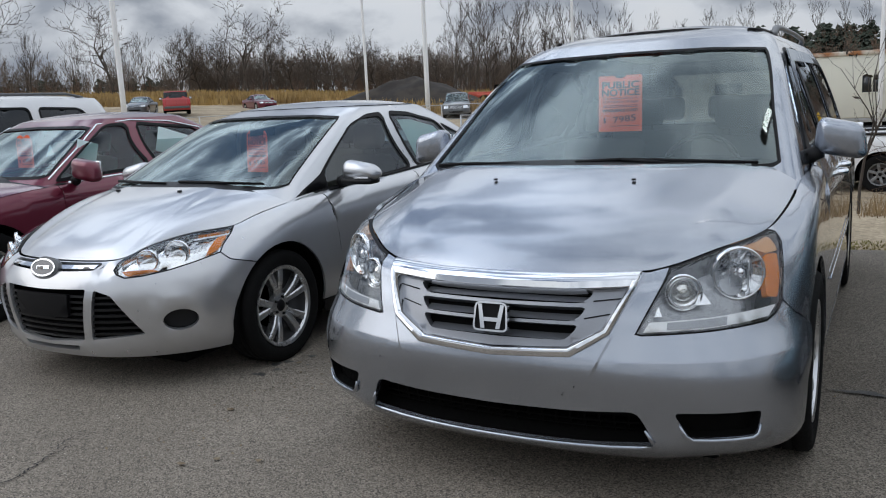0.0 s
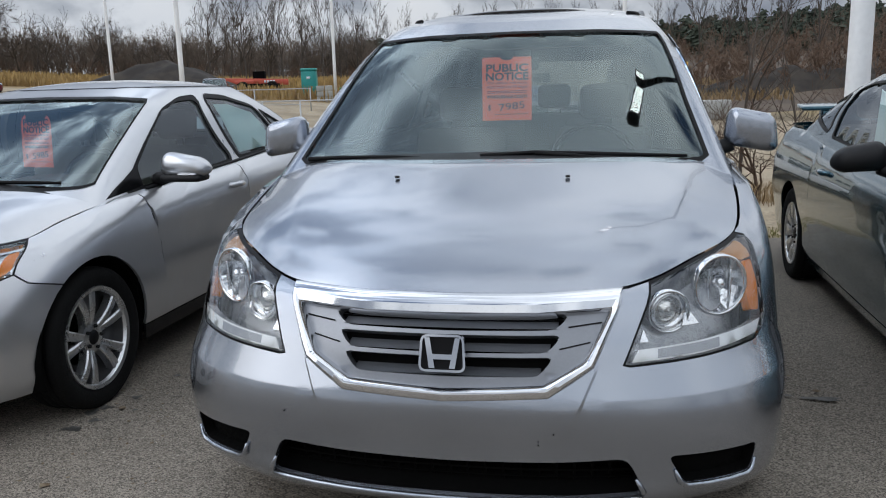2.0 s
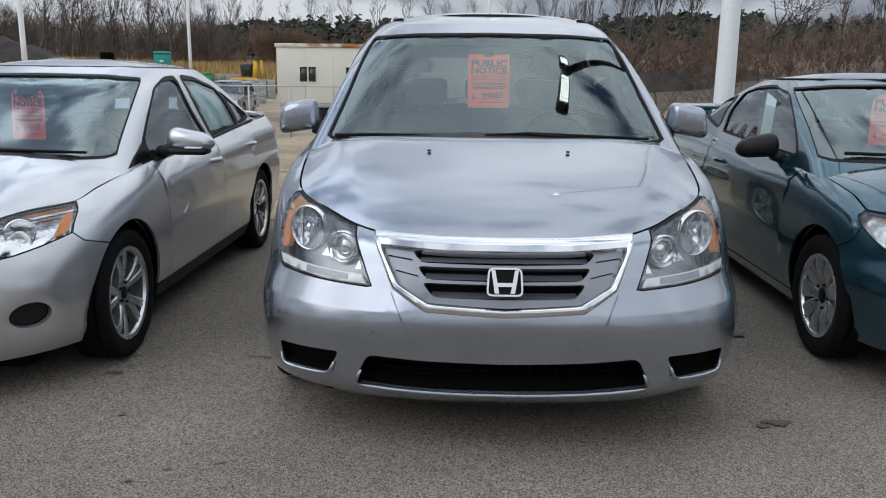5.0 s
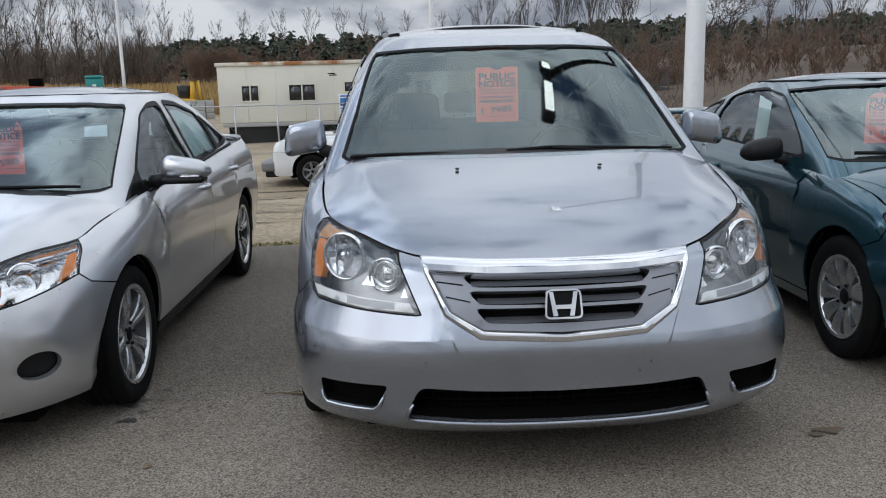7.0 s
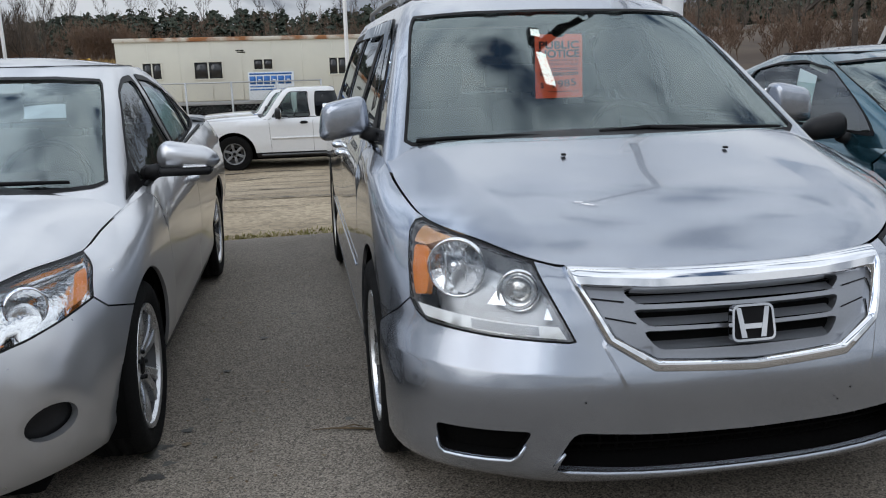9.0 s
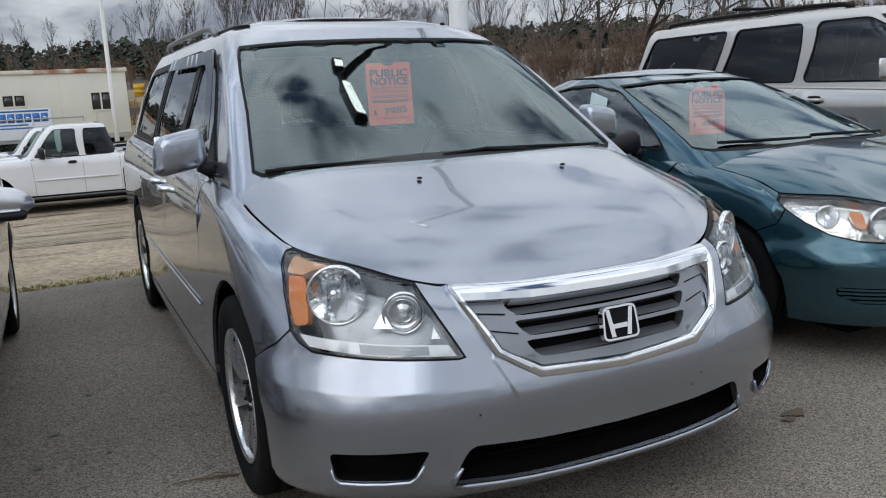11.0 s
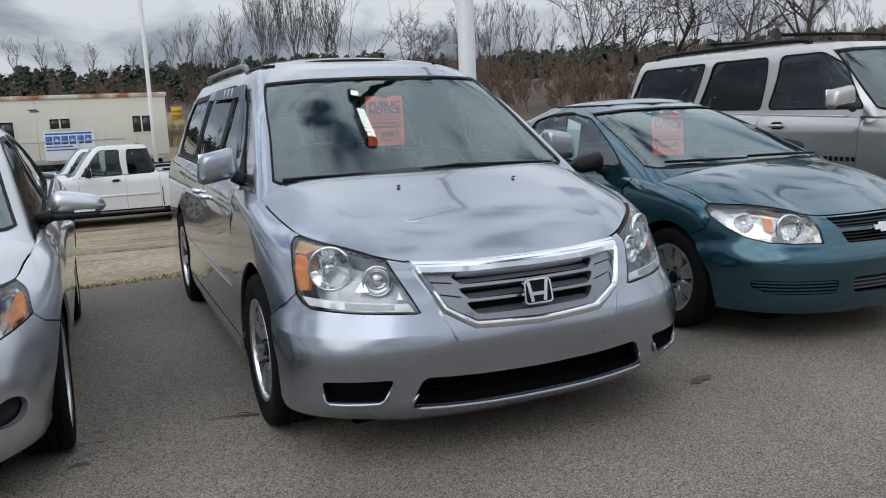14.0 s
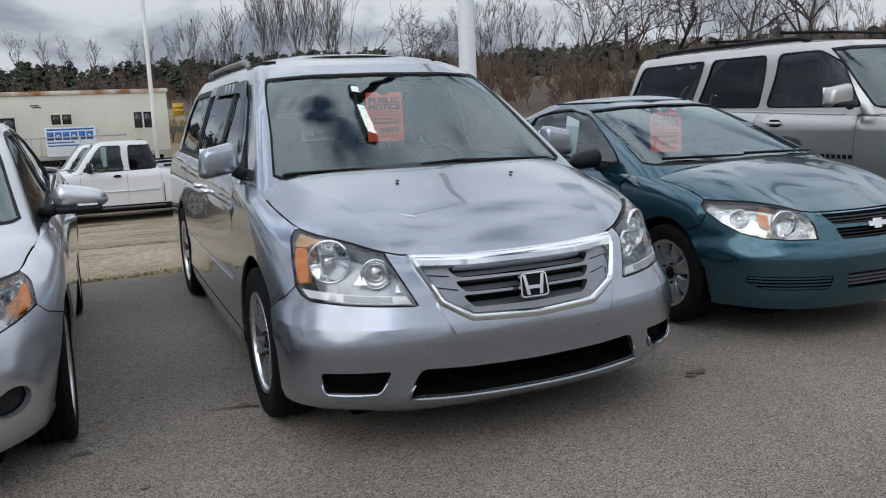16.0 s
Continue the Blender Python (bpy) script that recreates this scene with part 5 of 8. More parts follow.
# ---- silver sedan ----
def silver_sedan():
    root = thing("sedan", pose(-2.67, 0, 0), "bright silver compact sedan with black lower grille, parked beside the minivan", "car")
    L = Shell(curve((0.14, 0.80), (0.2, 0.85), (0.35, 0.895), (0.55, 0.91), (0.72, 0.908), (0.85, 0.885), (0.98, 0.85)),
              curve((0.14, 0.30), (0.2, 0.22), (0.28, 0.175), (0.4, 0.155), (0.5, 0.15), (0.58, 0.165), (0.65, 0.20), (0.72, 0.27), (0.78, 0.38), (0.85, 0.55), (0.95, 0.9)),
              curve((0.14, 4.55), (0.5, 4.68), (0.8, 4.66), (1.05, 4.6)), 0.85, 0.5, 2.3, 2.8, lip=0.05)
    set_top(L, [("x", 0, 0.686), ("x", 0.36, 0.688), ("x", 0.44, 0.70), ("x", 0.51, 0.747), ("x", 0.65, 0.792), ("x", 0.775, 0.808), ("y", 1.0, 0.85), ("y", 1.25, 0.885), ("y", 1.5, 0.90), ("y", 2.8, 0.955), ("y", 3.6, 1.0), ("y", 4.2, 1.03), ("end", 0, 1.05)])
    G = Shell(curve((0.86, 0.85), (0.95, 0.80), (1.1, 0.745), (1.25, 0.69), (1.355, 0.635), (1.405, 0.59)),
              curve((0.86, 0.98), (0.95, 1.13), (1.15, 1.52), (1.30, 1.84), (1.36, 2.0), (1.405, 2.18)),
              curve((0.86, 4.5), (1.0, 4.25), (1.2, 3.85), (1.405, 3.35)), 0.30, 0.30, 3.0, 3.2, zref=1.1, barrel=0.05)
    fx = lambda x, z: (L.sx(x, z), z)
    c = Spec()
    c.L, c.G, c.W, c.paint, c.step, c.R = L, G, 0.91, PAINT_SEDAN, 0.06, 0.318
    c.arch, c.hubs, c.zb, c.chin, c.sill, c.sill_mat = 0.365, (1.036, 3.684), 0.17, 0.03, 0.27, BLACK
    c.doors, c.slant, c.corner, c.lamp_in, c.nose_bulge = [1.52, 2.62, 3.46], 0.10, L.sx(0.775, 0.808), L.sx(0.44, 0.70), None
    c.seam = [(0, 0.60), fx(0.84, 0.655), fx(0.807, 0.695)]
    c.lamp_rear = [fx(0.80, 0.73), fx(0.79, 0.77)]
    c.lamp_low = [fx(0.74, 0.662), fx(0.67, 0.638), fx(0.57, 0.618), fx(0.497, 0.613), fx(0.455, 0.630), fx(0.433, 0.652), fx(0.432, 0.678)]
    lamp = c.lamp_low[::-1] + [c.seam[-1]] + c.lamp_rear + [(s, float(L.top(s)) - 0.004) for s in np.linspace(c.corner, c.lamp_in, 10)]
    upper = rounded(symmetric(L, [(0, 0.682), (0.33, 0.682), (0.352, 0.676), (0.322, 0.650), (0, 0.640)]), 0.01)
    main = rounded(symmetric(L, [(0, 0.556), (0.306, 0.562), (0.254, 0.292), (0, 0.278)]), 0.012)
    side = rounded([fx(0.352, 0.557), fx(0.44, 0.528), fx(0.566, 0.320), fx(0.30, 0.294)], 0.012)
    slot = rounded(symmetric(L, [(0, 0.262), (0.214, 0.266), (0.205, 0.240), (0, 0.236)]), 0.008)
    fog = [(L.sx(0.706, 0.38) + 0.088 * math.cos(a), 0.380 + 0.056 * math.sin(a)) for a in np.linspace(0, 2 * math.pi, 25)[:-1]]
    c.nose_holes = [(upper, False), (main, False), (side, True), (slot, False), (fog, True)]
    ring_s = L.sx(0.706, 0.38)
    c.nose_bulge = lambda u, v: 0.012 * smooth((0.30 - v) / 0.03) + 0.014 * np.exp(-((np.hypot((np.abs(u) - ring_s) / 0.13, (v - 0.38) / 0.085) - 1) / 0.25) ** 2)
    c.side_bulge = lambda u, v: 0.014 * np.exp(-((v - (0.80 + 0.04 * (np.abs(u) - 2.0))) / 0.035) ** 2) - 0.016 * np.exp(-((v - 0.42) / 0.09) ** 2)
    c.cowl, c.cowl_y, c.cowl_s, c.cowl_crown, c.cowl_sag, c.cowl_depth = (1.05, 0.975), 1.22, L.sy(1.22, 0.88), 5, 2.4, 0.2
    c.hood_bulge, c.border = 0.05, 0.010
    c.hood_rise = lambda u, v: 0.012 * smooth((0.55 - 0.08 * (1 - v) - np.abs(u)) / 0.12) * smooth(v / 0.15)
    c.shoulder_end, c.gz0, c.gz1 = 4.1, 0.86, 1.405
    c.strip, c.strip_mat = (1.6, 3.8), SATIN
    c.screen = [(0, 0.955), (0.40, 0.955), (0.70, 0.958), (0.735, 0.97), (0.68, 1.12), (0.595, 1.33), (0.575, 1.35), (0.40, 1.366), (0, 1.372)]
    c.windows = [(rounded([(1.50, 0.915), (2.62, 0.965), (2.50, 1.345), (2.30, 1.335), (2.10, 1.285)], 0.04), GLASS_SIDE, 0.022),
                 (rounded([(2.74, 0.975), (3.44, 1.0), (3.26, 1.27), (2.90, 1.335), (2.62, 1.35)], 0.04), GLASS_SIDE, 0.022),
                 (rounded([(3.50, 1.005), (3.84, 1.06), (3.36, 1.24)], 0.03), GLASS_SIDE, 0.018)]
    c.rear_glass, c.rear_mat = (0.55, 1.04, 1.36), GLASS_SIDE
    c.crown, c.roof_mid, c.roof_power = 0.062, 2.75, 2.4
    c.boot = dict(corner=L.sy(4.45, 1.0), root_s=L.sy(4.05, 1.0), root=(3.95, 1.07), bulge=0.01)
    c.drive, c.seats, c.seat_w, c.seat_tall, c.cloth, c.rvm = 1, [(2.05, (-0.37, 0.37)), (2.95, (-0.38, 0.38))], 0.5, 0.58, CABIN, (1.95, 1.24)
    c.wheel_x, c.rim, c.tyre_w, c.wheel_mat = 0.885, 0.230, 0.205, ALLOY
    c.wheel_style = dict(n=5, pair=(-0.15, 0.15), w0=0.030, w1=0.046, hub=0.070, skew=-0.07)
    made, hood, roof = build_car(root, c)
    recess(L, upper, root, "upper_grille_back", DARK, 0.04)
    part("grille_bar", panel(L.at, symmetric(L, [(0, 0.668), (0.335, 0.672), (0.328, 0.658), (0, 0.652)]), step=0.05, off=0.004, thick=0.02), CHROME, root, "chrome grille bar")
    p = L.at(0.0, 0.66)
    oval = [(0.095 * math.cos(a), 0.048 * math.sin(a)) for a in np.linspace(0, 2 * math.pi, 33)[:-1]]
    flat = lambda u, v: np.stack([u, v, 0 * np.asarray(u)], -1)
    m = pose(p[0], p[1] - 0.022, p[2], 90 - 22)
    part("badge_base", moved(panel(flat, grown(oval, 0.012), step=0.05, thick=0.03), m @ pose(0, 0, -0.004)), GREY_PLASTIC, root)
    bd = part("badge", moved(panel(flat, oval, [grown(oval, -0.009)], step=0.05, off=0.006, thick=0.014), m), CHROME, root, "oval chrome-rimmed badge")
    part("badge_face", moved(panel(flat, grown(oval, -0.008), step=0.05, off=0.003, thick=0), m), BLUE_BADGE, bd)
    part("badge_mark", moved(panel(flat, [(-0.05, -0.012), (0.05, -0.006), (0.05, 0.012), (-0.05, 0.008)], step=0.03, off=0.006, thick=0.003), m), CHROME, bd)
    recess(L, main, root, "lower_grille_back", DARK, 0.07)
    slat_fill(L, main, [0.30 + 0.032 * k for k in range(8)], BLACK, root, "grille_slat", -0.012, 0.012)
    part("plate_holder", panel(L.at, rounded(symmetric(L, [(0, 0.535), (0.20, 0.535), (0.19, 0.415), (0, 0.41)]), 0.01), step=0.05, off=0.006, thick=0.03), SATIN, root)
    for sg in (1, -1):
        s2 = [(sg * u, v) for u, v in side]
        recess(L, s2, root, "side_grille_back", DARK, 0.06)
        slat_fill(L, s2, [0.32 + 0.033 * k for k in range(7)], BLACK, root, "side_grille_slat", -0.012, 0.012)
        recess(L, [(sg * u, v) for u, v in fog], root, "fog_pocket", BLACK, 0.03)
        lp = [(sg * u, v) for u, v in lamp]
        fxs = lambda x, z: (sg * L.sx(x, z), z)
        h = part("headlamp", panel(L.at, grown(lp, -0.003), step=0.05, off=-0.03, thick=-0.028), SILVER_BOWL, root, "clear swept-back headlamp unit")
        part("headlamp_seal", panel(L.at, grown(lp, 0.003), [grown(lp, -0.004)], step=0.03, off=0.0, thick=0.012), SATIN, h)
        mir = Matrix.Diagonal((sg, 1, 1, 1))
        for x, z, r, d in ((0.655, 0.714, 0.056, 0.04), (0.555, 0.686, 0.050, 0.04)):
            g, rg, p = bowl(L, x, z, r, d, 0.022)
            part("reflector", moved(g, mir), SILVER_BOWL, h, smooth=False)
            part("reflector_ring", moved(rg, mir), CHROME, h)
        part("amber_corner", panel(L.at, rounded([fxs(0.752, 0.772), fxs(0.776, 0.780), fxs(0.797, 0.715), fxs(0.770, 0.690)], 0.012), step=0.04, off=-0.012, thick=0.03), AMBER, h, "amber corner lens")
        part("amber_strip", panel(L.at, rounded([fxs(0.47, 0.647), fxs(0.60, 0.650), fxs(0.63, 0.641), fxs(0.50, 0.622)], 0.01), step=0.04, off=-0.010, thick=0.03), AMBER, h)
        part("headlamp_lens", panel(L.at, grown(lp, -0.004), step=0.045, off=0.003, thick=0), LENS, h, "clear plastic lens").visible_shadow = False
    for x in (-0.30, 0.22):
        p = hood(np.array([x / 0.80]), np.array([0.86]))[0]
        part("washer_jet", moved(block(-0.012, 0.012, -0.010, 0.010, -0.004, 0.010, 0.004), pose(p[0], p[1], p[2])), BLACK, root)
    ws = lambda x, z, o=0.012: G.at(G.sx(x, z), z) + np.array([0, -o * 0.6, o])
    wiper(root, [ws(0.62, 0.975), ws(0.30, 0.985), ws(-0.02, 0.99)], 0.010)
    wiper(root, [ws(-0.10, 0.975, 0.02), ws(-0.35, 0.985), ws(-0.66, 0.985)], 0.010)
    wing_mirror(root, 0.985, 1.72, 1.015, 0.26, 0.125, 0.14, PAINT_SEDAN, 0.04, BLACK, 0.4)
    handles(root, made, L, [(0, 2.45, 0.835), (1, 3.38, 0.865)], PAINT_SEDAN)
    for sg in (1, -1):
        part("sail_panel", panel(G.at, [(sg * G.sy(y, z), z) for y, z in ((1.30, 0.90), (1.62, 0.925), (1.66, 1.03), (1.50, 0.97))], step=0.05, off=0.006, thick=0.012), SATIN, root)
        part("roof_strip", tube([roof(np.array([sg * G.sy(y, 1.405)]), np.array([0.93]))[0] + np.array([0, 0, -0.009]) for y in np.linspace(2.12, 3.3, 16)], 0.014, 6), SATIN, root)
    notice(root, pose(-0.05, 1.97, 1.14, 86, 0, -7), 0.212, 0.30, "5985")
    part("window_sheet", panel(G.at, [(G.sy(y, z), z) for y, z in ((2.80, 1.0), (3.36, 1.015), (3.22, 1.24), (2.92, 1.305), (2.72, 1.31))], step=0.09, off=-0.014, thick=0.001), PAPER_BLUE, root, "pale aqua paper sheet in the rear side window", smooth=False)
    return root


# ---- teal coupe ----
def teal_coupe():
    root = thing("coupe", pose(2.48, 0, 0), "dark teal two-door coupe with black grille slots, parked beside the minivan", "car")
    L = Shell(curve((0.14, 0.76), (0.2, 0.80), (0.35, 0.845), (0.55, 0.862), (0.7, 0.86), (0.85, 0.835), (0.98, 0.79)),
              curve((0.14, 0.47), (0.2, 0.43), (0.28, 0.385), (0.4, 0.36), (0.5, 0.362), (0.55, 0.385), (0.60, 0.41), (0.66, 0.43), (0.72, 0.47), (0.78, 0.53), (0.85, 0.7), (0.98, 1.2)),
              curve((0.14, 4.80), (0.5, 4.94), (0.98, 4.86)), 0.72, 0.5, 2.5, 2.8, lip=0.06)
    set_top(L, [("x", 0, 0.722), ("x", 0.34, 0.724), ("x", 0.43, 0.735), ("x", 0.52, 0.765), ("x", 0.68, 0.792), ("x", 0.80, 0.795), ("y", 1.1, 0.84), ("y", 1.5, 0.90), ("y", 2.0, 0.935), ("y", 3.1, 0.985), ("y", 4.0, 1.01), ("end", 0, 1.0)])
    G = Shell(curve((0.86, 0.83), (0.965, 0.785), (1.1, 0.725), (1.25, 0.655), (1.33, 0.605), (1.375, 0.56)),
              curve((0.86, 1.18), (0.965, 1.38), (1.15, 1.83), (1.30, 2.23), (1.34, 2.35), (1.375, 2.48)),
              curve((0.86, 4.6), (1.0, 4.3), (1.2, 3.82), (1.375, 3.30)), 0.30, 0.30, 3.0, 3.2, zref=1.1, barrel=0.06)
    fx = lambda x, z: (L.sx(x, z), z)
    c = Spec()
    c.L, c.G, c.W, c.paint, c.step, c.R = L, G, 0.862, PAINT_COUPE, 0.06, 0.312
    c.arch, c.hubs, c.zb, c.chin, c.sill, c.sill_mat = 0.36, (1.237, 3.861), 0.17, 0.02, 0.25, PAINT_COUPE
    c.doors, c.slant, c.corner, c.lamp_in, c.nose_bulge = [1.72, 3.30], 0.05, L.sx(0.80, 0.795), L.sx(0.43, 0.735), None
    c.seam = [(0, 0.62), fx(0.835, 0.66), fx(0.812, 0.73)]
    c.lamp_rear = [fx(0.812, 0.765)]
    c.lamp_low = [fx(0.79, 0.675), fx(0.745, 0.625), fx(0.66, 0.596), fx(0.55, 0.588), fx(0.408, 0.588), fx(0.412, 0.66)]
    lamp = c.lamp_low[::-1] + [c.seam[-1]] + c.lamp_rear + [(s, float(L.top(s)) - 0.006) for s in np.linspace(c.corner, c.lamp_in, 10)]
    g1 = rounded(symmetric(L, [(0, 0.715), (0.335, 0.716), (0.300, 0.662), (0, 0.660)]), 0.012)
    g2 = rounded(symmetric(L, [(0, 0.640), (0.292, 0.642), (0.262, 0.580), (0, 0.578)]), 0.012)
    low = rounded(symmetric(L, [(0, 0.392), (0.262, 0.392), (0.24, 0.300), (0, 0.296)]), 0.02)
    sd = rounded([fx(0.345, 0.385), fx(0.352, 0.305), fx(0.66, 0.305), fx(0.735, 0.345), fx(0.74, 0.385)], 0.02)
    c.nose_holes = [(g1, False), (g2, False), (low, False), (sd, True)]
    c.nose_bulge = lambda u, v: 0.018 * smooth((0.56 - v) / 0.03) * smooth((v - 0.40) / 0.05) + 0.01 * smooth((0.30 - v) / 0.03)
    c.side_bulge = lambda u, v: 0.012 * np.exp(-((v - 0.80) / 0.05) ** 2) - 0.016 * np.exp(-((v - 0.42) / 0.09) ** 2)
    c.cowl, c.cowl_y, c.cowl_s, c.cowl_crown, c.cowl_sag, c.cowl_depth = (1.31, 0.968), 1.50, L.sy(1.50, 0.90), 4, 2.4, 0.2
    c.hood_bulge = 0.034
    c.border = 0.009
    c.hood_rise = lambda u, v: 0.010 * smooth((0.74 - 0.16 * (1 - v) - np.abs(u)) / 0.5) * smooth(v / 0.25)
    c.shoulder_end, c.gz0, c.gz1 = 4.2, 0.86, 1.375
    c.strip, c.strip_mat = (1.8, 3.9), SATIN
    c.screen = [(0, 0.972), (0.40, 0.97), (0.70, 0.968), (0.74, 0.98), (0.675, 1.12), (0.588, 1.30), (0.565, 1.33), (0.35, 1.35), (0, 1.356)]
    c.windows = [(rounded([(1.82, 0.965), (3.22, 1.015), (3.24, 1.285), (3.0, 1.325), (2.72, 1.338), (2.44, 1.295), (2.10, 1.135)], 0.05), GLASS_SIDE, 0.009),
                 (rounded([(3.36, 1.03), (3.95, 1.12), (3.74, 1.185), (3.36, 1.262)], 0.04), GLASS_SIDE, 0.009)]
    c.rear_glass, c.rear_mat = (0.5, 1.03, 1.33), GLASS_SIDE
    c.crown, c.roof_mid, c.roof_power = 0.055, 2.8, 2.4
    c.boot = dict(corner=L.sy(4.6, 1.0), root_s=L.sy(4.1, 1.0), root=(4.0, 1.05), bulge=0.01)
    c.drive, c.seats, c.seat_w, c.seat_tall, c.cloth, c.rvm = 1, [(2.25, (-0.35, 0.35)), (3.1, (-0.35, 0.35))], 0.5, 0.58, CABIN, (2.34, 1.27)
    c.wheel_x, c.rim, c.tyre_w, c.wheel_mat = 0.842, 0.212, 0.195, ALLOY
    c.wheel_style = dict(n=9, w0=0.044, w1=0.098, hub=0.085, out=0.86)
    made, hood, roof = build_car(root, c)
    for g, z in ((g1, (0.672, 0.688, 0.704)), (g2, (0.592, 0.610, 0.627))):
        recess(L, g, root, "grille_back", DARK, 0.05)
        slat_fill(L, g, z, BLACK, root, "grille_slat", -0.012, 0.007)
    recess(L, low, root, "intake_back", DARK, 0.05)
    slat_fill(L, low, (0.322, 0.345, 0.368), GREY_PLASTIC, root, "intake_slat", -0.006, 0.006)
    p = L.at(0.0, 0.65)
    flat = lambda u, v: np.stack([u, v, 0 * np.asarray(u)], -1)
    m = pose(p[0], p[1] - 0.012, p[2], 90 - 15)
    bd = part("badge", moved(panel(flat, [(-0.075, -0.014), (-0.03, -0.014), (-0.034, -0.028), (0.022, -0.028), (0.026, -0.014), (0.068, -0.014), (0.076, 0.014), (0.03, 0.014), (0.034, 0.028), (-0.022, 0.028), (-0.026, 0.014), (-0.068, 0.014)], step=0.03, off=0.004, thick=0.014), m), CHROME, root, "chrome cross-bar badge")
    for sg in (1, -1):
        s2 = [(sg * u, v) for u, v in sd]
        recess(L, s2, root, "fog_pocket", DARK, 0.03)
        slat_fill(L, s2, (0.315, 0.335, 0.355, 0.374), PAINT_COUPE, root, "body_slat", -0.002, 0.011, "thin body-coloured slat")
        lp = [(sg * u, v) for u, v in lamp]
        fxs = lambda x, z: (sg * L.sx(x, z), z)
        h = part("headlamp", panel(L.at, grown(lp, -0.003), step=0.05, off=-0.05, thick=-0.045), LAMP_BRIGHT, root, "clear wraparound headlamp unit")
        part("headlamp_seal", panel(L.at, grown(lp, 0.003), [grown(lp, -0.004)], step=0.03, off=0.0, thick=0.012), SATIN, h)
        mir = Matrix.Diagonal((sg, 1, 1, 1))
        for x, z, r, d in ((0.545, 0.672, 0.070, 0.045), (0.72, 0.705, 0.046, 0.04)):
            g, rg, p = bowl(L, x, z, r, d, 0.024)
            part("reflector", moved(g, mir), SILVER_BOWL, h, smooth=False)
            part("reflector_ring", moved(rg, mir), CHROME, h)
        part("amber_lens", panel(L.at, rounded([fxs(0.615, 0.732), fxs(0.66, 0.735), fxs(0.665, 0.67), fxs(0.63, 0.65)], 0.015), step=0.04, off=-0.015, thick=0.03), AMBER, h, "amber turn signal lens")
        part("headlamp_lens", panel(L.at, grown(lp, -0.004), step=0.045, off=0.003, thick=0), LENS, h, "clear plastic lens").visible_shadow = False
        part("roof_strip", tube([roof(np.array([sg * G.sy(y, 1.375)]), np.array([0.94]))[0] + np.array([0, 0, 0.001]) for y in np.linspace(2.3, 3.3, 14)], 0.008, 6), SATIN, root)
        part("spoiler_post", block(sg * 0.48 - 0.03, sg * 0.48 + 0.03, 4.62, 4.72, 0.98, 1.13, 0.015), PAINT_COUPE, root)
    part("spoiler", moved(block(-0.66, 0.66, -0.10, 0.10, -0.016, 0.016, 0.014, 3), pose(0, 4.68, 1.14, 6)), PAINT_COUPE, root, "teal rear spoiler wing")
    ws = lambda x, z, o=0.012: G.at(G.sx(x, z), z) + np.array([0, -o * 0.6, o])
    wiper(root, [ws(0.62, 0.985), ws(0.30, 0.995), ws(-0.02, 1.0)], 0.010)
    wiper(root, [ws(-0.06, 0.985, 0.02), ws(-0.35, 0.995), ws(-0.64, 0.995)], 0.010)
    wing_mirror(root, 0.925, 2.0, 1.00, 0.24, 0.135, 0.15, BLACK, 0.04, None, 0.3)
    handles(root, made, L, [(0, 2.95, 0.83)], PAINT_COUPE)
    notice(root, pose(-0.05, 2.25, 1.150, 86, 0, -22), 0.236, 0.31, "4845")
    part("window_sheet", moved(block(-0.09, 0.09, -0.0006, 0.0006, -0.15, 0.15, 0), pose(-0.66, 2.62, 1.13, 0, -14, 90)), PAPER_BLUE, root, "pale aqua paper sheet in the side window", smooth=False)
    part("window_tag", moved(block(-0.09, 0.09, -0.0006, 0.0006, -0.018, 0.018, 0), pose(-0.585, 2.60, 1.30, 0, -14, 90)), PAPER_WHITE, root, smooth=False)
    return root


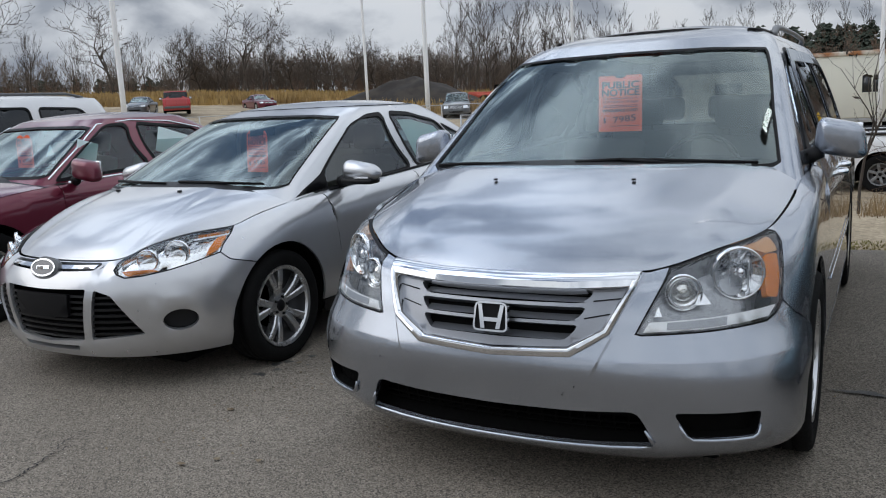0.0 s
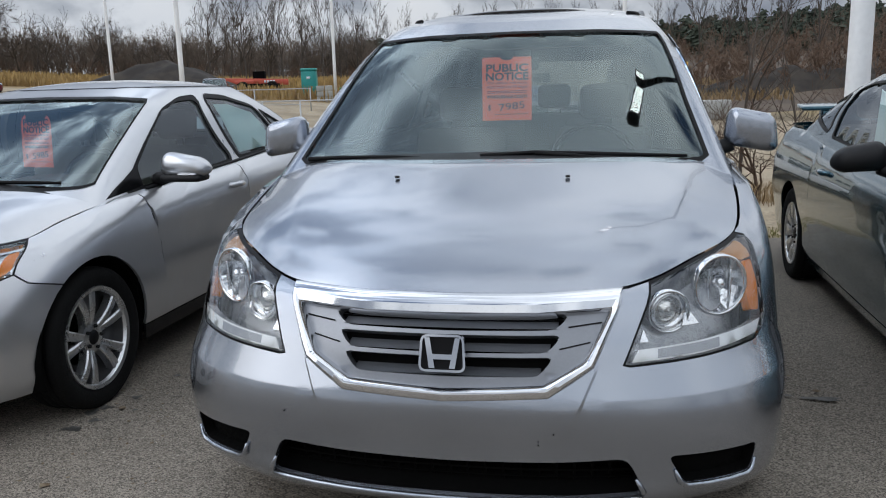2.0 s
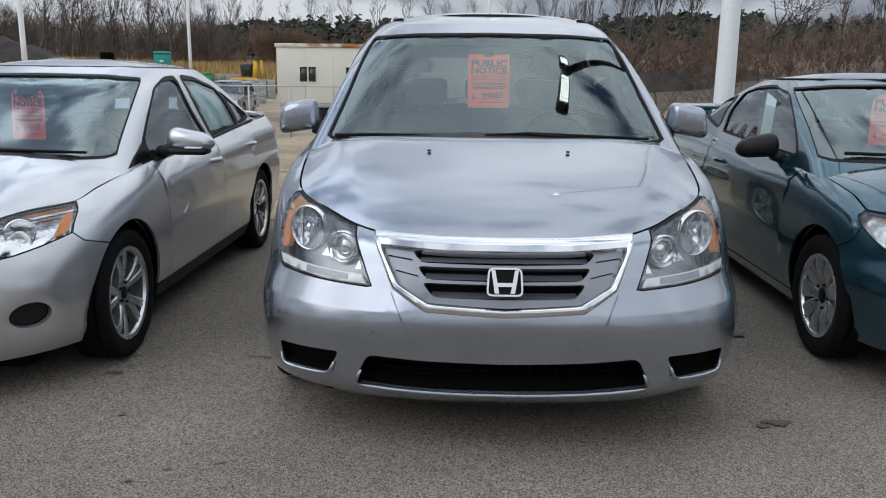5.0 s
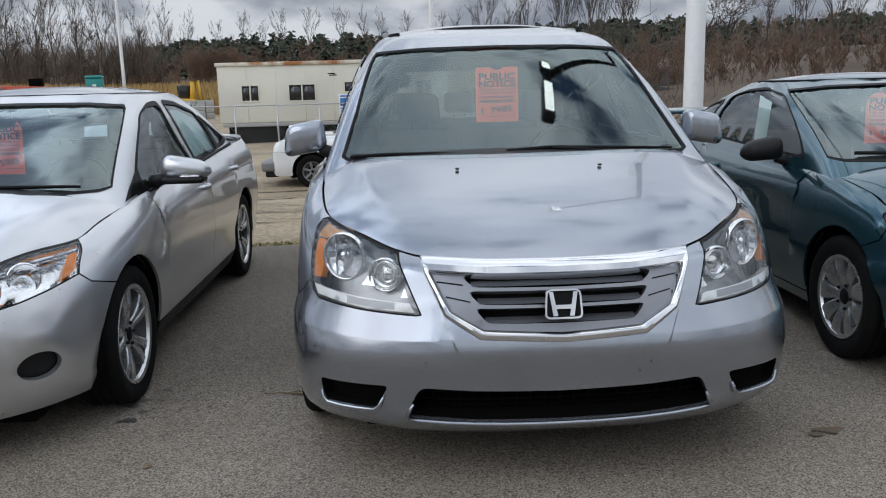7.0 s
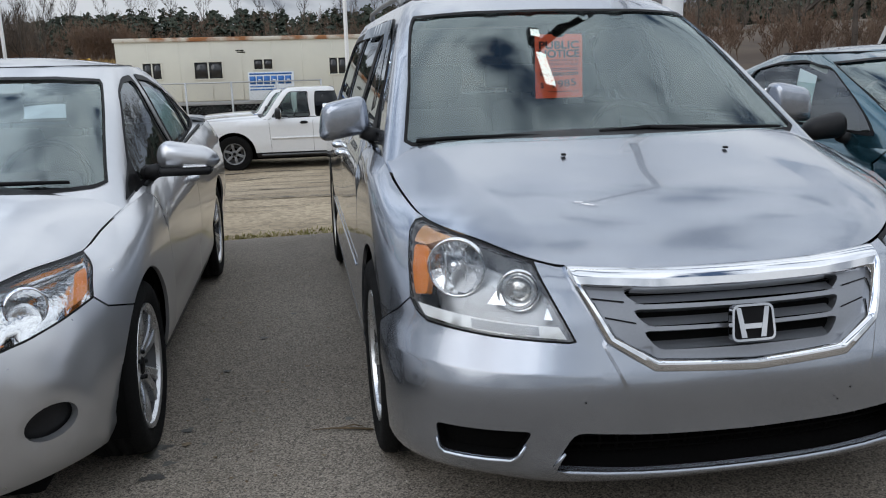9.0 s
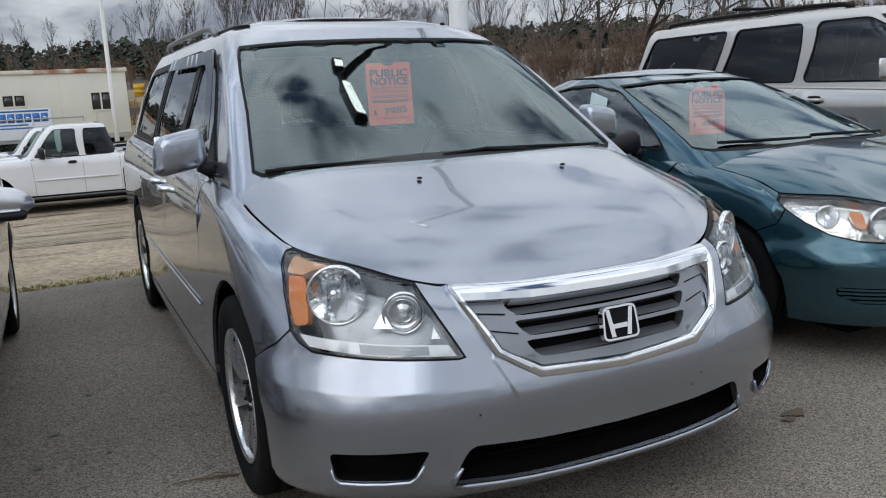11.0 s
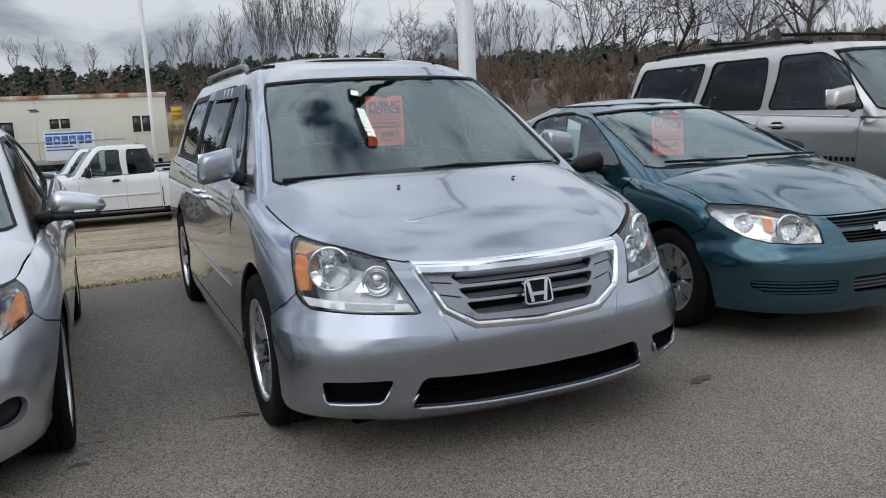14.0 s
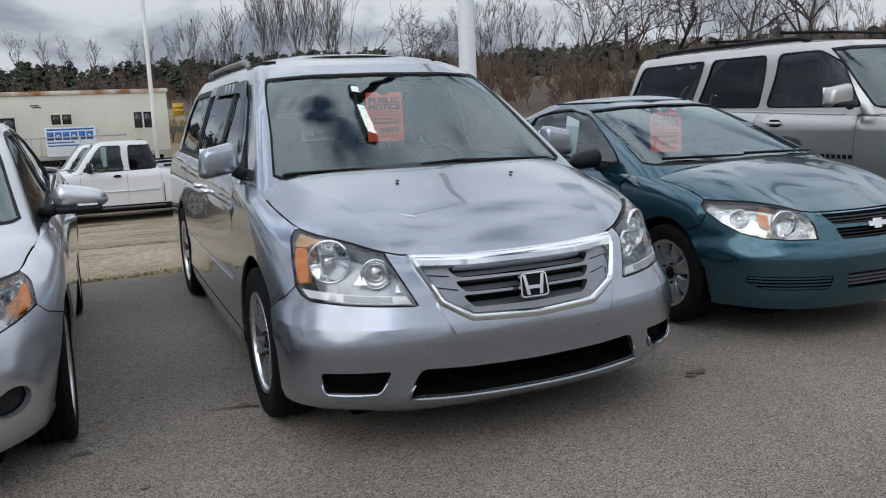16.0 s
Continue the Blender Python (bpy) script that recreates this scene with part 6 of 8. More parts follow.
# ---- the plainer cars ----
def plain_car(name, m, label, category, paint, kind, **o):
    """A car seen from further off: sedan, suv or pickup."""
    root = thing(name, m, label, category)
    W, ln, h = o.get("W", 0.93), o.get("length", 5.0), o.get("height", 1.46)
    tall = kind != "sedan"
    zb, R = (0.30, 0.395 if kind == "pickup" else 0.375) if tall else (0.18, 0.33)
    nose = o.get("nose", 0.98 if not tall else 1.06)
    belt = o.get("belt", 0.92)
    L = Shell(curve((zb - 0.06, W - 0.09), (zb + 0.1, W - 0.03), (0.6, W), (belt - 0.1, W - 0.005), (belt + 0.1, W - 0.06)),
              curve((zb - 0.06, -0.02 + 0.08), (zb + 0.12, 0.0), (0.55, 0.0), (belt * 0.78, 0.07 if kind != "pickup" else 0.02), (belt, 0.18 if kind != "pickup" else 0.10)),
              curve((zb - 0.06, ln - 0.08), (0.6, ln), (belt + 0.1, ln - 0.05)), 0.55 if not tall else (0.16 if kind == "pickup" else 0.32), 0.4 if kind != "pickup" else 0.14, 2.6, 3.2, lip=0.05)
    cz = belt - 0.02
    fz = o.get("hood_front", belt * 0.80)
    wb = o.get("base", 2.9)
    set_top(L, [("x", 0, fz), ("x", 0.6 * W, fz + 0.01), ("x", 0.86 * W, fz + 0.03), ("y", nose + 0.4, cz), ("y", o["screen_y"] + 0.4, belt), ("y", ln - 0.9, belt + 0.06), ("end", 0, belt + 0.07)])
    ry = o["roof"]
    zr = h - 0.06
    G = Shell(curve((belt - 0.08, W - 0.06), (belt + 0.02, W - 0.09), ((belt + zr) / 2, W - 0.19 if not tall else W - (0.11 if kind == "pickup" else 0.14)), (zr - 0.05, W - 0.29 if not tall else W - (0.15 if kind == "pickup" else 0.21)), (zr, W - 0.34 if not tall else W - (0.19 if kind == "pickup" else 0.26))),
              curve((belt - 0.08, o["screen_y"] - 0.14), (belt + 0.02, o["screen_y"]), (zr - 0.05, ry[0] - 0.1), (zr, ry[0])),
              curve((belt - 0.08, o["tail_y"] + 0.1), (belt + 0.05, o["tail_y"]), (zr, ry[1])), 0.26 if kind != "pickup" else 0.16, 0.28 if kind != "pickup" else 0.10, 3.0, 3.4, zref=belt + 0.2, barrel=0.03)
    fx = lambda x, z: (L.sx(x, z), z)
    c = Spec()
    c.L, c.G, c.W, c.paint, c.step, c.R = L, G, W, paint, o.get("step", 0.09), R
    c.arch, c.hubs, c.zb, c.chin, c.sill, c.sill_mat = R + (0.08 if kind == "pickup" else 0.055), (nose, nose + wb), zb - 0.02, 0.02, zb + 0.10, o.get("sill_mat", paint)
    c.doors, c.slant, c.corner, c.lamp_in, c.nose_bulge, c.side_bulge = o["doors"], 0.03, L.sx(0.86 * W, fz + 0.03), L.sx(0.52 * W, fz + 0.01), None, (lambda u, v: -0.012 * np.exp(-((v - 0.55) / 0.10) ** 2))
    zl = fz - (0.20 if tall else 0.14)
    c.seam = [(0, zl - 0.02), fx(0.93 * W, zl), fx(0.90 * W, zl)]
    c.lamp_rear = [fx(0.89 * W, (zl + fz) / 2)]
    c.lamp_low = [fx(0.70 * W, zl), fx(0.52 * W, zl + 0.01)]
    lamp = c.lamp_low[::-1] + [c.seam[-1]] + c.lamp_rear + [(s, float(L.top(s)) - 0.006) for s in np.linspace(c.corner, c.lamp_in, 6)]
    gr = rounded(symmetric(L, [(0, fz - 0.03), (0.46 * W, fz - 0.03), (0.42 * W, zl - 0.03), (0, zl - 0.04)]), 0.02)
    lo = rounded(symmetric(L, [(0, zb + 0.20), (0.5 * W, zb + 0.20), (0.45 * W, zb + 0.09), (0, zb + 0.08)]), 0.02)
    c.nose_holes = [(gr, False), (lo, False)]
    c.cowl = (o["screen_y"] - 0.06, belt + 0.045)
    c.cowl_y = o["screen_y"] + 0.10
    c.cowl_s = L.sy(c.cowl_y, cz)
    c.cowl_crown, c.cowl_sag, c.cowl_depth, c.hood_bulge = 4, 2.4, 0.2, 0.03
    c.hood_rise = lambda u, v: 0.02 * smooth((0.6 - np.abs(u)) / 0.16) * smooth(v / 0.2)
    c.shoulder_end, c.gz0, c.gz1 = o["tail_y"] - 0.02, belt - 0.08, zr
    c.strip, c.strip_mat = (o["doors"][0] + 0.1, o["tail_y"] - 0.2), o.get("strip", SATIN)
    xs = W - 0.14
    c.screen = [(0, belt + 0.05), (xs - 0.06, belt + 0.05), (xs - 0.02, belt + 0.07), (W - (0.35 if not tall else 0.26), zr - 0.07), (W - 0.42, zr - 0.055), (0, zr - 0.045)]
    c.windows = [(rounded(w, 0.05), g, o.get("trim", 0.02)) for w, g in o["windows"]]
    c.rear_glass, c.rear_mat = (0.5, belt + 0.13, zr - 0.06), GLASS_DARK
    c.crown, c.roof_mid, c.roof_power, c.boot = (0.06, (ry[0] + ry[1]) / 2, 2.6, None) if kind != "pickup" else (0.022, (ry[0] + ry[1]) / 2, 6.0, None)
    if kind == "sedan":
        c.boot = dict(corner=L.sy(ln - 0.3, belt), root_s=L.sy(o["tail_y"] - 0.1, belt), root=(o["tail_y"] - 0.25, belt + 0.1), bulge=0.01)
    elif kind == "pickup":
        c.boot = dict(corner=L.sy(ln - 0.1, belt), root_s=L.sy(o["tail_y"], belt), root=(o["tail_y"], belt + 0.02), bulge=-0.03)
    c.drive, c.seats, c.seat_w, c.seat_tall, c.cloth, c.rvm = 1, [(o["screen_y"] + 0.95, (-0.4, 0.4))], 0.5, 0.6, CABIN, (ry[0] - 0.1, zr - 0.2)
    c.wheel_x, c.rim, c.tyre_w, c.wheel_mat = W - 0.015, R * 0.60, 0.225, o.get("wheel_mat", ALLOY)
    c.wheel_style = dict(n=6, w0=0.05, w1=0.06, hub=0.075)
    made, hood, roof = build_car(root, c)
    recess(L, gr, root, "grille_back", DARK, 0.05)
    slat_fill(L, gr, list(np.arange(zl, fz - 0.03, 0.035)), o.get("bars", CHROME), root, "grille_slat", -0.01, 0.012)
    recess(L, lo, root, "intake_back", DARK, 0.05)
    for sg in (1, -1):
        lp = [(sg * u, v) for u, v in lamp]
        hl = part("headlamp", panel(L.at, grown(lp, -0.003), step=0.06, off=-0.04, thick=-0.036), SILVER_BOWL, root)
        part("headlamp_lens", panel(L.at, grown(lp, -0.004), step=0.06, off=0.003, thick=0), LENS, hl).visible_shadow = False
        part("tail_lamp", panel(L.at, [(sg * (L.end - d), z) for d, z in ((0.75, 0.72), (0.98, 0.72), (0.98, belt - 0.02), (0.75, belt - 0.02))], step=0.08, off=0.006, thick=0.02), RED_LENS, root, "red tail lamp")
    wing_mirror(root, W + 0.11, o["mirror"][0], o["mirror"][1], 0.24, o.get("mirror_h", 0.16), 0.14, o.get("mirror_paint", paint), 0.04, o.get("mirror_low"))
    handles(root, made, L, o["handles"], o.get("handle_mat", paint))
    return root, L, G, roof


def other_cars():
    r, L, G, roof = plain_car("suv", pose(5.12, 0.15, 0), "pewter full-size suv with black roof rack and dark glass", "suv", PAINT_SUV, "suv", W=1.0, length=5.45, height=1.90, belt=1.20, base=3.15, screen_y=1.62, tail_y=5.36, roof=(2.35, 5.16), doors=[1.85, 2.97, 3.94],
        windows=[([(1.90, 1.27), (2.92, 1.28), (2.86, 1.755), (2.40, 1.755), (2.18, 1.64)], GLASS_SIDE), ([(3.02, 1.28), (3.89, 1.29), (3.74, 1.755), (3.02, 1.755)], GLASS_DARK), ([(4.0, 1.29), (5.12, 1.31), (4.90, 1.745), (3.87, 1.755)], GLASS_DARK)],
        mirror=(1.92, 1.37), mirror_h=0.16, handles=[(0, 2.72, 1.135), (1, 3.62, 1.14)], step=0.07, mirror_low=BLACK, trim=0.008, strip=PAINT_SUV)
    for sg in (1, -1):
        rl = [roof(np.array([sg * G.sy(y, 1.84)]), np.array([0.90]))[0] + np.array([0, 0, h]) for y, h in ((2.55, 0.0), (2.65, 0.03), (3.0, 0.045), (4.5, 0.045), (4.95, 0.03), (5.05, 0.0))]
        part("roof_rail", tube(rl, 0.02, 8), SATIN, r)
        part("lower_cladding", panel(L.at, [(sg * L.sy(y, z), z) for y, z in ((1.9, 0.42), (3.6, 0.42), (3.6, 0.60), (1.9, 0.60))], step=0.15, off=0.008, thick=0.012), PAINT_SUV, r)
        part("name_bars", cat(*[panel(L.at, [(sg * L.sy(y, 0.95), 0.845), (sg * L.sy(y + 0.035, 0.95), 0.845), (sg * L.sy(y + 0.035, 0.95), 0.88), (sg * L.sy(y, 0.95), 0.88)], step=0.06, off=0.004, thick=0.004) for y in np.arange(1.88, 2.2, 0.055)]), SATIN, r)
    for y in (2.95, 3.9):
        part("rack_bar", tube([(-0.72, y, 1.955), (0, y, 1.965), (0.72, y, 1.955)], 0.016, 6), SATIN, r)
    part("red_pinstripe", tube([L.at(-L.sy(y, 0.62), 0.62) + np.array([-0.01, 0, 0]) for y in (1.95, 2.8, 3.5)], 0.004, 4), CHROME, r)

    r, L, G, roof = plain_car("large_sedan", pose(-5.33, 0.02, 0), "maroon full-size sedan with chrome window line", "car", PAINT_MAROON, "sedan", W=0.935, length=5.1, height=1.475, belt=0.93, base=2.93, screen_y=1.42, tail_y=4.15, roof=(2.25, 3.35), doors=[1.62, 2.62, 3.48],
        windows=[([(1.66, 0.965), (2.56, 1.0), (2.50, 1.36), (2.30, 1.35)], GLASS_SIDE), ([(2.68, 1.0), (3.50, 1.03), (3.28, 1.30), (2.62, 1.36)], GLASS_SIDE)],
        mirror=(1.75, 1.03), handles=[(0, 2.45, 0.84), (1, 3.36, 0.86)], strip=CHROME, handle_mat=CHROME, step=0.07)
    for sg in (1, -1):
        part("chrome_line", tube([G.at(sg * G.sy(y, z), z) + np.array([sg * 0.004, 0, 0]) for y, z in ((1.60, 0.97), (1.95, 1.18), (2.27, 1.37), (2.6, 1.395), (3.0, 1.37), (3.34, 1.30), (3.6, 1.05))], 0.008, 6), CHROME, r)
        part("window_sheet", moved(block(-0.22, 0.22, -0.0006, 0.0006, -0.11, 0.11, 0), pose(sg * 0.72, 3.0, 1.16, 0, sg * 16, 90)), PAPER_BLUE, r, "pale aqua paper sheet in the rear side window", smooth=False)
        part("window_sheet", moved(block(-0.10, 0.10, -0.0006, 0.0006, -0.10, 0.10, 0), pose(sg * 0.70, 2.05, 1.14, 0, sg * 16, 90)), PAPER_BLUE, r, smooth=False)
    notice(r, pose(-0.05, 2.02, 1.17, 88, 0, 0), 0.216, 0.28, "6985")

    r, L, G, roof = plain_car("white_suv", pose(-8.15, 0.1, 0), "white suv with dark glass and grey roof rails", "suv", PAINT_WHITE, "suv", W=0.95, length=4.9, height=1.74, belt=1.10, base=2.85, screen_y=1.4, tail_y=4.80, roof=(2.2, 4.55), doors=[1.65, 2.65, 3.55],
        windows=[([(1.80, 1.16), (2.58, 1.17), (2.54, 1.58), (2.25, 1.57)], GLASS_DARK), ([(2.70, 1.17), (3.48, 1.18), (3.42, 1.57), (2.70, 1.58)], GLASS_DARK), ([(3.60, 1.18), (4.50, 1.22), (4.10, 1.55), (3.56, 1.57)], GLASS_DARK)],
        mirror=(1.9, 1.2), handles=[(0, 2.5, 1.0)])
    for sg in (1, -1):
        rl = [roof(np.array([sg * G.sy(y, 1.68)]), np.array([0.92]))[0] + np.array([0, 0, h]) for y, h in ((2.5, 0.0), (2.6, 0.03), (3.0, 0.045), (4.1, 0.045), (4.35, 0.0))]
        part("roof_rail", tube(rl, 0.018, 8), GREY_PLASTIC, r)


def pickup(m, label, paint, name="pickup_truck"):
    r, L, G, roof = plain_car(name, m, label, "truck", paint, "pickup", W=1.0, length=6.1, height=1.86, belt=1.14, hood_front=1.07, base=3.7, nose=1.0, screen_y=1.60, tail_y=3.50, roof=(2.20, 3.30), doors=[1.80, 2.77, 3.50],
        windows=[([(1.87, 1.18), (2.71, 1.18), (2.68, 1.72), (2.27, 1.72)], GLASS_SIDE), ([(2.85, 1.18), (3.40, 1.18), (3.34, 1.71), (2.85, 1.72)], GLASS_DARK)], trim=0.012,
        mirror=(2.01, 1.27), mirror_h=0.20, mirror_paint=BLACK, handles=[(0, 2.57, 1.05)], handle_mat=BLACK, bars=GREY_PLASTIC, sill_mat=BLACK, wheel_mat=STEEL_GREY)
    for sg in (1, -1):
        part("bed_rail", tube([(sg * 0.93, y, 1.235) for y in (3.58, 4.8, 5.95)], 0.03, 8), BLACK, r)
        part("running_board", block(sg * 0.90 - 0.10, sg * 0.90 + 0.10, 1.6, 3.55, 0.33, 0.37, 0.015), GREY_PLASTIC, r)
        part("body_moulding", tube([L.at(sg * L.sy(y, 0.72), 0.72) + np.array([sg * 0.006, 0, 0]) for y in (1.85, 2.65, 3.45)], 0.022, 6), paint, r)
        part("bed_seam", tube([L.at(sg * L.sy(3.54, z), z) + np.array([sg * 0.002, 0, 0]) for z in (0.42, 0.8, 1.18)], 0.012, 5), SATIN, r)
    part("front_bumper_bar", block(-0.98, 0.98, -0.20, 0.12, 0.42, 0.66, 0.05, 3), STEEL_GREY, r, "grey steel front bumper")
    part("bumper_valance", block(-0.90, 0.90, -0.12, 0.2, 0.28, 0.43, 0.03), BLACK, r)
    part("rear_bumper_bar", block(-0.9, 0.9, 6.05, 6.2, 0.45, 0.62, 0.03), GREY_PLASTIC, r)
    return r


# ---- ground ----
AZ_RISE = curve((-90, 6.0), (-46, 4.4), (-30, 2.9), (-19, 2.2), (0, 3.2), (9, 4.4), (28, 6.5), (90, 8.0))
AZ_HILL = curve((-90, 4.0), (-25, 4.0), (-10, 11.0), (10, 11.0), (30, 9.0), (90, 9.0))


def height(x, y):
    """How high the ground lies."""
    x, y = np.asarray(x, float), np.asarray(y, float)
    r, az = np.hypot(x, y), np.degrees(np.arctan2(x, y))
    drop = -0.85 * smooth((y - 6.0) / 9.0) * smooth((x + 27) / 14)
    ahead = smooth((95 - np.abs(az)) / 25)
    rise = AZ_RISE(az) * smooth((r - 18) / 118) * ahead + AZ_HILL(az) * smooth((r - 150) / 130) * ahead
    bumps = 0.10 * np.sin(x * 0.31 + 1.3) * np.sin(y * 0.27) * smooth((r - 18) / 25) + 0.03 * np.sin(x * 1.3) * np.sin(y * 1.1 + 0.4) * smooth((y - 6) / 5)
    return drop + rise + bumps - 0.05 * smooth((7.5 - y) / 1.0)


def two_tone(name, a, b, scale, rough=0.9, bump=0.5, bump_scale=30.0, detail=8.0, lo=0.4, hi=0.6, fine=None):
    """A rough surface of two colours in patches, with grain."""
    m = material(name, a, rough, bump=bump, bump_scale=bump_scale)
    nt = m.node_tree
    tc = nt.nodes.new("ShaderNodeTexCoord")
    n, r, mix = nt.nodes.new("ShaderNodeTexNoise"), nt.nodes.new("ShaderNodeMapRange"), nt.nodes.new("ShaderNodeMix")
    n.inputs["Scale"].default_value, n.inputs["Detail"].default_value = scale, detail
    r.inputs["From Min"].default_value, r.inputs["From Max"].default_value = lo, hi
    mix.data_type = "RGBA"
    mix.inputs["A"].default_value, mix.inputs["B"].default_value = (*a, 1), (*b, 1)
    nt.links.new(tc.outputs["Object"], n.inputs["Vector"])
    nt.links.new(n.outputs["Fac"], r.inputs["Value"])
    nt.links.new(r.outputs[0], mix.inputs["Factor"])
    out = mix.outputs["Result"]
    if fine:
        v, s2, mul = nt.nodes.new("ShaderNodeTexVoronoi"), nt.nodes.new("ShaderNodeMapRange"), nt.nodes.new("ShaderNodeVectorMath")
        v.inputs["Scale"].default_value = fine[0]
        nt.links.new(tc.outputs["Object"], v.inputs["Vector"])
        sep = nt.nodes.new("ShaderNodeSeparateColor")
        nt.links.new(v.outputs["Color"], sep.inputs[0])
        s2.inputs["To Min"].default_value, s2.inputs["To Max"].default_value = fine[1], fine[2]
        nt.links.new(sep.outputs[0], s2.inputs["Value"])
        mul.operation = "SCALE"
        nt.links.new(out, mul.inputs[0])
        nt.links.new(s2.outputs[0], mul.inputs["Scale"])
        out = mul.outputs[0]
    nt.links.new(out, nt.nodes["Principled BSDF"].inputs["Base Color"])
    return m


ASPHALT = two_tone("aged_asphalt", (0.168, 0.146, 0.120), (0.218, 0.191, 0.158), 0.9, 0.85, 0.5, 150, 9, 0.35, 0.65, (200.0, 0.34, 1.80))
ASPHALT.node_tree.nodes["Principled BSDF"].inputs["Specular IOR Level"].default_value = 0.25
GRAVEL = two_tone("cracked_yard", (0.37, 0.30, 0.205), (0.26, 0.205, 0.135), 0.5, 0.95, 0.7, 12, 9, 0.42, 0.62, (22.0, 0.75, 1.25))
STRAW = two_tone("straw_field", (0.33, 0.225, 0.095), (0.24, 0.165, 0.075), 0.12, 0.95, 0.8, 3, 9)
BROWN_GRASS = two_tone("dry_grass", (0.27, 0.20, 0.095), (0.16, 0.125, 0.075), 0.15, 0.95, 0.8, 4, 9)
LITTER = two_tone("woodland_floor", (0.070, 0.048, 0.033), (0.11, 0.08, 0.055), 0.1, 0.95, 0.8, 2, 9)
SOIL = two_tone("dark_soil", (0.022, 0.018, 0.015), (0.045, 0.036, 0.028), 0.8, 0.95, 1.0, 6, 9)
GRASS = two_tone("short_grass", (0.19, 0.185, 0.045), (0.28, 0.225, 0.085), 2.0, 0.8, 0.3, 40)
MAST = material("mast_paint", (0.86, 0.87, 0.88), 0.4, 0.1, vary=0.06, scale=1.5)

xs = np.concatenate([np.linspace(-420, -70, 36)[:-1], np.linspace(-70, -16, 37)[:-1], np.linspace(-16, 16, 81)[:-1], np.linspace(16, 70, 37)[:-1], np.linspace(70, 420, 36)])
ys = np.concatenate([np.linspace(-320, -10, 22)[:-1], np.linspace(-10, 40, 101)[:-1], np.linspace(40, 110, 48)[:-1], np.linspace(110, 480, 60)])
gp, gf = grid_sheet(lambda x, y: np.stack([x, y, height(x, y)], -1), xs, ys)
ground = tagged(part("ground", (gp, gf), GRAVEL, None), "rough ground of cracked yard, straw field and woodland floor", "ground", kind="structure")
for mt in (STRAW, BROWN_GRASS, LITTER):
    ground.data.materials.append(mt)
mid = np.array([gp[list(f)].mean(0) for f in gf])
gr, ga = np.hypot(mid[:, 0], mid[:, 1]), np.degrees(np.arctan2(mid[:, 0], mid[:, 1]))
zone = np.zeros(len(mid), int)
wob = 6 * np.sin(mid[:, 0] * 0.13) * np.sin(mid[:, 1] * 0.11)
field_from = lambda a: 60 + 22 * smooth((-30 - a) / 10)
zone[(gr > field_from(ga) - 2 + wob * 0.4) & (ga < -4)] = 1
zone[(gr > 40 + wob) & (ga >= -4)] = 2
zone[gr > 152 + wob] = 3
zone[(gr > 46 + wob) & (ga > 5)] = 3
ground.data.polygons.foreach_set("material_index", zone.tolist())

lot_edge = lambda x: 5.03 + (np.asarray(x) + 1.46) * 0.15 + 0.04 * np.sin(np.asarray(x) * 2.1)
ux, vy = np.concatenate([np.linspace(-40, -8, 20)[:-1], np.linspace(-8, 8, 65)[:-1], np.linspace(8, 40, 20)]), np.concatenate([np.linspace(0, 0.8, 12), np.linspace(0.82, 1, 40)])
p, f = grid_sheet(lambda x, t: np.stack([x, -45 + (lot_edge(np.clip(x, -14, 14)) + 45) * t, 0.004 * np.sin(x * 0.8) * np.sin(t * 60) - 0.03 * smooth((t - 0.998) / 0.002)], -1), ux, vy)
lot = tagged(part("parking_lot", (p, f), ASPHALT, None), "worn grey asphalt of a car sales lot", "pavement", kind="structure")


def crack(pts, w):
    """A thin dark crack lying in the asphalt."""
    rnd = random.Random(len(pts) * 7 + int(abs(pts[0][0]) * 10))
    line = []
    for (x0, y0), (x1, y1) in zip(pts, pts[1:]):
        for t in np.linspace(0, 1, 9)[:-1]:
            line.append((x0 + (x1 - x0) * t + rnd.uniform(-1, 1) * 0.014, y0 + (y1 - y0) * t + rnd.uniform(-1, 1) * 0.014))
    line = np.array(line)
    d = np.gradient(line, axis=0)
    n = np.stack([-d[:, 1], d[:, 0]], 1) / (np.linalg.norm(d, axis=1)[:, None] + 1e-9)
    ws = w * (0.5 + 0.5 * np.sin(np.arange(len(line)) * 1.7) ** 2) * np.sin(np.linspace(0.1, math.pi - 0.1, len(line)))
    a, b = line + n * ws[:, None], line - n * ws[:, None]
    k = len(line)
    p = np.concatenate([np.c_[a, np.full(k, 0.006)], np.c_[b, np.full(k, 0.006)]])
    return p, [(i, k + i, k + i + 1, i + 1) for i in range(k - 1)]


CRACK = material("crack_shadow", (0.02, 0.019, 0.018), 0.95, vary=0.3, scale=20)
OIL = two_tone("oil_stained_asphalt", (0.055, 0.052, 0.048), (0.10, 0.095, 0.085), 9, 0.55, 0.4, 140, 6)
RUST_STAIN = two_tone("rust_stained_asphalt", (0.125, 0.082, 0.045), (0.10, 0.078, 0.055), 14, 0.85, 0.4, 140, 6)
for pts, w in (([(-1.78, -1.05), (-1.85, -0.69), (-1.862, -0.55), (-1.90, -0.43), (-1.935, -0.27)], 0.006), ([(-1.90, -0.43), (-1.99, -0.30), (-2.02, -0.12)], 0.003)):
    part("asphalt_crack", crack(pts, w), CRACK, lot)


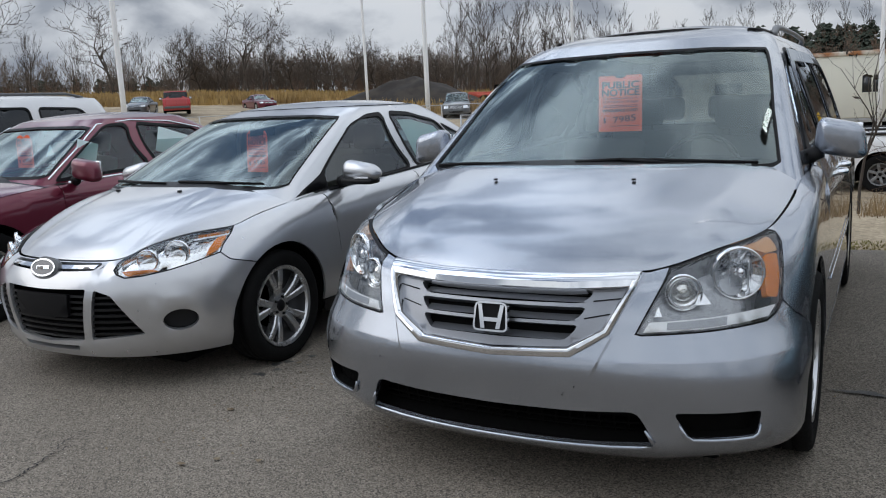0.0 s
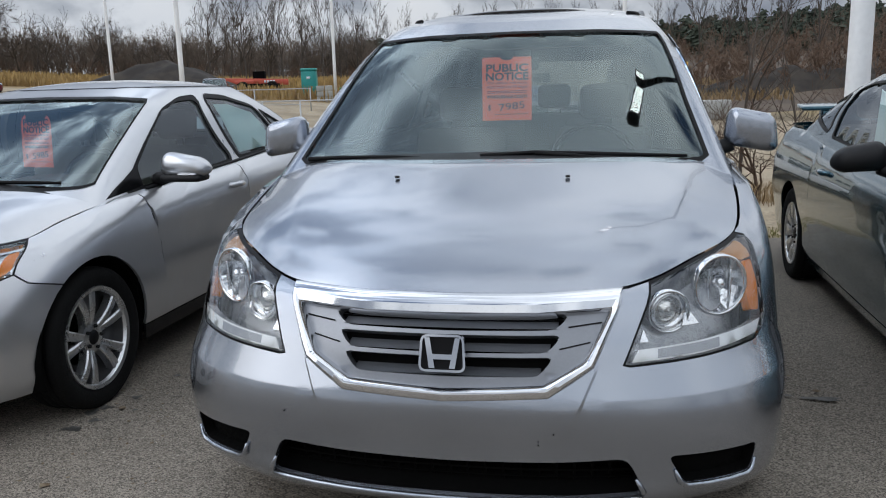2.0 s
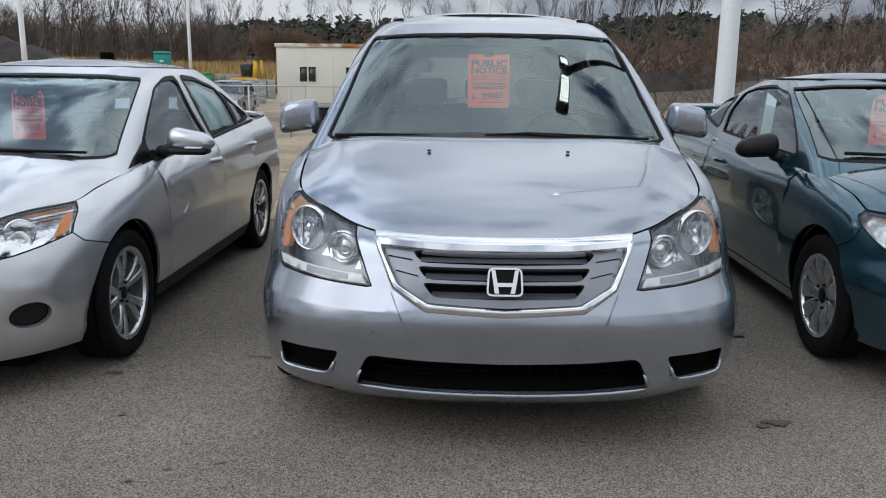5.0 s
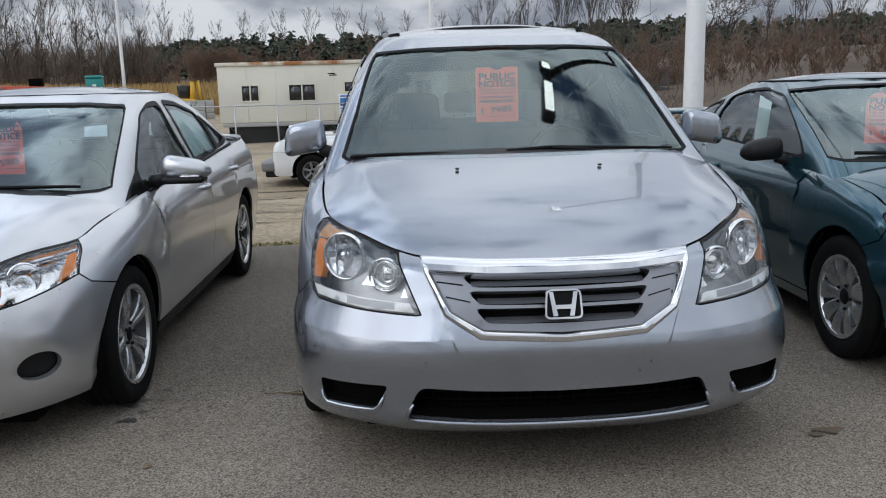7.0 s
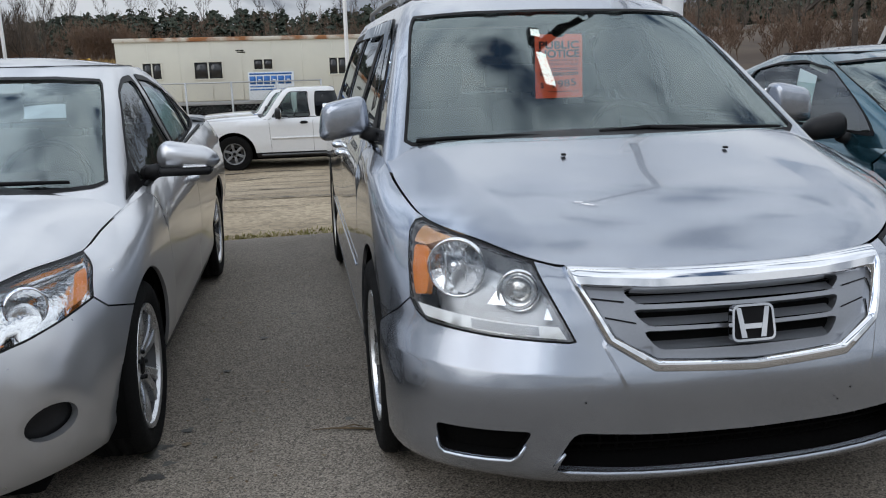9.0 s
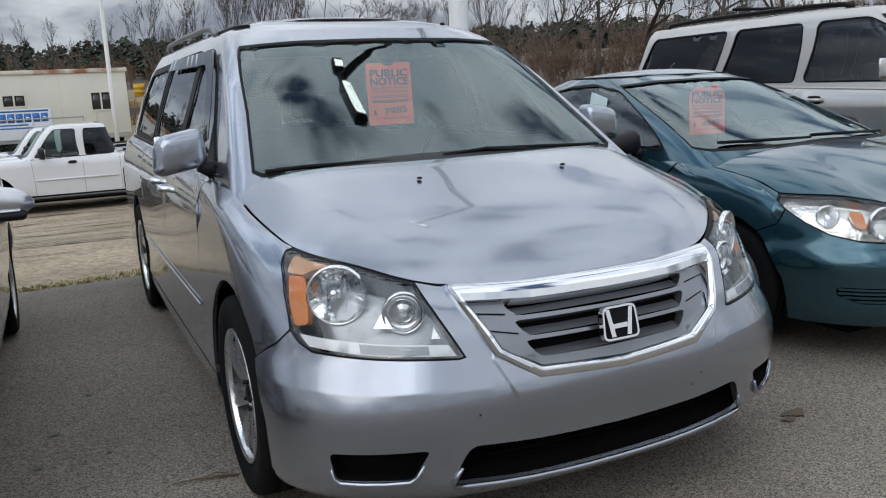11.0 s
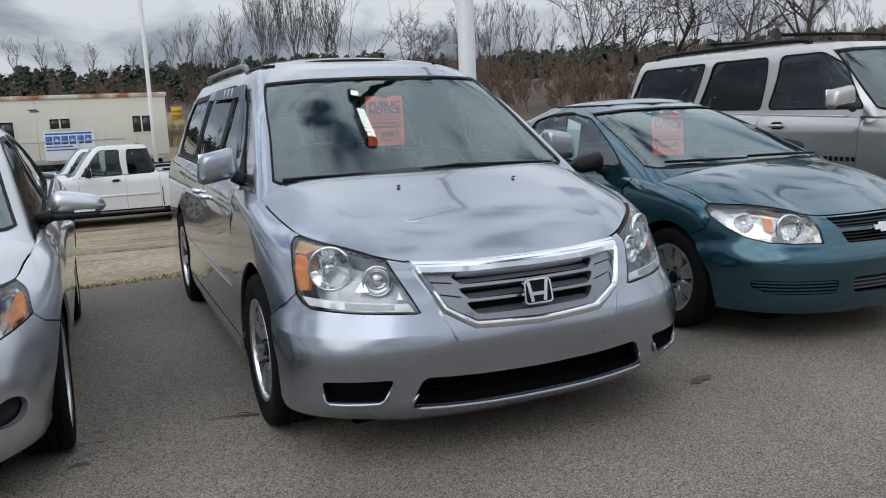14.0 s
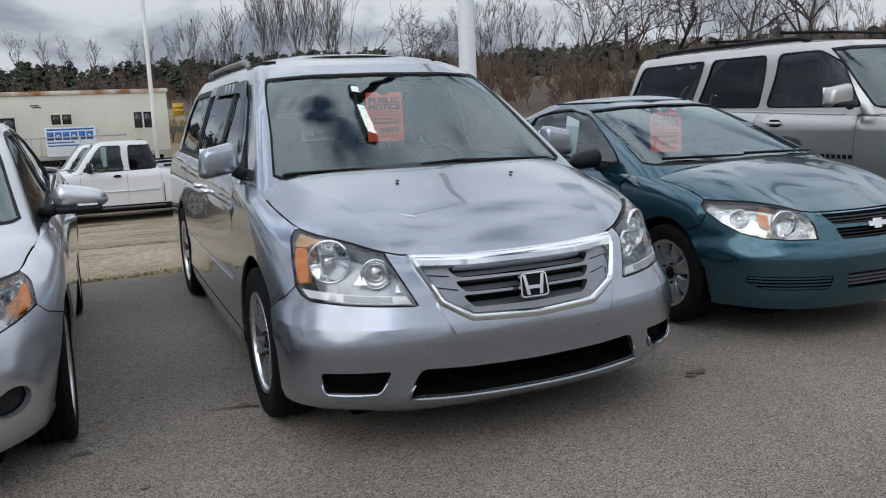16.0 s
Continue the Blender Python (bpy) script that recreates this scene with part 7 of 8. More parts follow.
def blot(x, y, rx, ry, seed, mat):
    rnd = random.Random(seed)
    n = 22
    k = [(1 + 0.45 * (rnd.random() - 0.5) + 0.25 * math.sin(3 * i * 2 * math.pi / n + seed)) for i in range(n)]
    p = [(x, y, 0.0065)] + [(x + rx * k[i] * math.cos(i * 2 * math.pi / n), y + ry * k[i] * math.sin(i * 2 * math.pi / n), 0.0065) for i in range(n)]
    part("stain", (np.array(p), [(0, 1 + i, 1 + (i + 1) % n) for i in range(n)]), mat, lot)


for q in ((-1.77, 0.99, 0.055, 0.03, 1), (-1.73, 0.85, 0.04, 0.025, 2), (-1.77, 0.755, 0.07, 0.035, 3), (-1.80, 0.93, 0.05, 0.05, 4), (-1.70, 1.12, 0.035, 0.03, 5), (-1.60, 1.75, 0.03, 0.02, 6), (-1.45, 2.2, 0.04, 0.02, 7), (-1.30, 2.6, 0.03, 0.02, 8), (-1.66, 1.42, 0.03, 0.02, 9), (1.12, 1.55, 0.16, 0.035, 10), (1.34, 1.52, 0.14, 0.03, 11), (-1.62, 0.98, 0.02, 0.012, 14), (-1.07, 1.09, 0.03, 0.02, 15)):
    blot(q[0], q[1], q[2] * 0.6, q[3] * 0.7, q[4], OIL)
blot(1.15, 0.345, 0.055, 0.03, 12, RUST_STAIN)
blot(1.08, 0.31, 0.03, 0.02, 13, RUST_STAIN)


# ---- long cracks and ruts of the yard ----
RUT = material("yard_crack_shadow", (0.085, 0.072, 0.058), 0.95, vary=0.3, scale=6)


def yard_crack(x0, x1, y, w, seed):
    rg = np.random.default_rng(seed)
    k = int((x1 - x0) / 0.22)
    xx = np.linspace(x0, x1, k)
    yy = y + np.cumsum(rg.normal(0, 0.025, k)) + 0.12 * np.sin(xx * 0.9 + seed)
    ww = w * (0.25 + rg.random(k)) * np.sin(np.linspace(0.05, math.pi - 0.05, k)) ** 0.5
    p = np.concatenate([np.stack([xx, yy + d * ww, height(xx, yy + d * ww) + 0.012], 1) for d in (-1, 1)])
    part("yard_crack", (p, [(i, i + 1, k + i + 1, k + i) for i in range(k - 1)]), RUT, ground)


for i, y in enumerate((6.6, 7.5, 8.1, 9.0, 9.7, 10.6, 11.2, 12.2, 13.1, 14.2, 15.0, 16.1)):
    yard_crack(-9 + (i * 2.3) % 5, -1.5 + (i * 1.7) % 4, y, 0.035 + 0.012 * (i % 3), 200 + i)
    yard_crack(-7 + (i * 3.1) % 6, 0.5, y + 0.35, 0.018, 300 + i)


# ---- grass verge ----
def blades(pts, h, w, lean, seed):
    """Many grass blades as one body."""
    rng = np.random.default_rng(seed)
    n = len(pts)
    a = rng.uniform(0, 2 * math.pi, n)
    hh, ww = h * rng.uniform(0.4, 1.2, n), w * rng.uniform(0.6, 1.3, n)
    d = np.stack([np.cos(a), np.sin(a), 0 * a], 1)
    t = np.stack([-np.sin(a), np.cos(a), 0 * a], 1)
    l = lean * rng.uniform(0.2, 1.0, n)[:, None] * hh[:, None]
    up = np.array([0, 0, 1.0])
    p = np.stack([pts - d * ww[:, None], pts + d * ww[:, None], pts + d * ww[:, None] * 0.7 + t * l * 0.4 + up * (hh * 0.6)[:, None], pts - d * ww[:, None] * 0.7 + t * l * 0.4 + up * (hh * 0.6)[:, None], pts + t * l + up * hh[:, None]], 1).reshape(-1, 3)
    return p, [q for i in range(n) for q in ((5 * i, 5 * i + 1, 5 * i + 2, 5 * i + 3), (5 * i + 3, 5 * i + 2, 5 * i + 4))]


rng = np.random.default_rng(5)
n = 16000
gx = rng.uniform(-9, 9, n)
gy = lot_edge(gx) + (0.34 + 0.10 * (gx + 1.5)).clip(0.22, 0.9) * rng.beta(1.3, 1.6, n) - 0.02
tagged(part("verge_grass", blades(np.stack([gx, gy, height(gx, gy) - 0.01], 1), 0.035, 0.006, 0.9, 6), GRASS, None), "short yellow-green grass along the edge of the asphalt", "grass", kind="stuff")
n = 1500
gx = rng.uniform(0.9, 4.4, n)
gy = rng.uniform(7.6, 12.0, n)
DRY = material("dry_weeds", (0.24, 0.165, 0.085), 0.9, vary=0.25, scale=3)
tagged(part("dry_weeds", blades(np.stack([gx, gy, height(gx, gy) - 0.02], 1), 0.32, 0.007, 0.9, 8), DRY, None), "tall dry brown weeds behind the parked cars", "weeds", kind="stuff")
n = 26000
ga = rng.uniform(-62, -12, n)
gr = field_from(ga) + (152 - field_from(ga)) * rng.random(n) ** 1.3
cx, cy = gr * np.sin(np.radians(ga)), gr * np.cos(np.radians(ga))
CORN = two_tone("dry_corn", (0.40, 0.27, 0.10), (0.28, 0.185, 0.075), 0.3, 0.9, 0.0)
tagged(part("corn_field", blades(np.stack([cx, cy, height(cx, cy) - 0.05], 1), 1.0, 0.09, 0.35, 9), CORN, None), "standing field of dry golden corn stalks", "field", kind="stuff")
n = 3000
ga, gr = rng.uniform(-3, 12, n), 50 + 26 * rng.random(n)
cx, cy = gr * np.sin(np.radians(ga)), gr * np.cos(np.radians(ga))
tagged(part("meadow_grass", blades(np.stack([cx, cy, height(cx, cy) - 0.05], 1), 0.6, 0.06, 0.5, 10), DRY, None), "dry tan meadow grass on the far slope", "grass", kind="stuff")


# dry leaves and grit on the asphalt
def litter(count, seed):
    rg = np.random.default_rng(seed)
    x = np.concatenate([rg.normal(-1.45, 0.22, count // 2), rg.uniform(-6, 6, count // 2)])
    y = np.concatenate([rg.uniform(-0.3, 3.6, count // 2), rg.uniform(-2.6, 4.6, count // 2)])
    r, a = rg.uniform(0.003, 0.011, len(x)), rg.uniform(0, 6.28, len(x))
    big = rg.random(len(x)) < 0.06
    r[big] *= 2.4
    k = np.arange(5) * 2 * math.pi / 5
    px = x[:, None] + r[:, None] * np.cos(k + a[:, None]) * rg.uniform(0.5, 1.2, (len(x), 5))
    py = y[:, None] + r[:, None] * np.sin(k + a[:, None]) * rg.uniform(0.4, 1.0, (len(x), 5))
    pz = 0.008 + rg.uniform(0, 0.006, (len(x), 5))
    p = np.stack([px, py, pz], 2).reshape(-1, 3)
    return p, (np.arange(len(x))[:, None] * 5 + np.arange(5)).tolist()


def chips(count, seed):
    """Pale stone chips showing in the worn asphalt."""
    rg = np.random.default_rng(seed)
    x, y = rg.uniform(-4.5, 4.0, count), rg.uniform(-2.2, 2.6, count)
    r, a = rg.uniform(0.0012, 0.0034, count), rg.uniform(0, 6.28, count)
    k = np.arange(4) * math.pi / 2
    px = x[:, None] + r[:, None] * np.cos(k + a[:, None]) * rg.uniform(0.6, 1.3, (count, 4))
    py = y[:, None] + r[:, None] * np.sin(k + a[:, None]) * rg.uniform(0.6, 1.3, (count, 4))
    base = np.stack([px, py, np.full((count, 4), 0.0045)], 2)
    top = np.stack([x, y, 0.0055 + r * 0.8], 1)[:, None]
    p = np.concatenate([base, top], 1).reshape(-1, 3)
    n = np.arange(count)[:, None] * 5
    f = np.concatenate([np.concatenate([n + i, n + (i + 1) % 4, n + 4], 1) for i in range(4)])
    return p, f.tolist()


CHIP = two_tone("pale_stone_chip", (0.52, 0.48, 0.42), (0.30, 0.27, 0.24), 60, 0.8, 0.0)
tagged(part("stone_chips", chips(9000, 43), CHIP, None, smooth=False), "pale stone chips showing in the worn asphalt", "stone chips", kind="stuff")
LEAF = two_tone("dry_leaf", (0.10, 0.065, 0.035), (0.22, 0.17, 0.11), 30, 0.9, 0.0)
tagged(part("leaf_litter", litter(420, 41), LEAF, None), "scattered dry leaf scraps and grit on the asphalt", "leaf litter", kind="stuff")


STRAW_STALK = two_tone("dry_stalk", (0.16, 0.11, 0.06), (0.10, 0.07, 0.04), 20, 0.9, 0.2, 60)
stalk = thing("dry_stalk", pose(0, 0, 0), "thin dry brown stalk lying on the asphalt beside a tyre", "stalk")
part("stem", tube([(-1.22, 1.012, 0.008), (-1.14, 0.997, 0.014), (-1.06, 0.983, 0.012), (-0.985, 0.962, 0.010)], [0.0015, 0.003, 0.0045, 0.004], 6), STRAW_STALK, stalk)
part("side_stem", tube([(-1.12, 0.993, 0.012), (-1.06, 1.004, 0.018), (-1.02, 0.99, 0.012)], [0.001, 0.003, 0.002], 5), STRAW_STALK, stalk)


# ---- trees ----
BARK = two_tone("grey_bark", (0.050, 0.040, 0.032), (0.080, 0.064, 0.052), 1.5, 0.95, 0.5, 20)
BARK_RED = two_tone("reddish_twigs", (0.075, 0.048, 0.033), (0.11, 0.074, 0.054), 0.3, 0.95, 0.3, 20)
BARK_PALE = two_tone("pale_bark", (0.085, 0.071, 0.060), (0.055, 0.046, 0.040), 0.3, 0.95, 0.3, 20)
NEEDLES = two_tone("pine_needles", (0.026, 0.036, 0.024), (0.045, 0.055, 0.036), 0.4, 0.9, 0.3, 10)


def bones(seed, tall, levels, kids, spread, thin, girth=0.018, first=0.3, upward=0.25, bend=0.12, ratio=0.62):
    """A bare tree's limbs as rows of (x0, y0, z0, x1, y1, z1, r0, r1)."""
    rnd = random.Random(seed)
    out = []

    def grow(p, d, length, r, lev):
        n = 4 if lev == 0 else (3 if lev < levels - 1 else 2)
        pts = []
        for k in range(n):
            q = p + d * (length / n)
            r1 = max(thin, r * (1 - 0.55 * (k + 1) / n if lev else 1 - 0.6 * (k + 1) / n))
            out.append((*p, *q, max(thin, r * (1 - 0.55 * k / n)), r1))
            pts.append((q, d, r1, (k + 1) / n))
            d = (d + Vector((rnd.gauss(0, bend), rnd.gauss(0, bend), rnd.gauss(0.05, bend * 0.6)))).normalized()
            p = q
        if lev + 1 < levels:
            m = kids[lev]
            for j in range(m):
                t = first + (1 - first) * (j + rnd.random() * 0.8) / m if lev == 0 else 0.25 + 0.75 * (j + rnd.random()) / m
                q, dd, rr, _ = pts[min(n - 1, int(t * n))]
                a = rnd.uniform(0, 2 * math.pi)
                side = Vector((math.cos(a), math.sin(a), 0))
                side = (side - dd * side.dot(dd)).normalized()
                nd = (dd * (1 - spread) + side * spread * rnd.uniform(0.7, 1.3) + Vector((0, 0, upward))).normalized()
                grow(q, nd, length * ratio * rnd.uniform(0.7, 1.15), rr * 0.72, lev + 1)

    grow(Vector((0, 0, 0)), Vector((rnd.gauss(0, 0.04), rnd.gauss(0, 0.04), 1)).normalized(), tall * 0.55, tall * girth, 0)
    return np.array(out)


def limbs(rows, sides=3):
    """Tapered bars for all limbs at once."""
    a, b, r0, r1 = rows[:, :3], rows[:, 3:6], rows[:, 6], rows[:, 7]
    d = b - a
    d /= np.linalg.norm(d, axis=1)[:, None] + 1e-9
    ref = np.where(np.abs(d[:, 2:3]) < 0.9, [[0, 0, 1.0]], [[1.0, 0, 0]])
    u = np.cross(d, ref)
    u /= np.linalg.norm(u, axis=1)[:, None] + 1e-9
    v = np.cross(d, u)
    k = np.arange(sides) * 2 * math.pi / sides
    w = np.cos(k)[None, :, None] * u[:, None] + np.sin(k)[None, :, None] * v[:, None]
    p = np.concatenate([a[:, None] + w * r0[:, None, None], b[:, None] + w * r1[:, None, None]], 1).reshape(-1, 3)
    n = len(rows)
    base = (np.arange(n) * 2 * sides)[:, None]
    f = np.concatenate([np.stack([base[:, 0] + i, base[:, 0] + sides + i, base[:, 0] + sides + (i + 1) % sides, base[:, 0] + (i + 1) % sides], 1) for i in range(sides)])
    return p, f.tolist()


def ribbons(rows, seed):
    """Thin twigs of distant woods, one narrow face each, turned at random."""
    a, b, r0, r1 = rows[:, :3], rows[:, 3:6], rows[:, 6:7], rows[:, 7:8]
    w = np.cross(b - a, np.random.default_rng(seed).normal(size=(len(rows), 3)))
    w /= np.linalg.norm(w, axis=1)[:, None] + 1e-9
    p = np.stack([a - w * r0, a + w * r0, b + w * r1, b - w * r1], 1).reshape(-1, 3)
    return p, (np.arange(len(rows))[:, None] * 4 + np.arange(4)).tolist()


def quick(name, geo, mat):
    me = bpy.data.meshes.new(name)
    me.from_pydata(np.asarray(geo[0]).tolist(), [], geo[1])
    me.materials.append(mat)
    return me


def split_tree(name, seed, mat, **kw):
    rows = bones(seed, **kw)
    thick = rows[4:, 6] > kw["tall"] * 0.006
    return quick("trunk", limbs(rows[:4], 7), mat), quick("crown", cat(limbs(rows[4:][thick], 5), limbs(rows[4:][~thick], 3) if kw["tall"] < 6 else ribbons(rows[4:][~thick], seed)), mat)


oak = [split_tree("oak", s, BARK, tall=12, levels=5, kids=(7, 5, 4, 3), spread=0.55, thin=0.022, first=0.28, upward=0.16, bend=0.16, ratio=0.60) for s in (3, 8, 15)]
poplar = [split_tree("poplar", s, BARK_PALE, tall=13, levels=4, kids=(11, 6, 4), spread=0.36, thin=0.018, girth=0.0095, first=0.25, upward=0.30, bend=0.08, ratio=0.50) for s in (21, 33, 47, 52)]

clump = [split_tree("clump", s, BARK_PALE, tall=12.5, levels=5, kids=(15, 5, 4, 2), spread=0.30, thin=0.016, girth=0.007, first=0.03, upward=0.34, bend=0.07, ratio=0.66) for s in (57, 58)]


def plant(pair, x, y, k, turn, label, group, name="bare_tree"):
    t = thing(name, Matrix.Translation((x, y, float(height(x, y)) - 0.1)) @ Matrix.Rotation(turn, 4, "Z") @ Matrix.Scale(k, 4), label, "tree", group)
    for nm, me in zip(("trunk", "crown"), pair):
        o = new(nm, me)
        o.parent = t


rnd = random.Random(4)
polar = lambda az, r: (r * math.sin(radians(az)), -2.5 + r * math.cos(radians(az)))
for az, r, k in ((-49.6, 120, 1.12), (-41.3, 128, 1.14), (-56.5, 110, 1.05), (-45.5, 140, 0.8), (-60, 118, 1.0)):
    plant(oak[int(r) % 3], *polar(az, r), k, rnd.uniform(0, 6), "broad leafless oak with dark spreading limbs beyond the field", "leafless trees")
for i in range(32):
    az = -58 + i * 1.36 + rnd.uniform(-0.8, 0.8)
    plant(rnd.choice(poplar), *polar(az, rnd.uniform(138, 158)), rnd.uniform(0.5, 0.95), rnd.uniform(0, 6), "slender leafless tree in the far tree line", "leafless trees")
for az, r, k in ((-27.0, 118, 1.12), (-25.6, 120, 1.15), (-24.6, 118, 1.1), (-23.2, 121, 1.12), (-22.2, 118, 1.05), (-20.9, 122, 1.1), (-19.6, 120, 1.05), (-18.4, 124, 0.95)):
    plant(poplar[int(k * 100) % 4], *polar(az, r), k, rnd.uniform(0, 6), "tall leafless tree standing alone in the field edge", "leafless trees")
for az, r, k in ((10.6, 86, 0.95), (12.6, 85, 1.08), (14.6, 87, 1.0)):
    plant(clump[int(r) % 2], *polar(az, r), k, rnd.uniform(0, 6), "leafless tree of many upright stems behind the lot", "leafless trees")
for az, r, k in ((19.4, 90, 0.80), (21.2, 92, 0.72)):
    plant(oak[int(r) % 3], *polar(az, r), k, rnd.uniform(0, 6), "slim leafless tree with one dark trunk", "leafless trees")
for az, r, k in ((-17.2, 121, 1.0), (-16.0, 119, 0.92), (8.6, 88, 0.85), (23.6, 94, 0.8), (27.5, 96, 0.85), (5.5, 96, 0.85), (7.2, 94, 0.8)):
    plant(poplar[int(k * 100) % 4], *polar(az, r), k, rnd.uniform(0, 6), "leafless young tree with many upright stems", "leafless trees")
for az, r, k in ((31.5, 66, 0.92), (34.5, 60, 0.98), (37.5, 66, 1.0), (41.5, 58, 1.0), (46, 62, 1.05), (51, 58, 1.0)):
    plant(oak[int(r) % 3], *polar(az, r), k, rnd.uniform(0, 6), "gnarled leafless tree with crooked limbs", "leafless trees")
for i in range(26):
    plant(rnd.choice(poplar), *polar(25 + i * 1.3 + rnd.uniform(-0.5, 0.5), rnd.uniform(100, 135)), rnd.uniform(0.7, 0.95), rnd.uniform(0, 6), "leafless tree on the wooded slope", "leafless trees")
for i in range(16):
    plant(rnd.choice(poplar), *polar(-17 + i * 1.6 + rnd.uniform(-0.6, 0.6), rnd.uniform(225, 250)), rnd.uniform(0.85, 1.15), rnd.uniform(0, 6), "leafless tree on the far ridge", "leafless trees")

for i in range(16):
    plant(oak[i % 3], *polar(-46 + i * 1.9 + rnd.uniform(-0.5, 0.5), rnd.uniform(136, 150)), rnd.uniform(0.55, 0.95), rnd.uniform(0, 6), "leafless oak at the edge of the far woods", "leafless trees")

# dense woodland as one body of many small bare stems
stem = [bones(s, tall=7, levels=4, kids=(7, 4, 4), spread=0.42, thin=0.012, girth=0.011, first=0.14, upward=0.26, bend=0.13, ratio=0.56) for s in (61, 62, 63, 64)]


def thicket(name, count, az0, az1, r0, r1, k0, k1, seed, mat, label):
    rg = np.random.default_rng(seed)
    rows = []
    for i in range(count):
        az, r, k, tn = rg.uniform(az0, az1), rg.uniform(r0, r1), rg.uniform(k0, k1), rg.uniform(0, 6.28)
        x, y = polar(az, r)
        b = stem[i % 4] * k
        cs, sn = math.cos(tn), math.sin(tn)
        q = b.copy()
        for o in (0, 3):
            q[:, o], q[:, o + 1] = b[:, o] * cs - b[:, o + 1] * sn + x, b[:, o] * sn + b[:, o + 1] * cs + y
            q[:, o + 2] = b[:, o + 2] + float(height(x, y)) - 0.2
        q[:, 6:] = np.maximum(q[:, 6:], 0.022)
        rows.append(q)
    rows = np.concatenate(rows)
    big = rows[:, 6] > 0.032
    ob = new(name, quick(name, cat(limbs(rows[big], 3), ribbons(rows[~big], seed)), mat))
    tagged(ob, label, "woodland", kind="stuff")


WOODS = two_tone("grey_brown_twigs", (0.12, 0.094, 0.074), (0.175, 0.138, 0.11), 0.2, 0.95, 0.0)
WOODS_RED = two_tone("russet_twigs", (0.135, 0.085, 0.058), (0.18, 0.125, 0.09), 0.15, 0.95, 0.0)
thicket("sparse_woods", 180, -66, -44, 150, 178, 0.5, 1.2, 70, WOODS, "thin grey-brown leafless woods beyond the corn field")
thicket("tree_line_woods", 850, -45, -16, 150, 178, 0.6, 1.35, 71, WOODS, "dense grey-brown leafless woods behind the corn field")
thicket("hillside_woods", 780, -18, 66, 150, 240, 0.55, 1.05, 72, WOODS_RED, "dense reddish-brown leafless woods on the hillside")
thicket("slope_scrub", 300, 6, 62, 95, 150, 0.25, 0.6, 73, WOODS, "leafless scrub on the slope behind the lot")
thicket("bank_brush", 460, 5, 62, 58, 86, 0.2, 0.48, 76, WOODS_RED, "russet leafless brush covering the bank")
thicket("field_edge_brush", 200, -62, -10, 146, 152, 0.25, 0.5, 74, WOODS_RED, "low reddish brush at the foot of the trees")
thicket("round_brush", 60, -14.2, -11.0, 118, 124, 0.55, 0.85, 75, WOODS_RED, "rounded reddish-brown bushes beyond the trailer")


def pines(name, count, az0, az1, r0, r1, k0, k1, seed):
    rg = np.random.default_rng(seed)
    ps, fs, n0 = [], [], 0
    for i in range(count):
        x, y = polar(rg.uniform(az0, az1), rg.uniform(r0, r1))
        z, k = float(height(x, y)), rg.uniform(k0, k1)
        H = 6.0 * k
        full, lean = rg.uniform(0.5, 1.0), rg.normal(0, 0.25, 2)
        for t in range(12):
            h = 0.22 + 0.78 * t / 12
            wide = (1.15 * k * (math.sin(min(1.0, (1 - h) * 1.5 + 0.12) * math.pi / 2) ** full) + 0.15) * rg.uniform(0.55, 1.2)
            for q in range(4):
                m = 7
                a0 = rg.uniform(0, 6.28)
                off = rg.normal(0, 0.55 * wide + 0.1, 2)
                cx, cy = x + lean[0] * h + off[0], y + lean[1] * h + off[1]
                a = np.arange(m) * 2 * math.pi / m + a0
                rr = wide * rg.uniform(0.3, 1.15, m)
                zz = z + H * h + rg.normal(0, 0.3)
                p = np.concatenate([[[cx, cy, zz + H * 0.07]], np.stack([cx + rr * np.cos(a), cy + rr * np.sin(a), zz - 0.15 * rr + rg.normal(0, 0.22, m)], 1)])
                ps.append(p)
                fs += [(n0, n0 + 1 + j, n0 + 1 + (j + 1) % m) for j in range(m)]
                n0 += m + 1
    ob = new(name, quick(name, (np.concatenate(ps), fs), NEEDLES))
    tagged(ob, "dark green pines on the ridge among bare woods", "pine trees", kind="stuff")


pines("ridge_pines", 430, -17, 19, 190, 265, 0.5, 1.1, 81)
pines("slope_pines", 200, 14, 60, 150, 220, 0.6, 1.05, 82)
pines("far_pines", 40, -62, -44, 180, 200, 0.6, 0.8, 83)

# saplings and shrubs close behind the cars
sap = [split_tree("sapling", s, BARK_PALE, tall=4.2, levels=4, kids=(7, 3, 2), spread=0.5, thin=0.0028, girth=0.008, first=0.25, upward=0.22, bend=0.10, ratio=0.55) for s in (91, 92)]
shrub = [split_tree("shrub", s, BARK_RED, tall=1.9, levels=4, kids=(9, 5, 3), spread=0.6, thin=0.003, first=0.05, upward=0.2, bend=0.16, ratio=0.7) for s in (95, 96)]
for v, x, y, k in ((0, 2.15, 9.8, 0.95), (1, 3.2, 11.5, 0.8), (0, 1.55, 12.5, 0.55)):
    plant(sap[v], x, y, k, 1.3 * v + x, "leafless sapling with pale bark behind the minivan", "saplings", "sapling")
LEAF_DARK = two_tone("withered_leaf", (0.020, 0.016, 0.012), (0.045, 0.032, 0.02), 9, 0.85, 0.0)
rg = np.random.default_rng(19)
plant(sap[1], 0.78, 11.1, 0.80, 2.2, "leafless sapling that keeps a few dark withered leaves", "saplings", "sapling")
keeper = bpy.data.objects["sapling.003"]
twigs = np.array([v.co[:] for v in sap[1][1].vertices])
twigs = twigs[twigs[:, 2] > 2.0]
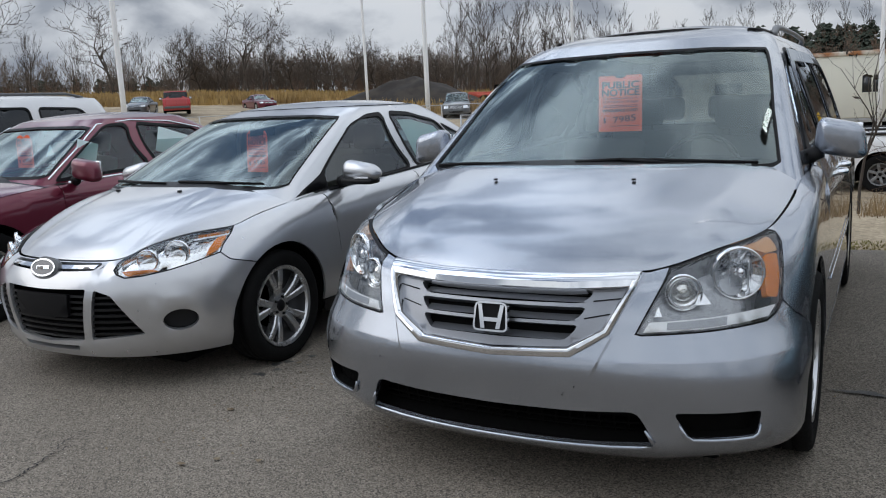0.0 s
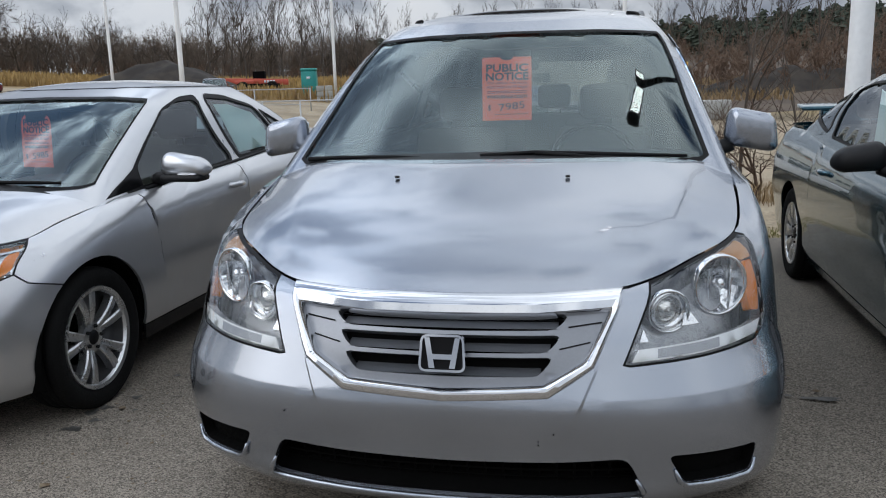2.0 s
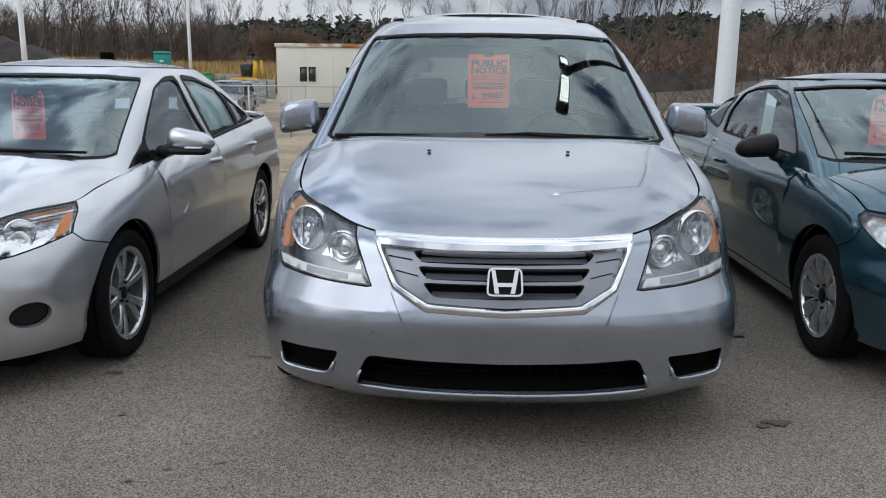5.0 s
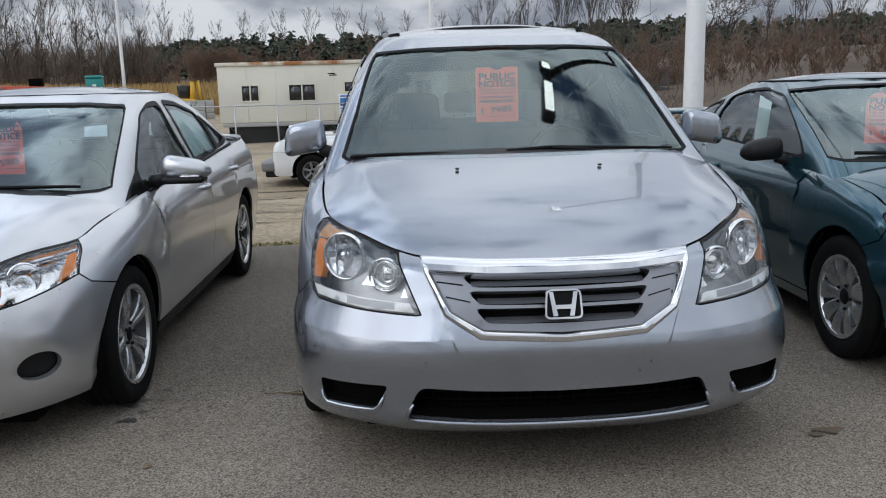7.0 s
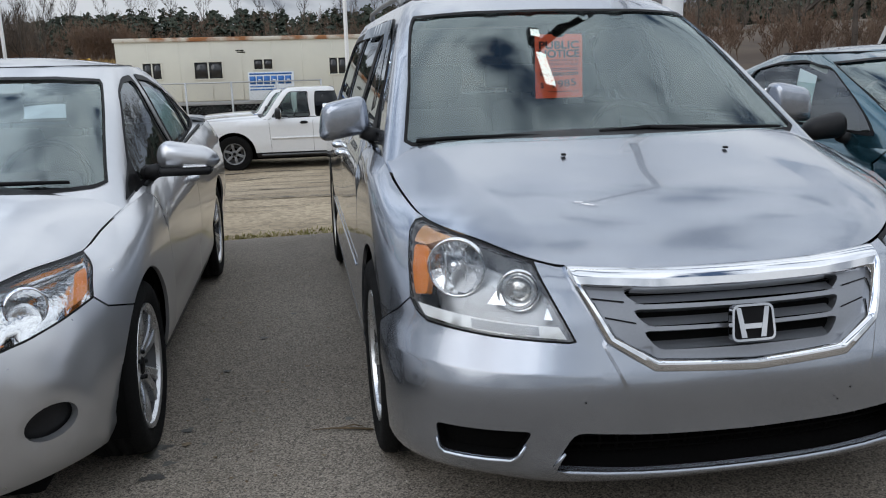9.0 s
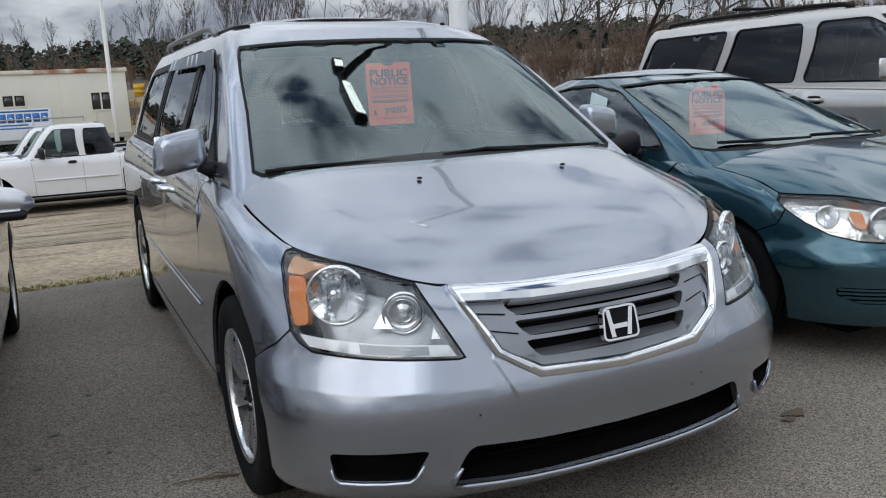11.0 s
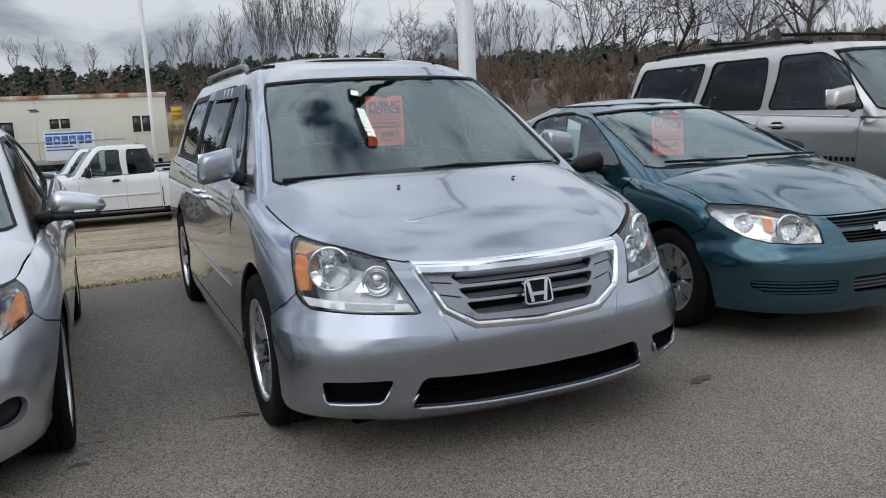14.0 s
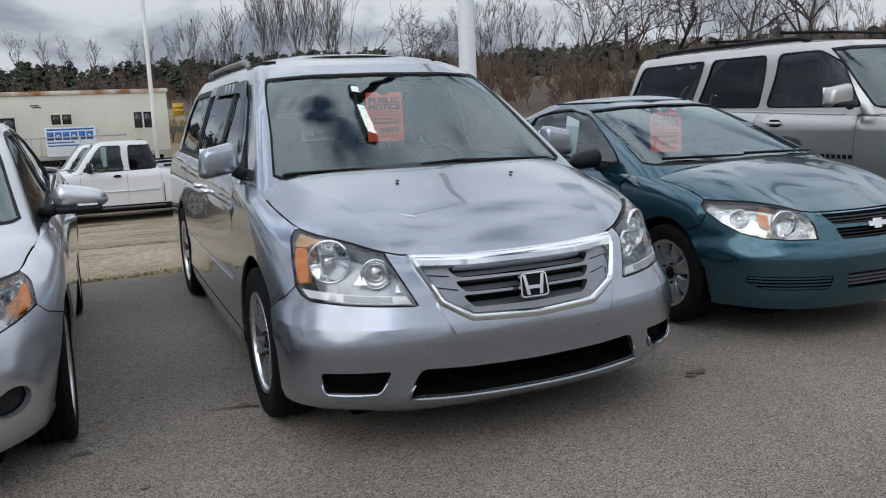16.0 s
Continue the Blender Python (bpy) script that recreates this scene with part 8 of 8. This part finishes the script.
for c in twigs[rg.integers(0, len(twigs), 26)]:
    u, w = rg.normal(0, 0.045, 3), rg.normal(0, 0.022, 3)
    part("leaf", (np.array([c, c + u * 0.5 + w, c + u * 1.3, c + u * 0.5 - w]), [(0, 1, 2, 3)]), LEAF_DARK, keeper)
for v, x, y, k in ((0, 1.6, 8.8, 0.75), (1, 2.3, 9.2, 0.9), (0, 2.9, 9.6, 0.85), (1, 1.9, 10.6, 0.8), (0, 3.5, 10.2, 1.0), (1, 4.3, 10.8, 0.9)):
    plant(shrub[v], x, y, k, x * 3, "reddish-brown leafless shrub among dry weeds", "shrubs", "shrub")


# ---- light poles ----
def light_pole(x, y, tall, r, label, heads=(), arm=(0.0, 0.0)):
    """A pole with an arm that carries lamp heads; heads: (turn, droop, length, start along the head's own line, half width)."""
    z = float(height(x, y)) if y > 5.2 else 0.0
    t = thing("light_pole", pose(x, y, z), label, "light pole", "light poles")
    zs = np.linspace(0.0, tall, 6)
    part("pole", tube([(0, 0, h) for h in zs], [r * (1 - 0.25 * h / tall) for h in zs], 12), MAST, t)
    part("base_plate", block(-r * 1.9, r * 1.9, -r * 1.9, r * 1.9, -0.1, 0.05, 0.01), MAST, t)
    ax, ay = arm
    if ax or ay:
        part("lamp_arm", tube([(0, 0, tall - 0.5), (ax * 0.08, ay * 0.3, tall - 0.12), (ax * 0.2, ay * 0.68, tall), (ax, ay, tall)], [0.055, 0.05, 0.05, 0.045], 10), LAMP_BLACK, t)
    for az, droop, ln, st, w in heads:
        m = pose(ax, ay, tall, 0, droop, az)
        hd = part("lamp_head", moved(block(st, st + ln, -w, w, -0.05, 0.06, 0.03), m), LAMP_BLACK, t, "black flood lamp head")
        part("head_neck", moved(tube([(0, 0, 0), (st * 0.5, 0, 0.0), (st + 0.05, 0, 0.0)], 0.04, 8), m), LAMP_BLACK, hd)
        rows = 1 if ln < 0.5 else 7
        for k in range(rows):
            q = (ln - 0.08) / rows
            part("led_strip", moved(block(st + 0.04 + k * q, st + 0.04 + k * q + q * 0.72, -w * 0.72, w * 0.72, -0.060, -0.052, 0.0), m), LED, hd, "white lit panel", smooth=False)
    return t


light_pole(2.62, 6.2, 5.05, 0.115, "thick white light pole with two black lamp heads behind the cars", ((-105, 50, 0.95, 0.24, 0.062), (78, -40, 0.30, 0.14, 0.065)), (-1.69, -3.28))
light_pole(-27.2, 21.8, 13.0, 0.12, "tall slim white light pole in the lot", ((-60, 0, 0.6, 0.25, 0.13),))
light_pole(-33.7, 50.0, 13.0, 0.11, "slim white light pole with one lamp arm", ((170, 0, 0.6, 0.25, 0.13),))
light_pole(-25.4, 44.5, 13.0, 0.16, "tall white light pole beside the field", ((-60, 0, 0.6, 0.25, 0.13),))
light_pole(-21.0, 60.0, 13.0, 0.13, "slim white light pole beyond the fence", ((-60, 0, 0.6, 0.25, 0.13),))
light_pole(0.72, 31.4, 13.0, 0.085, "white light pole in front of the office trailer", ((-60, 0, 0.6, 0.25, 0.13),))

# ---- mound and banks ----
def heap(name, x, y, rx, ry, h, seed, mat, label):
    n, m = 40, 14
    rg = np.random.default_rng(seed)
    ph = rg.uniform(0, 6, 4)

    def at(a, k):
        w = 1 + 0.12 * np.sin(3 * a + ph[0]) + 0.06 * np.sin(7 * a + ph[1])
        px, py = x + rx * k * w * np.cos(a), y + ry * k * w * np.sin(a)
        pk = h * (1 - k**1.5) ** 1.2 + 0.14 * np.sin(px * 2.1 + ph[2]) * np.sin(py * 1.7 + ph[3]) * (1 - k) * min(h, 1.5)
        return np.stack([px, py, height(px, py) - 0.1 + pk], -1)

    ob = part(name, fix_out(grid_sheet(at, np.linspace(0, 2 * math.pi, n), np.linspace(1, 0.001, m))), mat, None)
    return tagged(ob, label, "earth")


heap("soil_mound", -35.5, 60, 8.2, 6.0, 2.7, 1, SOIL, "large mound of dark soil at the field's edge")
heap("soil_bank", 11.5, 58, 7.5, 3.5, 1.5, 2, SOIL, "low bank of dark soil on the slope")
heap("soil_bank", 4.5, 60, 5.0, 3.0, 0.8, 3, SOIL, "low bank of dark soil on the slope")
heap("soil_bank", 19, 66, 6.5, 3.5, 1.6, 4, SOIL, "low bank of dark soil on the slope")

# ---- office trailer ----
CREAM = two_tone("cream_siding", (0.70, 0.69, 0.60), (0.62, 0.61, 0.54), 0.4, 0.6, 0.05, 20)
RUSTY = two_tone("rusty_roof_edge", (0.62, 0.58, 0.50), (0.33, 0.14, 0.055), 0.9, 0.8, 0.2, 20, 6, 0.44, 0.56)
DARK_GLASS = material("dark_window_glass", (0.02, 0.022, 0.025), 0.08, vary=0.1, spec=0.6)
SIGN_BLUE = material("sign_blue", (0.02, 0.13, 0.42), 0.5, vary=0.05)
SIGN_WHITE = material("sign_white", (0.72, 0.77, 0.82), 0.5, vary=0.04)
STEEL = material("galvanised_steel", (0.45, 0.46, 0.47), 0.45, 0.7, vary=0.12, scale=10)


def office_trailer():
    t = thing("office_trailer", pose(0, 0, 0, 0, 0, 0.6), "long cream office trailer with a rust-streaked roof edge", "trailer")
    x0, x1, y, z0, z1 = -7.95, 1.75, 33.0, 0.12, 2.50
    part("body", block(x0, x1, y, y + 3.0, z0, z1, 0.04), CREAM, t)
    part("roof_edge", block(x0 - 0.06, x1 + 0.06, y - 0.06, y + 3.06, z1 - 0.02, z1 + 0.14, 0.03), RUSTY, t, "rust-streaked metal roof edge")
    part("skirt", block(x0 + 0.3, x1 - 0.3, y + 0.25, y + 2.8, -0.9, z0, 0.02), DARK, t)
    part("frame_rail", block(x0 + 0.1, x1 - 0.1, y + 0.05, y + 0.18, z0 - 0.16, z0 - 0.002, 0.01), STEEL, t)
    for k in range(1, 8):
        xx = x0 + (x1 - x0) * k / 8
        part("siding_joint", block(xx - 0.012, xx + 0.012, y - 0.008, y + 0.01, z0 + 0.02, z1 - 0.04, 0), CREAM, t)
    for a, b, c, d in ((-6.95, -6.27, 1.05, 1.66), (-4.97, -3.90, 1.02, 1.66), (-2.62, -1.90, 1.34, 1.72), (0.42, 1.10, 1.08, 1.72)):
        w = part("window_frame", cat(block(a - 0.05, b + 0.05, y - 0.03, y + 0.005, d, d + 0.05, 0.005), block(a - 0.05, b + 0.05, y - 0.03, y + 0.005, c - 0.05, c, 0.005), block(a - 0.05, a, y - 0.03, y + 0.005, c, d, 0.005), block(b, b + 0.05, y - 0.03, y + 0.005, c, d, 0.005), block((a + b) / 2 - 0.03, (a + b) / 2 + 0.03, y - 0.03, y + 0.005, c, d, 0.005)), CREAM, t)
        for lo, hi in ((a, (a + b) / 2 - 0.03), ((a + b) / 2 + 0.03, b)):
            part("pane", block(lo, hi, y - 0.014, y + 0.004, c, d, 0), DARK_GLASS, w)
    part("vent_pipe", tube([(-3.4, y + 0.4, z1 + 0.1), (-3.4, y + 0.4, z1 + 0.32)], 0.07, 8), DARK, t)
    part("name_plate", cat(*[block(-3.32 + dx, -3.32 + dx + 0.32, y - 0.012, y - 0.004, 2.08 - dz, 2.12 - dz, 0) for dx, dz in ((0, 0), (0.06, 0.07))]), DARK, t)
    s = thing("sign_board", pose(-2.33, 32.94, 0.72, 0, 0, 0.6), "white and blue company sign board on the trailer wall", "sign")
    part("board", block(-0.92, 0.92, -0.02, 0.02, -0.62, 0.50, 0.005), SIGN_WHITE, s)
    part("rule", block(-0.86, 0.84, -0.03, -0.02, 0.40, 0.46, 0), SIGN_BLUE, s)
    for k in range(6):
        part("letter_bar", block(-0.86 + k * 0.285, -0.62 + k * 0.285, -0.03, -0.02, 0.02, 0.34, 0.0), SIGN_BLUE, s, "blue block where a letter stands")
        part("letter_gap", block(-0.80 + k * 0.285, -0.68 + k * 0.285, -0.034, -0.03, 0.10 + 0.06 * (k % 2), 0.15 + 0.06 * (k % 2), 0.0), SIGN_WHITE, s)
    part("small_print", cat(*[block(-0.86, 0.1 + 0.3 * k, -0.03, -0.02, -0.1 - 0.12 * k, -0.05 - 0.12 * k, 0) for k in range(2)]), SIGN_BLUE, s)


office_trailer()


def chain_fence(x0, x1, y, posts, top):
    t = thing("chain_link_fence", pose(0, 0, 0), "galvanised chain-link fence in front of the trailer", "fence")
    zb = float(height((x0 + x1) / 2, y))
    for x in np.linspace(x0, x1, posts):
        part("post", tube([(x, y, zb - 0.2), (x, y, top)], 0.03, 8), STEEL, t)
    part("top_rail", tube([(x0, y, top - 0.03), ((x0 + x1) / 2, y, top - 0.03), (x1, y, top - 0.03)], 0.022, 8), STEEL, t)
    part("bottom_rail", tube([(x0, y, zb + 0.12), ((x0 + x1) / 2, y, zb + 0.12), (x1, y, zb + 0.12)], 0.015, 6), STEEL, t)
    h, rows = top - zb - 0.15, []
    for x in np.arange(x0, x1, 0.14):
        for sg in (1, -1):
            e = min(max(x + sg * h, x0), x1)
            l = abs(e - x)
            rows.append((x, y, zb + 0.12, e, y, zb + 0.12 + l, 0.002, 0.002))
    o = new("wire_mesh", quick("wire_mesh", limbs(np.array(rows), 3), STEEL))
    o.parent = t
    o["kind"] = "stuff"


chain_fence(-13.5, -0.5, 26.0, 10, 0.98)
chain_fence(-40, -14, 36.0, 10, 1.4)

# ---- trucks and cars further off ----
pickup(pose(-3.72, 17.85, float(height(-1, 17.8)) + 0.0, 0, 0, -90), "white extended-cab pickup truck on the gravel yard", PAINT_WHITE)
pickup(pose(-3.9, 20.6, float(height(-2, 20.5)), 0, 0, -90) @ Matrix.Scale(0.92, 4), "white pickup truck parked behind another one", PAINT_WHITE)


def far_sedan(x, y, turn, paint, label, k=1.0):
    plain_car("parked_sedan", Matrix.Translation((x, y, float(height(x, y)) + 0.0)) @ Matrix.Rotation(radians(turn), 4, "Z"), label, "car", paint, "sedan", W=0.90, length=4.7, height=1.44, belt=0.92, base=2.7, screen_y=1.35, tail_y=3.95, roof=(2.1, 3.15), doors=[1.55, 2.5, 3.35],
              windows=[([(1.62, 0.96), (2.44, 0.98), (2.40, 1.32), (2.15, 1.31)], GLASS_DARK), ([(2.56, 0.98), (3.32, 1.01), (3.10, 1.27), (2.52, 1.32)], GLASS_DARK)], mirror=(1.7, 1.0), handles=[(0, 2.3, 0.84)], step=0.16)


far_sedan(-51.5, 43.6, 35, PAINT_GREY, "grey-blue sedan parked at the far edge of the lot")
far_sedan(-47.3, 54.8, 62, PAINT_MAROON, "maroon car parked beside the corn field")
far_sedan(-16.8, 14.5, 10, PAINT_GREY, "dark sedan parked in a further row")
far_sedan(-19.6, 16.0, 10, PAINT_SEDAN, "silver sedan parked in a further row")
pickup(pose(-50.0, 46.5, float(height(-48, 44)), 0, 0, 227), "red pickup truck parked tail-on at the lot's edge", PAINT_RED)
plain_car("parked_suv", pose(-11.2, 34.0, float(height(-11, 36)), 0, 0, 4), "dark grey suv parked facing the lot", "suv", PAINT_GREY, "suv", W=0.93, length=4.7, height=1.75, belt=1.08, base=2.75, screen_y=1.4, tail_y=4.6, roof=(2.15, 4.3), doors=[1.6, 2.6, 3.5],
          windows=[([(1.75, 1.14), (2.52, 1.15), (2.48, 1.58), (2.2, 1.57)], GLASS_DARK), ([(2.64, 1.15), (3.42, 1.16), (3.36, 1.57), (2.64, 1.58)], GLASS_DARK), ([(3.54, 1.16), (4.3, 1.2), (4.1, 1.55), (3.5, 1.57)], GLASS_DARK)], mirror=(1.85, 1.18), handles=[(0, 2.4, 0.98)], step=0.14)
plain_car("parked_suv", pose(-23.9, 45.5, float(height(-24, 46)), 0, 0, 25), "dark suv parked near the soil mound", "suv", PAINT_GREY, "suv", W=0.93, length=4.7, height=1.75, belt=1.08, base=2.75, screen_y=1.4, tail_y=4.6, roof=(2.15, 4.3), doors=[1.6, 2.6, 3.5],
          windows=[([(1.75, 1.14), (2.52, 1.15), (2.48, 1.58), (2.2, 1.57)], GLASS_DARK)], mirror=(1.85, 1.18), handles=[(0, 2.4, 0.98)], step=0.16)

# ---- site gear ----
TEAL = material("teal_plastic", (0.02, 0.26, 0.24), 0.5, vary=0.1)
ORANGE_RED = material("machine_orange_red", (0.50, 0.085, 0.05), 0.45, vary=0.12)
YELLOW = material("machine_yellow", (0.62, 0.36, 0.03), 0.45, vary=0.12)
CONCRETE = two_tone("pale_concrete", (0.42, 0.42, 0.40), (0.33, 0.33, 0.31), 1.5, 0.9, 0.3, 20)
GREEN = material("green_paint", (0.03, 0.30, 0.12), 0.5, vary=0.1)


def toilet_cabin(x, y):
    t = thing("toilet_cabin", pose(x, y, float(height(x, y)), 0, 0, 14), "teal portable toilet cabin on the building site", "toilet cabin")
    part("cabin", block(-0.58, 0.58, -0.58, 0.58, 0.0, 2.1, 0.05), TEAL, t)
    part("roof", block(-0.62, 0.62, -0.62, 0.62, 2.1, 2.32, 0.09), TEAL, t)
    d = part("door", block(-0.40, 0.40, -0.62, -0.58, 0.12, 1.98, 0.02), TEAL, t)
    part("label_plate", block(-0.14, 0.14, -0.635, -0.62, 1.5, 1.68, 0.0), SIGN_WHITE, d)


def telehandler(x, y):
    t = thing("telehandler", pose(x, y, float(height(x, y)), 0, 0, 10) @ Matrix.Scale(0.8, 4), "orange-red telescopic handler with a level boom", "machine")
    part("chassis", block(-2.2, 2.2, -0.8, 0.8, 0.55, 1.05, 0.06), DARK, t)
    b = part("boom", moved(block(-3.4, 3.0, -0.28, 0.28, -0.30, 0.30, 0.04), pose(0, -0.2, 1.25, 0, 2)), ORANGE_RED, t)
    part("boom_marks", cat(*[block(0.6 + 0.3 * k, 0.82 + 0.3 * k, -0.50, -0.485, 1.12, 1.36, 0) for k in range(4)]), SIGN_WHITE, b)
    part("cab", block(-0.7, 0.5, 0.1, 0.95, 1.05, 2.3, 0.08), DARK, t)
    part("body", block(-2.4, -0.4, -0.75, 0.75, 1.0, 1.4, 0.08), ORANGE_RED, t)
    for xx in (-1.5, 1.5):
        for sg in (1, -1):
            w = part("wheel", moved(lathe([(0.2, -0.22), (0.58, -0.22), (0.64, -0.12), (0.64, 0.12), (0.58, 0.22), (0.2, 0.22)], 24, "y"), pose(xx, sg * 0.85, 0.64)), RUBBER, t)
            part("rim", moved(lathe([(0.02, -0.16), (0.3, -0.18), (0.32, 0.18), (0.02, 0.16)], 20, "y"), pose(xx, sg * 0.85, 0.64)), YELLOW, w)


def excavator(x, y):
    t = thing("excavator", pose(x, y, float(height(x, y)), 0, 0, 30) @ Matrix.Scale(0.85, 4), "yellow excavator with its arm folded in on the building site", "machine")
    for sg in (1, -1):
        part("track", block(-1.3, 1.3, sg * 0.75 - 0.22, sg * 0.75 + 0.22, 0, 0.6, 0.2, 3), DARK, t)
    part("house", block(-1.0, 0.9, -0.9, 0.9, 0.7, 1.35, 0.1), YELLOW, t)
    part("cab", block(-0.1, 0.95, 0.1, 0.9, 1.45, 2.5, 0.08), DARK_GLASS, t)
    part("boom", tube([(0.8, -0.3, 1.1), (0.9, -0.3, 2.7), (1.3, -0.3, 2.8), (1.5, -0.3, 1.0)], [0.22, 0.20, 0.18, 0.14], 4), YELLOW, t)
    part("bucket", block(1.2, 1.8, -0.8, 0.2, 0.3, 0.9, 0.12), DARK, t)


def block_stack(x, y, n, label):
    t = thing("block_stack", pose(x, y, float(height(x, y)), 0, 0, 10 * n), label, "building blocks", "stacks of blocks")
    for i in range(n):
        for k in range(3):
            part("block", block(-0.9 + 0.62 * i, -0.34 + 0.62 * i, -0.3, 0.3, 0.42 * k, 0.42 * k + 0.40, 0.03), CONCRETE, t)


toilet_cabin(-23.3, 60.5)
telehandler(-28.2, 62)
excavator(-16.0, 56.5)
for x, y, n in ((-17.6, 58, 3), (-20.5, 57, 2), (-14.2, 54, 3), (-13.0, 49, 2), (-12.2, 44, 2)):
    block_stack(x, y, n, "stack of pale concrete blocks on the site")
for x, y in ((-19.0, 57), (-13.6, 47)):
    t = thing("green_bin", pose(x, y, float(height(x, y))), "green bin standing on the building site", "bin")
    part("bin_body", block(-0.5, 0.5, -0.4, 0.4, 0, 1.1, 0.08), GREEN, t)
    part("bin_lid", block(-0.53, 0.53, -0.43, 0.43, 1.1, 1.2, 0.04), GREEN, t)
for x, y in ((7.40, 91.6),):
    t = thing("fuel_tank", pose(x, y, float(height(x, y)) - 0.02) @ Matrix.Diagonal((1.9, 1.9, 1.5, 1)), "yellow steel tank standing far beyond the office trailer", "tank")
    part("tank_body", lathe([(0.0, 0.0), (0.29, 0.0), (0.30, 0.02), (0.29, 0.30), (0.305, 0.31), (0.29, 0.33), (0.29, 0.60), (0.305, 0.61), (0.29, 0.63), (0.30, 0.88), (0.27, 0.86), (0.0, 0.86)], 24, "z"), YELLOW, t)
    part("tank_cap", moved(lathe([(0.0, 0.02), (0.03, 0.02), (0.035, 0.0)], 10, "z"), pose(0.15, 0, 0.86)), DARK, t)
for x, y in ((4.6, 38.0), (3.0, 36.0)):
    t = thing("concrete_barrier", pose(x, y, float(height(x, y)) - 0.02, 0, 0, 8), "pale concrete barrier block on the yard", "barrier")
    part("barrier_body", block(-1.0, 1.0, -0.3, 0.3, 0, 0.9, 0.06), CONCRETE, t)

# ---- the parked cars ----
minivan()
silver_sedan()
teal_coupe()
other_cars()
